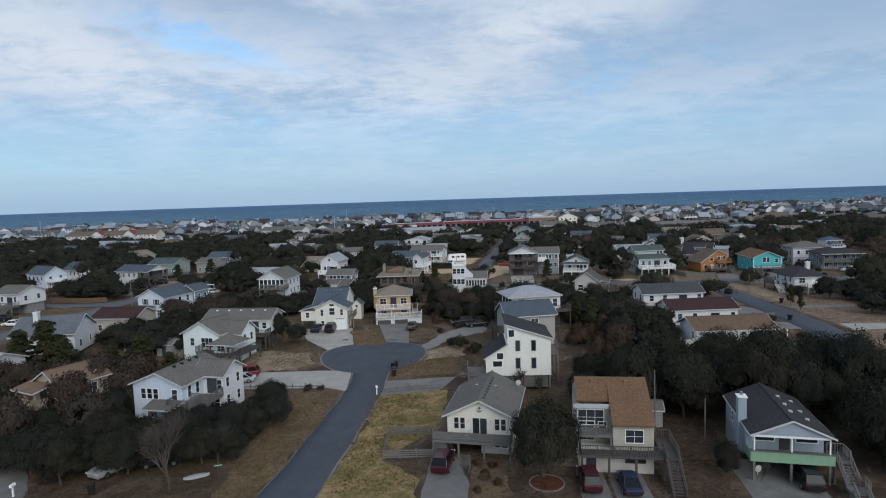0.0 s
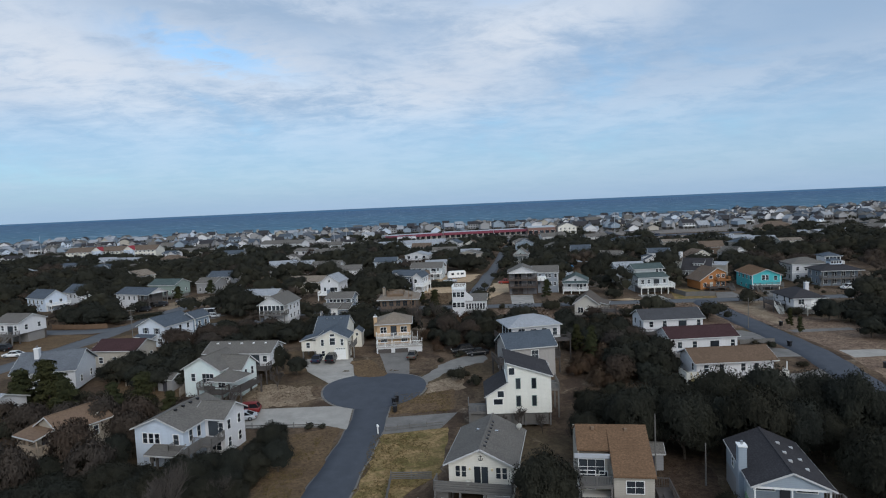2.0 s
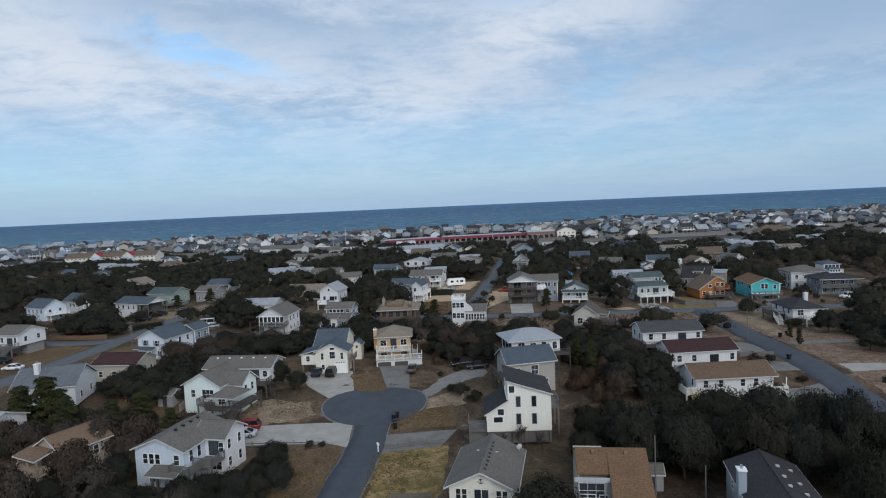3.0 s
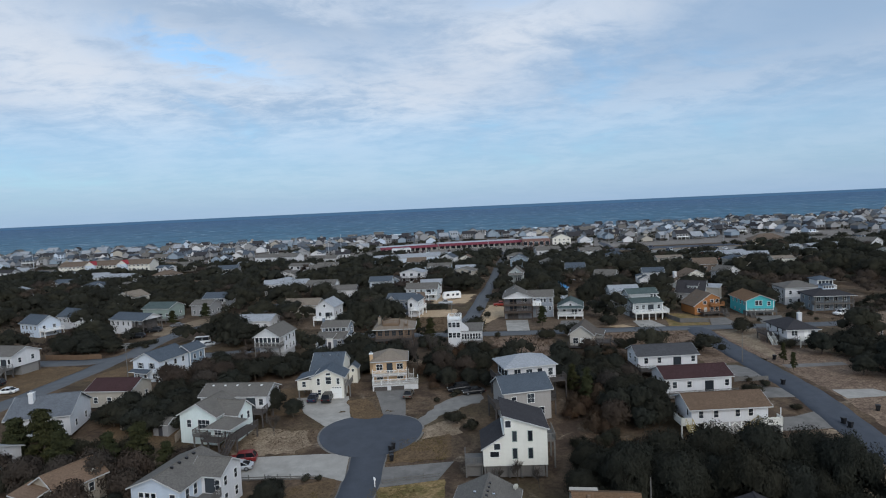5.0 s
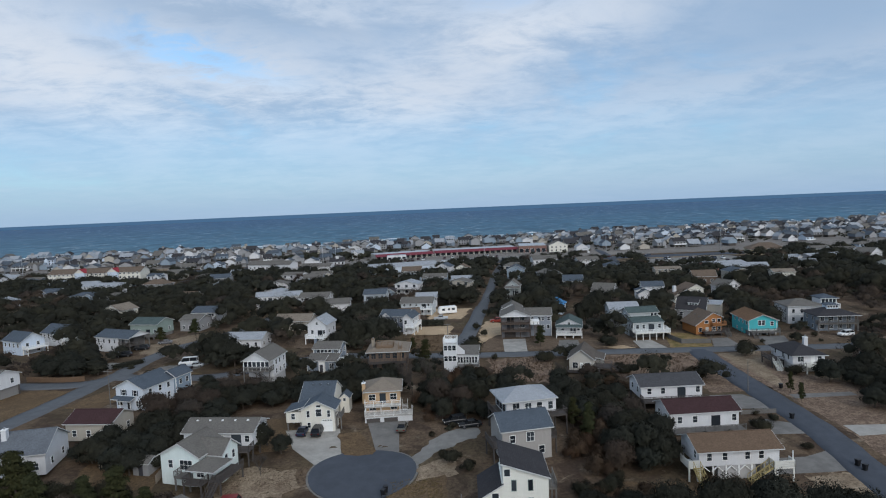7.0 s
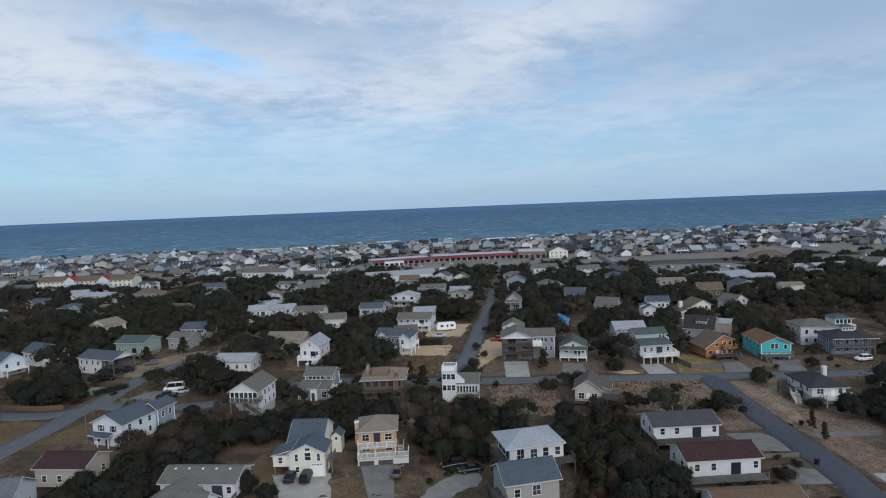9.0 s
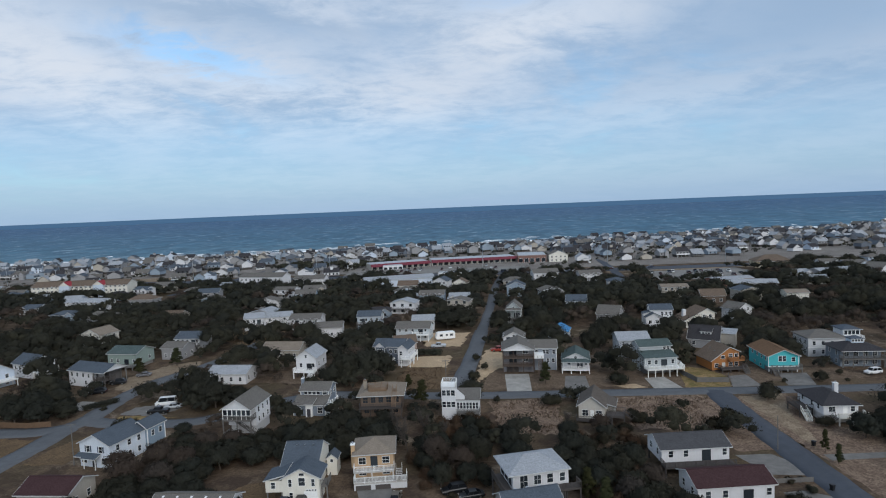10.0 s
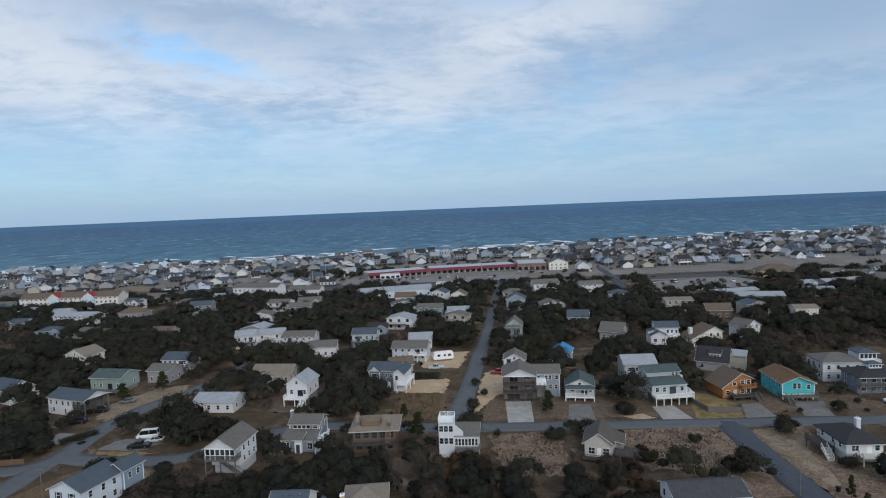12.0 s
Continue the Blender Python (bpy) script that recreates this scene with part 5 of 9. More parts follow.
def hip_house():
    h = House(14.9, 114.2, 12, "white hip-roofed house on tall dark wooden decks", W_WHITE, R_PALE)
    h.wall(-4.9, 4.9, 0, 7, 4.1, 6.8)
    h.hip(-5.4, 4.6, -0.2, 7.4, 6.8, 1.6)
    # set-back block, coloured dark for the shade under the decks
    h.wall(-3.5, 4.7, 1.5, 6.8, 0, 4.1, siding((0.20, 0.19, 0.18)), label="lower storey in a dark tone for shade")
    h.win("f", 0, -3.0, 4.3, 1.3, 2.0, True)
    h.win("f", 0, -0.6, 4.6, 1.2, 1.5, True)
    h.win("f", 0, 1.6, 4.6, 1.0, 1.5, True)
    h.win("f", 0, 3.8, 4.6, 0.9, 1.4, True)
    for v in (1.5, 3.5, 5.5):
        h.win("l", -4.9, v, 4.5, 1.4, 1.9, True, DARK_WOOD)
    h.deck(-4.9, 6.3, -2.0, -0.03, 4.0, "fr", DARK_WOOD)
    h.deck(-6.6, -5.0, -2.0, 6.8, 4.0, "fl", DARK_WOOD)
    h.deck(-6.6, -3.6, -2.0, 1.4, 1.9, "fl", DARK_WOOD)
    h.stilts(-4.9, 4.9, 0, 7, 4.1, 5, 3, DARK_WOOD)


def grey_box_house():
    h = House(12.7, 104.3, 12, "grey-taupe two-storey house with blue-grey shingle roof", siding((0.36, 0.34, 0.32)), R_BLUE)
    h.wall(-4.4, 4.4, 0, 7, 0, 5.7)
    h.gable(-4.4, 4.4, 0, 7, 5.7, 1.9, "x")
    h.win("f", 0, 0.6, 3.4, 1.3, 1.6)
    h.win("f", 0, 2.6, 1.1, 1.0, 1.3)
    h.win("f", 0, -2.6, 3.4, 0.9, 1.3)
    h.deck(-6.2, -4.45, -0.5, 4.5, 3.2, "fl", DARK_WOOD)
    h.deck(4.45, 5.8, 1.0, 5.5, 3.2, "fr", DARK_WOOD)
    h.vents([(-2 + 2 * k, 4.3, 7.4) for k in range(3)], CHROME)


def saltbox_house():
    h = House(8.5, 84.9, -1, "tall white saltbox house with dark mono-pitch roofs on stilts", siding((0.76, 0.75, 0.68)), R_DARK, z=0.4)
    bm = bmesh.new()
    # tall part and lean-to, each with a sloping top
    for (x0, x1, y1, za, zb) in ((-1.7, 4.6, 8.0, 9.5, 7.3), (-4.9, -1.7, 7.0, 4.4, 6.7)):
        v = [bm.verts.new(p) for p in ((x0, 0, 1.9), (x1, 0, 1.9), (x1, y1, 1.9), (x0, y1, 1.9), (x0, 0, za), (x1, 0, zb), (x1, y1, zb), (x0, y1, za))]
        for f in ((3, 2, 1, 0), (4, 5, 6, 7), (0, 1, 5, 4), (1, 2, 6, 5), (2, 3, 7, 6), (3, 0, 4, 7)):
            bm.faces.new([v[i] for i in f])
    part("wall", bm, h.wall_m, h.o)
    h.clear(-4.9, 4.6, 0, 8)
    h.shed(-1.7, 4.6, 0, 8.0, (9.5, 7.3, 7.3, 9.5), R_DARK)
    h.shed(-4.9, -1.95, 0, 7.0, (4.4, 6.55, 6.55, 4.4), R_DARK)
    # the shade below the raised floor is in this wall's colour
    h.wall(-4.5, 4.2, 0.4, 7.5, 0, 1.9, siding((0.16, 0.15, 0.14)), label="ground floor darkened for shade behind the stilts")
    h.stilts(-4.9, 4.6, 0, 7.5, 1.9, 6, 2)
    for u in (-0.2, 2.1):
        h.win("f", 0, u, 3.0, 0.6, 1.5, False, trim=W_GREEN)
        h.win("f", 0, u, 5.6, 0.6, 1.5, False, trim=W_GREEN)
    h.win("f", 0, -1.1, 7.7, 0.8, 1.0, False)
    h.win("f", 0, -3.2, 3.3, 1.3, 0.8, False)
    h.win("f", 0, -2.8, 4.4, 0.9, 0.9, False)
    h.deck(-7.6, -4.95, 0.6, 4.6, 2.0, "flr")
    h.deck(4.65, 6.2, 3.0, 7.5, 4.4, "fr")
    h.wall(-7.5, -5.2, 1.0, 4.0, 0, 1.6, GREY_WOOD, "storage", "grey wooden store under the deck")


def tan_roof_house():
    h = House(45.2, 96.5, 2, "white house with rusty tan roof over an arched ground floor", W_WHITE, shingles((0.135, 0.092, 0.064)))
    h.wall(-6.5, 6.3, 0, 6.6, 2.4, 5.0)
    h.gable(-6.5, 6.3, 0, 6.6, 5.0, 1.4, "x", o=0.55)
    h.wall(-3.4, 2.6, 0.2, 6.4, 0, 2.4, siding((0.42, 0.41, 0.40)), label="grey ground-floor wall")
    for u in (-4.9, -2.4, 1.2, 3.4):
        h.win("f", 0, u, 3.3, 0.75, 1.15)
    h.win("l", -6.5, 1.4, 3.3, 0.7, 1.2)
    h.stilts(-6.5, 6.3, 0, 6.6, 2.4, 7, 2, WHITE)
    for u in (-5.7, -3.6, -1.4, 0.8):
        bm = bmesh.new()
        beam(bm, (u - 0.9, 0.05, 1.5), (u, 0.05, 2.3), 0.14)
        beam(bm, (u + 0.9, 0.05, 1.5), (u, 0.05, 2.3), 0.14)
        part("brace", bm, WHITE, h.o)
    y = timber((0.42, 0.34, 0.16))
    h.deck(4.6, 7.8, -1.6, -0.03, 2.4, "flr", OFFWHITE, boards=True)
    h.stairs(4.6, -0.8, 2.4, 0.0, "l", 1.1, y)
    h.deck(-8.2, -6.6, 0.0, 3.0, 2.4, "fl", OFFWHITE, boards=True)
    h.stairs(-6.9, -0.0, 2.4, 0.0, "f", 1.1, y)
    h.post(7.6, -1.4, 3.4, 4.9, 0.12, WHITE)


anchor_house(), brown_roof_house(), green_deck_house(), pale_blue_house(), tan_porch_house(), mint_house(), long_stilt_house()
garage_house(), orange_house(), hip_house(), grey_box_house(), saltbox_house(), tan_roof_house()


# ---------------------------------------------------------------- the other houses
def row_windows(h, face, c, a, b, z, n, w=0.85, hh=1.2):
    for k in range(n):
        h.win(face, c, a + (b - a) * (k + 0.5) / n, z, w, hh)


TWO_WOODS = (GREY_WOOD, WHITE, GREY_WOOD)


def cottage(x, y, yaw, w, d, eave, rise, wall, roof, label, floor=0.0, along="x", kind="gable", deck="", rail=None, porch=False, z=0.0, n=3, under=None, chim=0, wing=None):
    """An ordinary house: walls, roof, rows of windows, and a deck where it has one."""
    h = House(x, y, yaw, label, wall, roof, z=z)
    w *= 0.9
    a, b = -w / 2, w / 2
    h.wall(a, b, 0, d, floor, eave)
    if kind == "gable":
        h.gable(a, b, 0, d, eave, rise, along)
    else:
        h.hip(a, b, 0, d, eave, rise)
    if floor > 1:
        h.stilts(a, b, 0, d, floor, max(3, round(w / 3)), 2, DARK_WOOD)
        # underfloor wall, its dark colour standing in for shade
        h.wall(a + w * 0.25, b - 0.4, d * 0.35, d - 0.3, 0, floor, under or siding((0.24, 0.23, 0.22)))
    storeys = [floor] + ([floor + 2.6] if eave - floor > 4.4 else [])
    for i, s in enumerate(storeys):
        if i == len(storeys) - 1 and deck:
            row_windows(h, "f", 0, a + 0.3, -0.4, s + 0.95, max(1, n // 2))
            h.door("f", 0, w * 0.16, s + 0.05, 1.7, 2.05, GLASS, "sliding_door")
            h.win("f", 0, b - 0.9, s + 0.95, 0.8, 1.2)
        else:
            row_windows(h, "f", 0, a + 0.3, b - 0.3, s + 0.95, n)
        row_windows(h, "l", a, 0.3, d - 0.3, s + 0.95, 2)
        row_windows(h, "r", b, 0.3, d - 0.3, s + 0.95, 2)
    if deck:
        s = storeys[-1]
        h.deck(a - 0.2, b + 0.2, -2.2, -0.03, max(s, 0.5), deck, rail or GREY_WOOD)
        if max(s, 0.5) > 1.5:
            h.stairs(b - 0.6, -2.2, s, 0, "f", 1.1, rail or GREY_WOOD)
        if porch:
            h.shed(a, b, -2.2, -0.05, (eave - 0.5, eave - 0.5, eave + 0.05, eave + 0.05))
            for k in range(4):
                h.post(a + 0.2 + (w - 0.4) * k / 3, -2.0, s, eave - 0.5, 0.13, WHITE)
    if not deck and eave - floor > 4.4:
        # a railed upper balcony over half the front
        m = TWO_WOODS[int(abs(x)) % 3]
        s = 1 if int(abs(y)) % 2 else -1
        h.deck(min(0.1 * s, b * s), max(0.1 * s, b * s), -1.9, -0.03, storeys[-1], "flr", m)
        h.door("f", 0, s * w * 0.25, storeys[-1] + 0.05, 1.5, 2.05, GLASS, "sliding_door")
    if along == "y" and kind == "gable" and rise > 1.7:
        h.win("f", 0, 0, eave - 0.1, 0.7, 0.9)
    if wing:
        x0, x1, y0, y1, e, r, al = wing
        h.wall(x0, x1, y0, y1, 0, e)
        h.gable(x0, x1, y0, y1, e, r, al)
        row_windows(h, "f", y0, x0 + 0.2, x1 - 0.2, max(0.9, e - 1.7), 2)
    if chim:
        h.chimney(chim, chim + 0.8, d * 0.3, d * 0.3 + 1, eave - 1, eave + rise + 1.0, W_WHITE)
    return h


def middle_houses():
    c = cottage
    c(46.9, 113.2, 3, 14.4, 7, 3.5, 1.4, W_WHITE, R_MAROON, "white single-storey house with a maroon shingle roof", 0.6, deck="f", n=4)
    c(45.6, 126.0, 2, 14.2, 7, 4.6, 1.5, W_WHITE, shingles((0.068, 0.068, 0.072)), "white house with grey roof and a dark side deck", 2.0, deck="fl", rail=DARK_WOOD, n=5)
    c(-71.6, 118.3, -5, 10.6, 7.2, 3.6, 1.5, W_BEIGE, R_MAROON, "beige single-storey house with a dark red roof", n=3, z=0.4)
    c(-75.5, 103.0, 12, 11.5, 9.5, 3.9, 2.6, W_WHITE, shingles((0.125, 0.135, 0.15)), "white house with grey roof and tall white chimney", z=1.0, n=4, chim=-2.6)
    c(-76.5, 86.0, -10, 8, 8, 5.0, 1.5, W_WHITE, R_PALE, "white house with pale grey metal roof and deck", 2.2, deck="fr")
    c(-116.5, 147.0, -12, 8.6, 8, 5.6, 1.6, W_WHITE, R_GREY, "white house with grey roof over stacked grey decks", 2.6, deck="fr", n=4)
    c(-44.2, 199.0, -9, 7.2, 9, 6.2, 2.2, W_WHITE, R_PALE, "white gabled two-storey house with balconies", 2.2, along="y", deck="flr", rail=WHITE)
    c(38.2, 193.5, -12, 8.6, 9.5, 3.9, 1.8, W_WHITE, R_GREEN, "white cottage with green-grey gable roof and porch", 1.2, along="y", deck="flr", rail=WHITE, porch=True)
    c(-13.5, 243.5, -9, 14.5, 8, 4.8, 1.9, siding((0.50, 0.54, 0.56)), R_GREY, "pale grey long house with grey roof", n=5)
    c(-15.0, 226.0, 10, 8.5, 7, 3.4, 1.9, siding((0.45, 0.35, 0.30)), R_BROWN, "low beige house with brown roof", n=3)
    c(23.0, 222.5, -8, 8, 8, 4.6, 1.9, W_WHITE, R_GREY, "white gabled house with grey roof", along="y", n=2)
    c(28.3, 268, -10, 7, 9, 6.6, 2.6, siding((0.38, 0.42, 0.42)), R_GREY, "tall grey-green gabled house with front porch", along="y", deck="flr", porch=True, n=3)
    c(-58.5, 221.5, -8, 15, 8, 3.6, 1.9, W_BEIGE, R_SAND, "beige ranch house with sandy tan roof", n=5)
    c(-84.8, 275, 12, 9, 9, 5.4, 1.7, W_WHITE, R_PALE, "white two-storey house with pale roof", n=3, wing=(3, 16, 4, 12, 4.6, 1.6, "x"))
    c(-67.4, 194.5, -7, 13.4, 8, 3.2, 1.5, W_WHITE, R_PALE, "white low house with pale grey metal roof", n=4)
    c(-98.5, 239, -6, 11, 9, 5.2, 1.8, W_WHITE, R_BLUE, "white two-storey house with blue-grey roof", n=5)
    c(-143.0, 252, -18, 11, 9, 5.4, 2.2, W_CREAM, R_SAND, "cream two-storey house with sandy roof", along="y", n=5)
    c(-112.0, 218.0, -12, 12.5, 9, 5.2, 1.7, W_GREEN, R_GREEN, "sage green house with grey-green roof and deck", 1.2, n=5, deck="fr")
    c(-99.5, 228, -10, 9, 8, 4.2, 1.5, W_GREY, R_GREY, "small grey cottage with a grey roof", n=3)
    c(60.0, 206.5, -3, 10.8, 9, 5.8, 1.8, siding((0.45, 0.48, 0.51)), R_PALE, "pale grey-white house with pale roof", n=4)
    c(40.2, 233.0, -20, 8, 8, 3.6, 1.8, W_PALE, R_BLUEBRIGHT, "pale house with a blue sheeted roof", along="y", n=2)
    c(-33.5, 268, -4, 11, 8, 5.6, 1.8, siding((0.45, 0.50, 0.55)), R_BLUE, "blue-grey two-storey house with blue-grey roof", n=4)
    c(-62.0, 272, -4, 15, 9, 4.6, 1.8, W_WHITE, R_GREY, "white house with wide grey roof", n=5)
    c(-48.0, 254, 4, 12, 8, 4.2, 1.7, W_WHITE, R_GREY, "white low house with grey roof", n=4)
    c(-10.0, 262, 0, 10, 8, 4.2, 1.6, W_WHITE, R_PALE, "white cottage behind trees", n=3)
    c(110, 150, 20, 9, 8, 4.2, 1.6, W_BROWN, R_BROWN, "brown timber house under trees", n=3)
    c(108, 118, 12, 10, 9, 4.4, 1.6, W_WHITE, R_SAND, "white house with sandy tan roof", n=3)


def chimney_house():
    h = House(87.0, 146.4, -3, "white house with dark hip roof, white chimney and stairs", W_WHITE, R_DARK)
    h.wall(-4.4, 3.0, 0, 10.6, 1.9, 4.1)
    h.wall(-4.0, 2.6, 0.4, 10.2, 0, 1.9, siding((0.52, 0.52, 0.51)), label="pale ground-floor wall")
    h.hip(-4.4, 3.0, 0, 10.6, 4.1, 1.9, o=0.6)
    h.win("f", 0, -2.6, 2.6, 1.4, 1.2)
    h.win("f", 0, 1.8, 2.6, 0.9, 1.2)
    h.door("f", 0, 0.2, 1.95, 0.95, 2.0, WHITE)
    for v in (2.0, 4.6, 8.4):
        h.win("l", -4.4, v, 2.7, 0.8, 1.1)
    h.deck(-2.2, 4.0, -2.0, -0.03, 1.9, "fr", OFFWHITE)
    h.stairs(-2.2, -1.2, 1.9, 0, "l", 1.2, GREY_WOOD)
    h.deck(-7.4, -4.45, 4.0, 9.6, 1.9, "flb", DARK_WOOD)
    h.stairs(-6.6, 4.0, 1.9, 0, "f", 1.2, OFFWHITE)
    h.chimney(1.6, 2.5, 6.4, 7.3, 4.2, 6.9, W_WHITE)


def slate_blue_wing_house():
    h = House(-74.0, 138.0, -17, "bluish-white two-storey gabled house with slate-blue roof", siding((0.62, 0.67, 0.73)), R_BLUE)
    dark = siding((0.24, 0.31, 0.38))
    h.wall(-4.0, 4.0, 0, 9.4, 0, 5.0)
    h.gable(-4.0, 4.0, 0, 9.4, 5.0, 1.9)
    h.wall(0.4, 4.6, 9.4, 14.6, 1.1, 5.2, dark, label="blue-grey rear wing")
    h.gable(0.4, 4.6, 9.4, 14.6, 5.2, 1.3, "y", wall=dark)
    h.stilts(0.5, 4.5, 9.6, 14.4, 1.1, 3, 3, DARK_WOOD)
    for x, y in ((4.6, 9.45), (4.6, 14.55)):
        h.corner(x, y, 1.1, 5.1)
    for u in (-1.7, 1.6):
        h.win("f", 0, u, 3.2, 0.9, 1.3)
        for k in (-0.68, 0.68):
            h.door("f", 0, u + k, 3.2, 0.34, 1.3, paint((0.05, 0.07, 0.10)), "shutter")
    for u in (-2.9, 2.4):
        h.win("f", 0, u, 0.8, 1.3, 1.2)
    h.door("f", 0, -0.3, 0.05, 1.0, 2.0, BLACK)
    h.shed(-1.9, 1.3, -1.4, -0.03, (2.3, 2.3, 2.95, 2.95))
    h.shed(-4.0, -2.0, -1.0, -0.03, (2.4, 2.4, 2.9, 2.9))
    for u in (-1.8, 1.2):
        h.post(u, -1.2, 0, 2.3, 0.14, WHITE)
    for v in (2.0, 5.0, 7.6):
        h.win("r", 4.0, v, 3.2, 0.8, 1.2)
        h.win("r", 4.0, v, 0.8, 0.8, 1.2)
    for v in (11.0, 13.2):
        h.win("r", 4.6, v, 3.0, 0.8, 1.2)
    h.win("f", 9.4, 1.4, 3.2, 0.7, 1.1)


def screened_porch_house():
    h = House(-48.8, 150.6, -8, "white gabled house with screened porch high on posts", W_WHITE, R_GREY)
    h.wall(-3.4, 3.4, 2.6, 10.2, 2.2, 7.0)
    h.wall(-3.2, 3.2, 3.4, 10.0, 0, 2.2, siding((0.50, 0.50, 0.50)))
    h.gable(-3.4, 3.4, 0, 10.2, 7.0, 2.1)
    h.wall(-3.4, 3.4, 0.02, 0.16, 6.7, 7.0, WHITE, "beam")
    h.deck(-3.5, 3.5, -0.05, 2.58, 4.35, "flr", GREY_WOOD, step=0.3)
    h.screens(-3.4, 3.4, 0.2, 5.4, 6.68, 6)
    for u in (-3.4, -2.27, -1.13, 0.0, 1.13, 2.27, 3.4):
        h.post(u, 0.12, 4.35, 6.9, 0.12, WHITE)
    for v in (4.2, 6.4, 8.8):
        h.win("r", 3.4, v, 5.0, 0.8, 1.2)
        h.win("r", 3.4, v, 2.8, 0.8, 1.1)
    h.stairs(-2.4, 2.2, 4.3, 0.0, "r", 1.0, GREY_WOOD)
    h.wall(-3.6, -3.4, 0.3, 3.0, 0, 1.2, GREY_WOOD, "lattice")


def two_tier_slate_house():
    h = House(-34.9, 164.0, -7, "slate-blue house with stepped grey roofs and white trim", siding((0.20, 0.235, 0.28)), R_GREY)
    h.wall(-4.6, 3.6, 0, 4.0, 0, 2.7)
    h.shed(-4.6, 3.6, 0, 4.0, (2.7, 2.7, 4.0, 4.0))
    h.wall(-4.0, 3.4, 4.0, 10.0, 0, 5.3)
    h.gable(-4.0, 3.4, 4.0, 10.0, 5.3, 1.3, "x")
    h.screens(-3.2, 1.2, 4.0, 4.2, 5.15, 4)
    h.win("f", 4.0, 2.4, 4.15, 1.1, 1.0)
    h.win("f", 0, -3.4, 0.7, 1.3, 1.5)
    h.win("f", 0, 2.3, 0.7, 1.2, 1.5)
    h.wall(-1.1, 0.5, -0.9, 1.2, 0, 3.2, WHITE, "entry_bay", "white entrance bay")
    h.door("f", -0.9, -0.3, 0.05, 0.9, 2.0)
    h.shed(-1.2, 0.6, -1.0, 2.0, (3.2, 3.2, 3.9, 3.9))
    for x, y, z in ((-4.6, 0, 2.7), (3.6, 0, 2.7), (-4.0, 4.0, 5.2), (3.4, 4.0, 5.2), (3.4, 9.95, 5.2)):
        h.corner(x, y, 0, z)
    h.win("r", 3.4, 6.0, 3.6, 0.9, 1.2)
    h.win("r", 3.4, 8.6, 3.6, 0.9, 1.2)
    h.deck(3.7, 5.2, 2.0, 6.0, 2.4, "fr", WHITE)
    h.stairs(4.5, 2.0, 2.4, 0, "f", 0.9, WHITE)
    h.chimney(-4.6, -4.0, 6.2, 7.2, 0, 7.6)


def brown_cottage():
    h = House(33.0, 153.2, -18, "cream cottage with grey-brown gable roof and side deck", siding((0.50, 0.47, 0.42)), shingles((0.105, 0.09, 0.078)))
    h.wall(-3.0, 3.0, 0, 8.5, 0.5, 3.7)
    h.gable(-3.0, 3.0, 0, 8.5, 3.7, 2.2, o=0.5)
    h.wall(-2.8, 2.8, 0.3, 8.2, 0, 0.5, DARK_WOOD, "base")
    h.wall(3.0, 5.2, 2.2, 8.0, 0.5, 3.1)
    h.shed(3.0, 5.2, 2.2, 8.0, (3.7, 3.0, 3.0, 3.7))
    h.win("f", 0, -1.5, 1.2, 1.3, 1.4)
    h.win("f", 0, 1.6, 1.2, 1.3, 1.4)
    h.door("f", 0, 0.1, 0.6, 0.85, 2.0, WHITE)
    h.win("l", -3.0, 3.0, 1.6, 0.9, 1.2)
    h.deck(-3.4, 3.4, -1.7, -0.03, 0.6, "flr", DARK_WOOD, posts=False)
    h.deck(3.4, 7.4, -1.6, 2.1, 2.0, "frb", DARK_WOOD)
    h.stairs(7.4, 1.2, 2.0, 0, "r", 1.0, DARK_WOOD)
    h.stairs(4.2, -1.6, 2.0, 0, "f", 1.0, DARK_WOOD)


def stacked_deck_house():
    h = House(21.0, 193.2, -6, "grey three-level house with white gable and brown decks", siding((0.22, 0.215, 0.225)), R_GREY)
    h.wall(-4.6, 4.6, 2.6, 10.5, 0, 7.5)
    h.gable(-4.6, 4.6, 0, 10.5, 7.5, 1.9, wall=W_WHITE)
    h.wall(-4.6, 4.6, 0.02, 0.14, 7.2, 7.5, WHITE, "beam")
    brown = timber((0.105, 0.08, 0.066))
    for z in (2.6, 5.0):
        h.deck(-4.7, 4.7, 0.0, 2.58, z, "flr", brown, posts=False, step=0.2)
        h.door("f", 2.6, -1.6, z + 0.05, 2.2, 2.0, GLASS, "sliding_door")
        h.win("f", 2.6, 2.2, z + 0.7, 1.6, 1.3)
    for u in (-4.5, -1.5, 1.5, 4.5):
        h.post(u, 0.15, 0, 7.3, 0.2, brown)
    h.garage("f", 2.6, -1.8, 0.02, 3.6, 2.1, DARK_WOOD)
    grey = siding((0.25, 0.275, 0.31))
    h.wall(4.6, 11.6, 4.2, 10.8, 0, 7.0, grey, label="blue-grey side wing")
    h.gable(3.6, 11.6, 4.2, 10.8, 7.0, 1.7, "x", wall=grey)
    for u in (5.6, 7.8, 8.9, 10.8):
        h.win("f", 4.2, u, 5.1, 0.8, 1.25)
    for u in (9.0, 10.6):
        h.win("f", 4.2, u, 2.4, 0.8, 1.25)
    h.wall(4.4, 7.6, 0.8, 4.1, 4.5, 5.7, WHITE, "balcony_box", "white boarded balcony")
    h.stilts(4.5, 7.5, 0.9, 4.0, 4.5, 2, 2, brown)
    h.stairs(6.4, 0.8, 4.5, 0, "f", 1.2, brown)
    h.corner(11.6, 4.2, 0, 6.9)


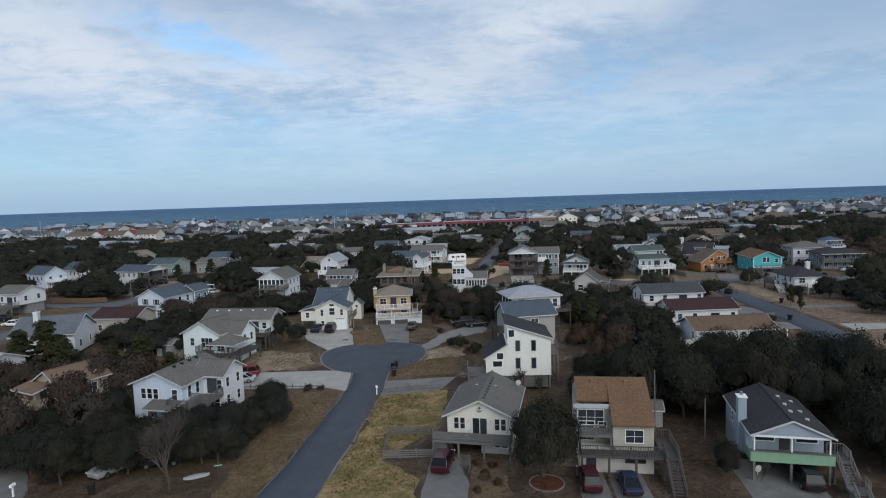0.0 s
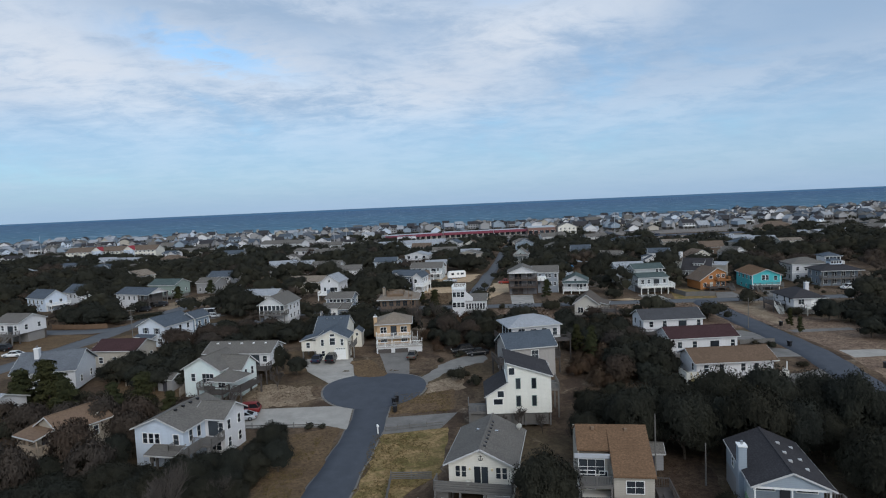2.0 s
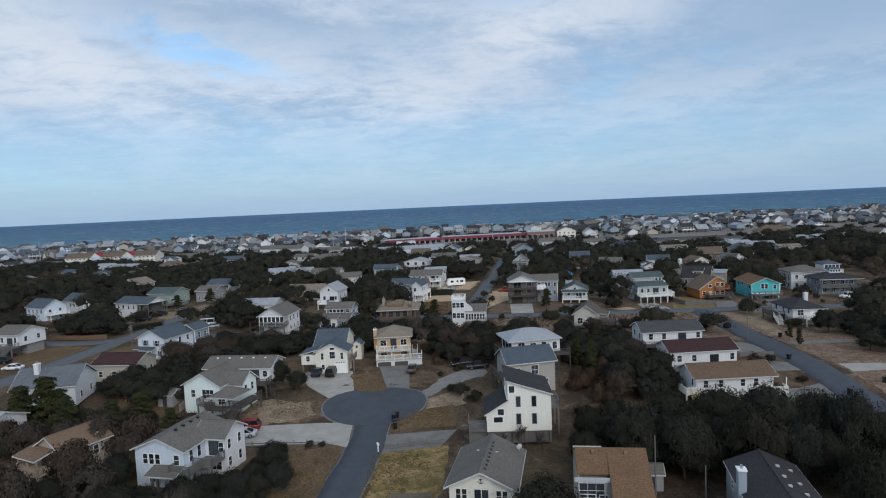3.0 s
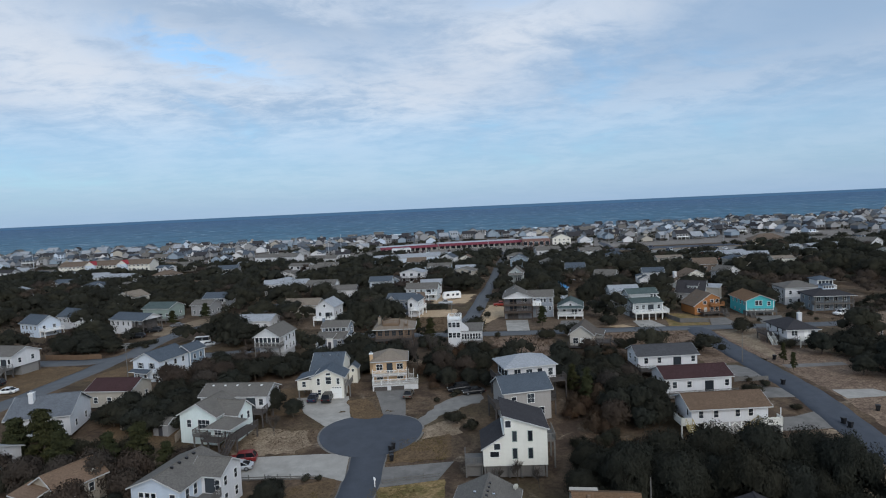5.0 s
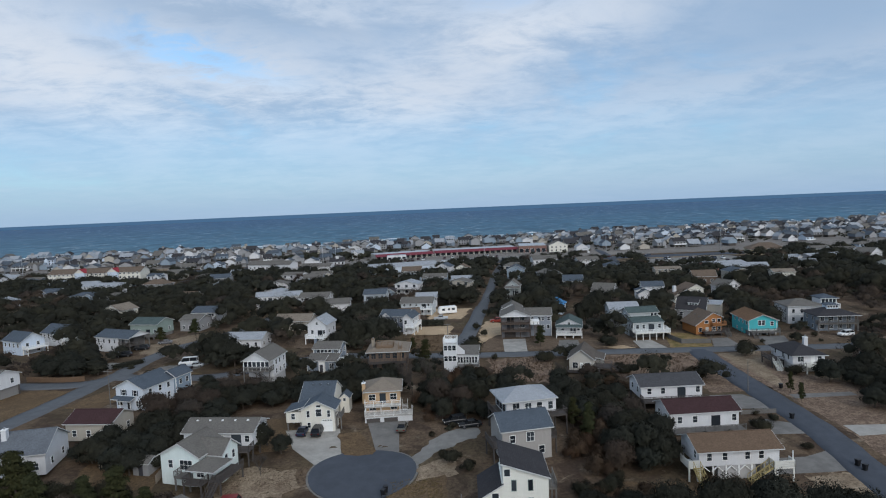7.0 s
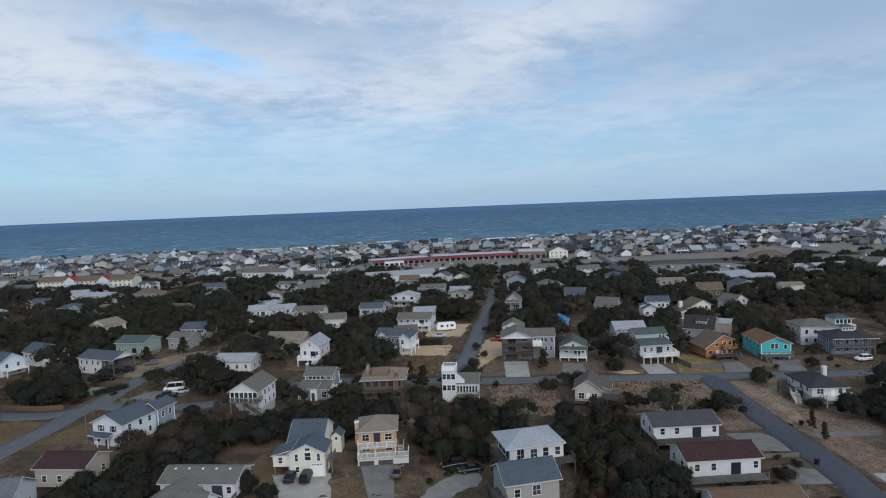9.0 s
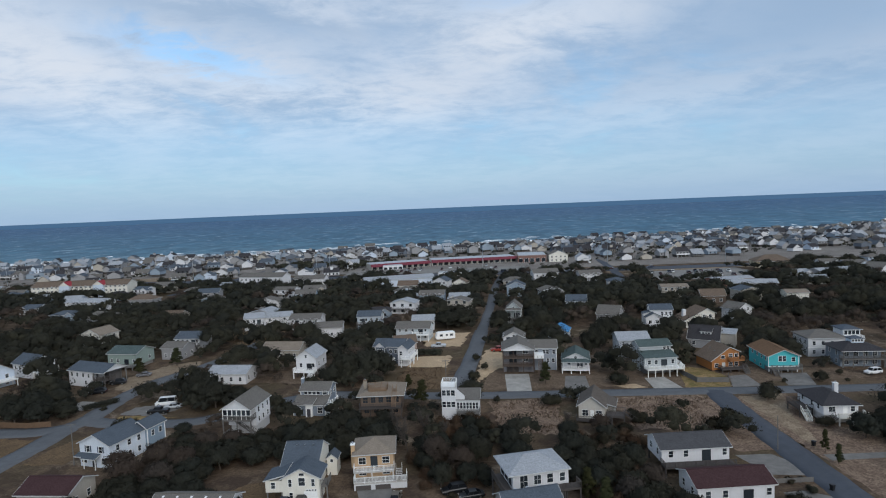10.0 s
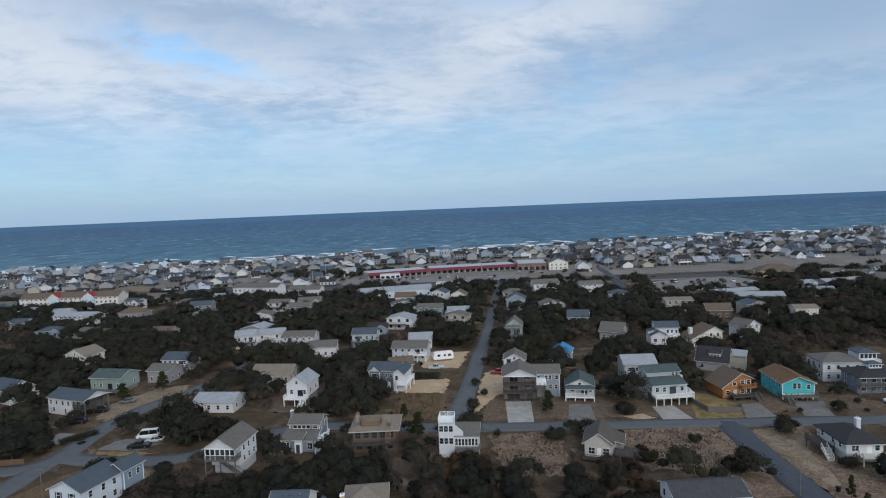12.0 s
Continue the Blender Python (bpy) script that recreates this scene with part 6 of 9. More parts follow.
def two_tier_green_house():
    h = House(61.8, 187.6, 4, "grey-green two-tier house with white railed deck on posts", siding((0.42, 0.45, 0.46)), R_GREEN)
    h.wall(-4.9, 4.6, 0, 4.6, 2.3, 4.9)
    h.shed(-4.9, 4.6, -0.2, 4.6, (4.9, 4.9, 6.0, 6.0))
    h.wall(-4.6, 4.9, 4.6, 10.4, 0, 7.3)
    h.gable(-4.6, 4.9, 4.6, 10.4, 7.3, 1.3, "x")
    # a near-black wall paints the shade of the open undercroft
    h.wall(-4.4, 4.2, 1.4, 4.5, 0, 2.3, siding((0.13, 0.125, 0.12)), label="dark wall standing for the shaded open ground floor")
    for u in (-3.6, -1.6, 3.4):
        h.win("f", 0, u, 3.1, 0.9, 1.2)
    h.door("f", 0, 0.8, 2.35, 1.8, 2.05, GLASS, "sliding_door")
    for u in (3.0, 4.1):
        h.win("f", 4.6, u, 6.1, 0.8, 1.0)
    h.deck(-5.2, 5.6, -2.8, -0.03, 2.3, "flr", OFFWHITE, rail_m=WHITE, nx=6)
    h.deck(4.7, 6.0, 0.0, 8.0, 2.3, "r", OFFWHITE, rail_m=WHITE)
    h.deck(4.95, 6.0, 5.0, 9.0, 4.8, "fr", WHITE)
    for v in (1.4, 3.0):
        h.win("l", -4.9, v, 3.1, 0.8, 1.1)
    for v in (6.2, 8.6):
        h.win("l", -4.6, v, 5.4, 0.8, 1.1)
    h.corner(-4.9, 0, 2.3, 4.8), h.corner(4.6, 0, 2.3, 4.8)


def orange_saltbox_house():
    h = House(81.6, 188.6, 6, "orange timber two-storey house with steep brown roof", W_ORANGE, R_BROWN, WHITE)
    h.prism([(-5.0, 0.4), (3.4, 0.4), (3.4, 5.6), (0.4, 7.0), (-5.0, 3.4)], 0, 8.6)
    h.slopes([(-5.6, 3.0), (0.4, 7.0), (3.9, 5.35)], 0, 8.6)
    h.wall(-4.8, 3.2, 0.2, 8.4, 0, 0.4, DARK_WOOD, "base")
    for u in (0.8, 2.5):
        h.win("f", 0, u, 3.9, 1.1, 1.1)
        h.win("f", 0, u, 1.3, 1.1, 1.2)
    h.win("f", 0, -1.6, 3.7, 1.1, 0.9, False)
    h.door("f", 0, -1.4, 0.45, 1.0, 2.1, paint((0.45, 0.45, 0.43)))
    h.win("f", 0, -3.6, 1.2, 1.0, 1.2)
    h.deck(-3.2, 4.4, -2.4, -0.03, 1.2, "flr", DARK_WOOD)
    h.deck(-0.2, 4.2, -1.4, -0.03, 3.3, "flr", timber((0.30, 0.14, 0.06)), posts=False)
    h.stairs(3.6, -2.4, 1.2, 0, "f", 1.2, GREY_WOOD)
    h.vents([(-2.4, 3.0, 5.4), (-2.0, 6.0, 5.6)], GREY_WOOD)


def turquoise_house():
    h = House(95.9, 185.4, -5, "bright turquoise house with tan gable roof and white trim", W_TURQ, R_TAN)
    h.wall(-4.1, 4.1, 0, 13.2, 1.5, 4.7)
    h.wall(-4.1, 4.1, 3.0, 13.2, 0, 1.5)
    # dark colour here stands for the shade of the recess
    h.wall(-3.9, 3.9, 1.0, 2.9, 0, 1.5, siding((0.16, 0.17, 0.18)), label="recessed ground floor with shade in its colour")
    h.gable(-4.1, 4.1, 0, 13.2, 4.7, 1.7, o=0.5)
    h.wall(-4.2, 4.2, -0.1, -0.01, 1.4, 1.75, WHITE, "trim_band")
    h.win("f", 0, -0.9, 3.1, 0.9, 1.5)
    h.win("f", 0, 0.2, 3.1, 0.9, 1.5)
    h.win("f", 0, 2.7, 3.0, 0.9, 1.2)
    for v in (1.6, 4.4, 7.4, 10.6):
        h.win("l", -4.1, v, 3.1, 0.8, 1.2)
    for v in (5.0, 9.0):
        h.win("l", -4.1, v, 0.6, 0.7, 0.7)
    h.stilts(-4.1, 4.1, 0, 3, 1.5, 4, 1, WHITE)
    h.wall(4.1, 5.0, 1.2, 6.0, 1.5, 4.2)
    h.shed(4.1, 5.0, 1.2, 6.0, (4.7, 4.3, 4.3, 4.7), R_GREY)
    h.deck(-4.3, 4.3, -2.0, -0.12, 1.5, "fr", GREY_WOOD, rail_m=GREY_WOOD)
    h.stairs(-3.4, -2.0, 1.5, 0, "f", 1.2, GREY_WOOD)
    h.corner(-4.1, 0, 1.5, 4.6), h.corner(4.1, 0, 1.5, 4.6)


def slate_bay_house():
    h = House(-18.6, 210.0, -13, "dark slate house with white gabled bay and white balconies", siding((0.13, 0.15, 0.185)), R_BLUE)
    h.wall(-6.4, 2.6, 1.2, 8.8, 0, 5.7)
    h.gable(-6.4, 3.6, 1.2, 8.8, 5.7, 1.7, "x")
    h.wall(-5.6, -2.4, 0, 3.0, 0, 5.6)
    h.gable(-5.6, -2.4, 0, 4.2, 5.6, 1.5, wall=W_WHITE)
    h.win("f", 0, -4.0, 3.4, 2.0, 1.5)
    h.win("f", 0, -4.0, 0.8, 1.4, 1.2)
    h.win("f", 1.2, -0.6, 3.5, 0.8, 1.2)
    h.win("f", 1.2, 1.0, 3.5, 0.8, 1.2)
    h.door("f", 1.2, 0.2, 0.05, 1.0, 2.0, WHITE)
    h.wall(2.6, 5.8, -1.6, 7.4, 0, 5.6, W_WHITE, label="white side wing")
    h.gable(2.6, 5.8, -1.6, 7.4, 5.6, 1.3, "y", wall=W_WHITE)
    for z in (0.8, 3.5):
        h.win("f", -1.6, 3.7, z, 0.9, 1.3)
        for v in (0.4, 2.6, 5.0):
            h.win("r", 5.8, v, z, 0.8, 1.2)
    h.deck(4.0, 7.2, -3.2, 1.4, 2.6, "flr", WHITE)
    h.deck(5.85, 7.2, 1.4, 6.0, 2.6, "rb", WHITE)
    h.corner(-6.4, 1.2, 0, 5.6), h.corner(-5.6, 0, 0, 5.5), h.corner(-2.4, 0, 0, 5.5)


def carport_house():
    h = House(-111.6, 197.4, -22, "white house with grey roof reaching over an open carport", W_WHITE, R_BLUE)
    h.wall(-8.0, 2.2, 0, 8.2, 0, 4.9)
    h.gable(-8.0, 7.4, 0, 8.2, 4.9, 1.7, "x")
    h.stilts(2.4, 7.4, 0.1, 8.1, 4.9, 3, 2, GREY_WOOD)
    # carport shade, painted as a dark block at the back
    h.wall(2.2, 4.6, 4.0, 8.0, 0, 4.6, siding((0.13, 0.12, 0.115)), label="dark wall standing for shade in the carport")
    h.deck(2.3, 7.3, 0.2, 3.9, 2.4, "fr", DARK_WOOD)
    for u in (-6.6, -4.2, -1.6, 0.8):
        h.win("f", 0, u, 3.0, 0.8, 1.2)
    for u in (-5.6, -0.6):
        h.win("f", 0, u, 0.8, 0.8, 1.2)
    h.door("r", 2.2, 2.0, 2.45, 0.95, 2.0)


def mono_pitch_house():
    h = House(98.4, 247.5, 4, "cream house with lopsided brown roof and tall gable", W_CREAM, R_BROWN)
    h.prism([(-5.6, 0), (6.4, 0), (6.4, 5.4), (3.2, 7.2), (-5.6, 3.0)], 0, 9)
    h.slopes([(-6.2, 2.75), (3.2, 7.2), (6.9, 5.15)], 0, 9)
    for u in (2.0, 4.6):
        h.win("f", 0, u, 3.6, 0.9, 1.2)
        h.win("f", 0, u, 0.9, 0.9, 1.2)
    h.win("f", 0, -2.0, 1.0, 1.4, 1.2)
    h.door("f", 0, -0.2, 0.05, 0.95, 2.0)
    h.wall(-4.4, -3.2, 4.0, 5.4, 3.0, 6.4, W_WHITE, "dormer")


def steep_slate_house():
    h = House(86.5, 215.0, -32, "dark-roofed steep house with white gable and dormer", W_GREY, R_DARK)
    h.wall(-5.4, 4.2, 0, 8.4, 0, 3.2)
    h.gable(-5.4, 4.2, 0, 8.4, 3.2, 3.8, "x", wall=W_WHITE)
    h.wall(-1.6, 1.8, 1.4, 4.0, 3.6, 5.4, WHITE, "dormer", "white shed dormer")
    h.shed(-1.6, 1.8, 1.2, 4.2, (5.4, 5.4, 6.7, 6.7))
    for u in (-0.8, 0.1, 1.0):
        h.win("f", 1.4, u, 4.2, 0.6, 0.9)
    for v in (2.4, 5.8):
        h.win("r", 4.2, v, 1.0, 0.9, 1.2)
    h.win("r", 4.2, 4.2, 4.0, 0.9, 1.2)
    for u in (-3.6, 2.6):
        h.win("f", 0, u, 1.0, 1.0, 1.2)
    h.wall(4.3, 8.6, 4.4, 10.0, 0, 4.6, W_BEIGE, label="beige rear wing")
    h.shed(4.3, 8.6, 4.4, 10.0, (4.6, 4.6, 5.2, 5.2), R_PALE)


def white_hip_house():
    h = House(118.4, 199.6, -5, "white two-storey house with grey hip roof and roof lantern", W_WHITE, R_GREY)
    h.wall(-6.4, 5.0, 0, 9.6, 0, 5.8)
    h.hip(-6.4, 5.0, 0, 9.6, 5.8, 1.8)
    for z in (0.9, 3.6):
        row_windows(h, "f", 0, -6.0, 4.6, z, 4)
        row_windows(h, "l", -6.4, 0.3, 9.2, z, 3)
    h.wall(-6.5, 5.1, -0.1, -0.01, 2.8, 3.05, WHITE, "trim_band")
    h.wall(4.6, 9.6, 1.4, 7.0, 0, 8.0, W_WHITE, label="white tower wing")
    h.hip(4.6, 9.6, 1.4, 7.0, 8.0, 1.1, R_BLUE)
    h.screens(4.8, 9.4, 1.4, 6.4, 7.7, 4)
    h.deck(4.6, 9.6, -0.8, 1.35, 5.4, "flr", WHITE)


def slate_hip_house():
    h = House(119.6, 186.2, -5, "slate-grey hip-roofed house with lantern and porches", siding((0.20, 0.235, 0.275)), R_DARK)
    h.wall(-5.6, 5.6, 1.8, 9.6, 0, 5.0)
    h.hip(-6.0, 6.0, 0, 9.8, 5.0, 1.9)
    h.wall(-1.6, 1.8, 3.6, 6.4, 6.4, 7.7, W_PALE, "lantern", "glazed roof lantern")
    h.hip(-1.6, 1.8, 3.6, 6.4, 7.7, 0.7, R_BLUE, o=0.3)
    h.screens(-1.5, 1.7, 3.6, 6.9, 7.5, 4)
    h.deck(-5.9, 5.9, 0.05, 1.75, 2.5, "flr", GREY_WOOD)
    for u in (-5.6, -2.8, 0, 2.8, 5.6):
        h.post(u, 0.2, 0, 5.0, 0.18, GREY_WOOD)
    for z in (0.7, 3.1):
        row_windows(h, "f", 1.8, -5.2, 5.2, z, 4, 1.2, 1.3)
        row_windows(h, "l", -5.6, 2.0, 9.2, z, 2)


def white_step_house():
    h = House(86.0, 253, -8, "white two-storey house with stepped blue-grey roofs", W_WHITE, R_BLUE)
    h.wall(-4.0, 4.6, 2.6, 9.4, 0, 6.0)
    h.gable(-4.0, 4.6, 2.6, 9.4, 6.0, 1.7, "x")
    h.wall(-6.4, -0.4, -1.4, 3.0, 0, 3.6)
    h.gable(-6.4, -0.4, -1.4, 4.0, 3.6, 1.5, "y")
    h.wall(-6.8, -4.0, 2.0, 6.0, 0, 4.6)
    h.shed(-6.8, -4.0, 2.0, 6.0, (4.4, 5.3, 5.3, 4.4))
    for u in (0.6, 2.2, 3.8):
        h.win("f", 2.6, u, 3.8, 0.8, 1.2)
        h.win("f", 2.6, u, 0.9, 0.8, 1.2)
    for u in (-4.9, -2.0):
        h.win("f", -1.4, u, 1.2, 1.2, 1.2)
    h.deck(-0.3, 4.6, 0.6, 2.55, 2.8, "fr", WHITE)


def blue_roof_pair():
    for x, y, yaw, wall in ((-146.5, 199.5, -26, W_PALE), (-141.0, 211.0, -26, W_WHITE)):
        h = House(x, y, yaw, "bluish-white house with blue-grey gable roof and deck", wall, R_BLUE)
        h.wall(-6.0, 4.6, 0, 7.6, 0, 4.6)
        h.gable(-6.0, 4.6, 0, 7.6, 4.6, 2.4, "x")
        for v in (2.0, 5.4):
            h.win("r", 4.6, v, 2.6, 0.9, 1.2)
            h.win("r", 4.6, v, 0.6, 0.9, 1.1)
        row_windows(h, "f", 0, -5.6, 4.2, 2.6, 4)
        h.deck(4.7, 7.6, 0.4, 7.0, 2.2, "fr", WHITE)


chimney_house(), slate_blue_wing_house(), screened_porch_house(), two_tier_slate_house(), brown_cottage(), stacked_deck_house(), two_tier_green_house()
orange_saltbox_house(), turquoise_house(), slate_bay_house(), carport_house(), mono_pitch_house(), steep_slate_house()
white_hip_house(), slate_hip_house(), white_step_house(), blue_roof_pair()


def wood_house():
    h = House(-17.0, 162.0, 0, "brown timber house with rooftop deck and tan hip roof", W_BROWN, R_SAND, BROWN_WOOD)
    h.wall(-5.0, 5.0, 0, 9, 0, 5.3)
    h.hip(-5.0, 5.0, 0, 9, 5.3, 2.0, o=0.9)
    row_windows(h, "f", 0, -4.8, 4.8, 3.4, 5, 1.2, 1.4)
    row_windows(h, "f", 0, -4.8, 4.8, 0.8, 4, 1.2, 1.3)
    h.deck(-5.2, 5.2, -1.8, -0.03, 2.6, "flr", DARK_WOOD)
    h.deck(-3.2, 1.6, 0.6, 3.2, 6.6, "flrb", BROWN_WOOD, posts=False)
    h.wall(-3.0, 1.4, 0.8, 3.0, 5.6, 6.4, BROWN_WOOD, "roof_deck_base")
    h.stairs(3.4, 1.4, 6.6, 3.4, "f", 1.0, BROWN_WOOD)
    h.chimney(-4.6, -3.8, 3.2, 4.2, 5, 8, W_TAN)


def tower_house():
    h = House(-0.2, 157.4, -6, "white tower house with roof terrace and glazed wing", W_WHITE, R_GREY)
    h.wall(-1.7, 1.7, 0, 4.4, 0, 8.0)
    h.deck(-1.7, 1.7, 0, 4.4, 8.05, "flrb", WHITE, posts=False, rail_m=WHITE)
    h.wall(1.7, 7.2, 0.6, 6, 0, 4.6)
    h.shed(1.7, 7.2, 0.6, 6, (4.6, 4.6, 5.8, 5.8))
    h.prism([(1.7, 4.65), (3.8, 4.65), (3.8, 5.7), (1.7, 7.6)], 0.63, 0.85, W_WHITE, "parapet", "white sloping parapet wall")
    for k in range(3):
        h.win("f", 0, -1.1 + 1.1 * k, 6.0, 0.9, 1.3)
        h.win("f", 0, -1.1 + 1.1 * k, 3.2, 0.9, 1.3)
    for k in range(7):
        h.win("f", 0.6, 2.2 + 0.75 * k, 2.6, 0.55, 1.5)
    row_windows(h, "f", 0.6, 2.2, 7.8, 0.6, 3)
    h.deck(2.0, 7.4, -1.6, 0.5, 2.2, "fr", GREY_WOOD)


middle_houses(), wood_house(), tower_house()


# ---------------------------------------------------------------- trees
RND = random.Random(7)
NPR = np.random.default_rng(11)


def icosphere(k):
    bm = bmesh.new()
    bmesh.ops.create_icosphere(bm, subdivisions=k, radius=1)
    v = np.array([p.co[:] for p in bm.verts])
    f = np.array([[p.index for p in q.verts] for q in bm.faces])
    bm.free()
    return v, f


ICO1 = icosphere(1)


def leaf_cloud(blobs, leaves, size, core=0.84, fine=ICO1):
    """Verts, faces and normals: a knobbly core for each clump, and small leaf sprays all round it that turn with the dome."""
    vs, fs, ns, n = [], [], [], 0
    hub = np.array([b[2] if len(b) > 2 else (0.0, 0.0, 0.35) for b in blobs])
    for (c, r, *_), mid in zip(blobs, hub):
        v, f = fine
        lump = 1 + NPR.uniform(-0.22, 0.18, (len(v), 1))
        p = v * lump * (np.array(r) * core) + c
        vs.append(p), fs.append(f + n), ns.append(0.5 * v + 1.4 * unit(p - mid))
        n += len(v)
    area = np.array([b[1][0] * b[1][1] + b[1][0] * b[1][2] for b in blobs])
    counts = np.maximum(6, (leaves * area / area.sum())).astype(int)
    for (c, r, *_), mid, k in zip(blobs, hub, counts):
        d = NPR.normal(size=(k, 3))
        d[:, 2] = np.abs(d[:, 2]) - 0.6 * NPR.random(k)
        d = unit(d)
        p = d * np.array(r) * NPR.uniform(0.62, 1.3, (k, 1)) + c
        up = unit(0.55 * d + 1.3 * unit(p - mid) + NPR.normal(size=(k, 3)) * 0.42)
        a = NPR.normal(size=(k, 3))
        a = unit(a - up * (a * up).sum(1, keepdims=True) * 0.85)
        b = unit(np.cross(up, a))
        s = size * NPR.uniform(0.6, 1.5, (k, 1))
        q = np.stack([p - a * s * 1.1 - b * s * 0.35, p + a * s * 1.2 - b * s * 0.2, p + b * s * 0.6], 1).reshape(-1, 3)
        vs.append(q), ns.append(np.repeat(up, 3, 0))
        fs.append(n + np.arange(k)[:, None] * 3 + [0, 1, 2])
        n += 3 * k
    return np.concatenate(vs), np.concatenate(fs), unit(np.concatenate(ns))


def unit(v):
    return v / np.maximum(np.linalg.norm(v, axis=1, keepdims=True), 1e-6)


def leaf_mesh(name, blobs, leaves, size, material, core=0.84, fine=ICO1):
    v, f, nrm = leaf_cloud(blobs, leaves, size, core, fine)
    me = bpy.data.meshes.new(name)
    me.from_pydata(v.tolist(), [], f.tolist())
    me.polygons.foreach_set("use_smooth", [True] * len(me.polygons))
    me.normals_split_custom_set_from_vertices(nrm.tolist())
    me.materials.append(material)
    return me


def crown_blobs(kind, rnd):
    out = []
    if kind == "oak":
        # a broad uneven dome of many clumps, with a hollow underside
        for k in range(30):
            a, q = k * 2.4 + rnd.uniform(-0.4, 0.4), math.sqrt((k + 0.5) / 30) * rnd.uniform(0.85, 1.08)
            r = rnd.uniform(0.19, 0.31)
            z = 0.52 + 0.52 * math.sqrt(max(0.0, 1 - min(q, 1.0) ** 2)) + rnd.uniform(-0.10, 0.10)
            out.append(((q * 0.82 * math.cos(a), q * 0.82 * math.sin(a), z), (r, r, r * 0.80)))
        for k in range(6):
            a = k * 1.05 + rnd.random()
            q = rnd.uniform(0.3, 0.65)
            out.append(((q * math.cos(a), q * math.sin(a), rnd.uniform(0.40, 0.62)), (0.34, 0.34, 0.26)))
    elif kind == "pine":
        # flat ragged shelves of needles up the stem
        for k in range(26):
            z = 0.40 + 1.35 * k / 26
            q = (1.95 - z) * 0.55 * rnd.uniform(0.25, 1.0)
            a = k * 2.4 + rnd.uniform(-0.5, 0.5)
            r = rnd.uniform(0.17, 0.29)
            out.append(((q * math.cos(a), q * math.sin(a), z), (r, r, r * 0.36)))
    elif kind == "shrub":
        for k in range(11):
            a, q = rnd.uniform(0, 6.28), rnd.random() * 0.7
            r = rnd.uniform(0.24, 0.42)
            out.append(((q * math.cos(a), q * math.sin(a), 0.28 + rnd.uniform(0, 0.4) * (1.1 - q)), (r, r, r * 0.8)))
    return out


def trunk_mesh(kind, rnd, material):
    bm = bmesh.new()
    top = {"oak": 0.85, "pine": 1.5, "shrub": 0.4}[kind]
    bend = rnd.uniform(-0.08, 0.08)
    tube(bm, [(0, 0, -0.1), (bend, 0.02, top * 0.4), (bend * 0.5, bend, top)], [0.06, 0.045, 0.015], 7)
    for k in range(6 if kind != "shrub" else 3):
        a = rnd.uniform(0, 6.28)
        z = top * rnd.uniform(0.25, 0.7)
        e = 0.5 if kind == "oak" else 0.3
        tube(bm, [(bend, 0, z), (e * 0.5 * math.cos(a), e * 0.5 * math.sin(a), z + 0.16), (e * math.cos(a), e * math.sin(a), z + 0.25)], [0.03, 0.02, 0.008], 5)
    bmesh.ops.recalc_face_normals(bm, faces=bm.faces)
    me = bpy.data.meshes.new("trunk")
    bm.to_mesh(me), bm.free()
    me.materials.append(material)
    return me


def bare_meshes(rnd):
    """A leafless tree: trunk and limbs, and a crown of fine twigs, forking four times."""
    bm, tw = bmesh.new(), bmesh.new()

    def grow(p, d, ln, r, level):
        bend = Vector((rnd.uniform(-1, 1), rnd.uniform(-1, 1), rnd.uniform(-0.2, 0.6))) * 0.25
        mid = p + d * ln * 0.5 + bend * ln * 0.3
        end = p + (d + bend).normalized() * ln
        tube(bm if level < 2 else tw, [p, mid, end], [r, r * 0.8, r * 0.6], 6 if level < 2 else 3)
        if level == 5 or (level == 4 and rnd.random() < 0.45):
            return
        for k in range(4 if level else 6):
            a = rnd.uniform(0, 6.28)
            spread = rnd.uniform(0.35, 0.95)
            side = Vector((math.cos(a), math.sin(a), rnd.uniform(-0.1, 0.35)))
            grow(mid.lerp(end, rnd.uniform(0.1, 1.0)), ((d + bend) + side * spread).normalized(), ln * rnd.uniform(0.55, 0.85), r * 0.60, level + 1)

    grow(Vector((0, 0, -0.1)), Vector((rnd.uniform(-0.1, 0.1), 0, 1)).normalized(), 0.50, 0.026, 0)
    out = []
    for b, name in ((bm, "trunk"), (tw, "crown")):
        bmesh.ops.recalc_face_normals(b, faces=b.faces)
        me = bpy.data.meshes.new(name)
        b.to_mesh(me), b.free()
        me.materials.append(TWIG)
        out.append(me)
    return out


TREES = {}


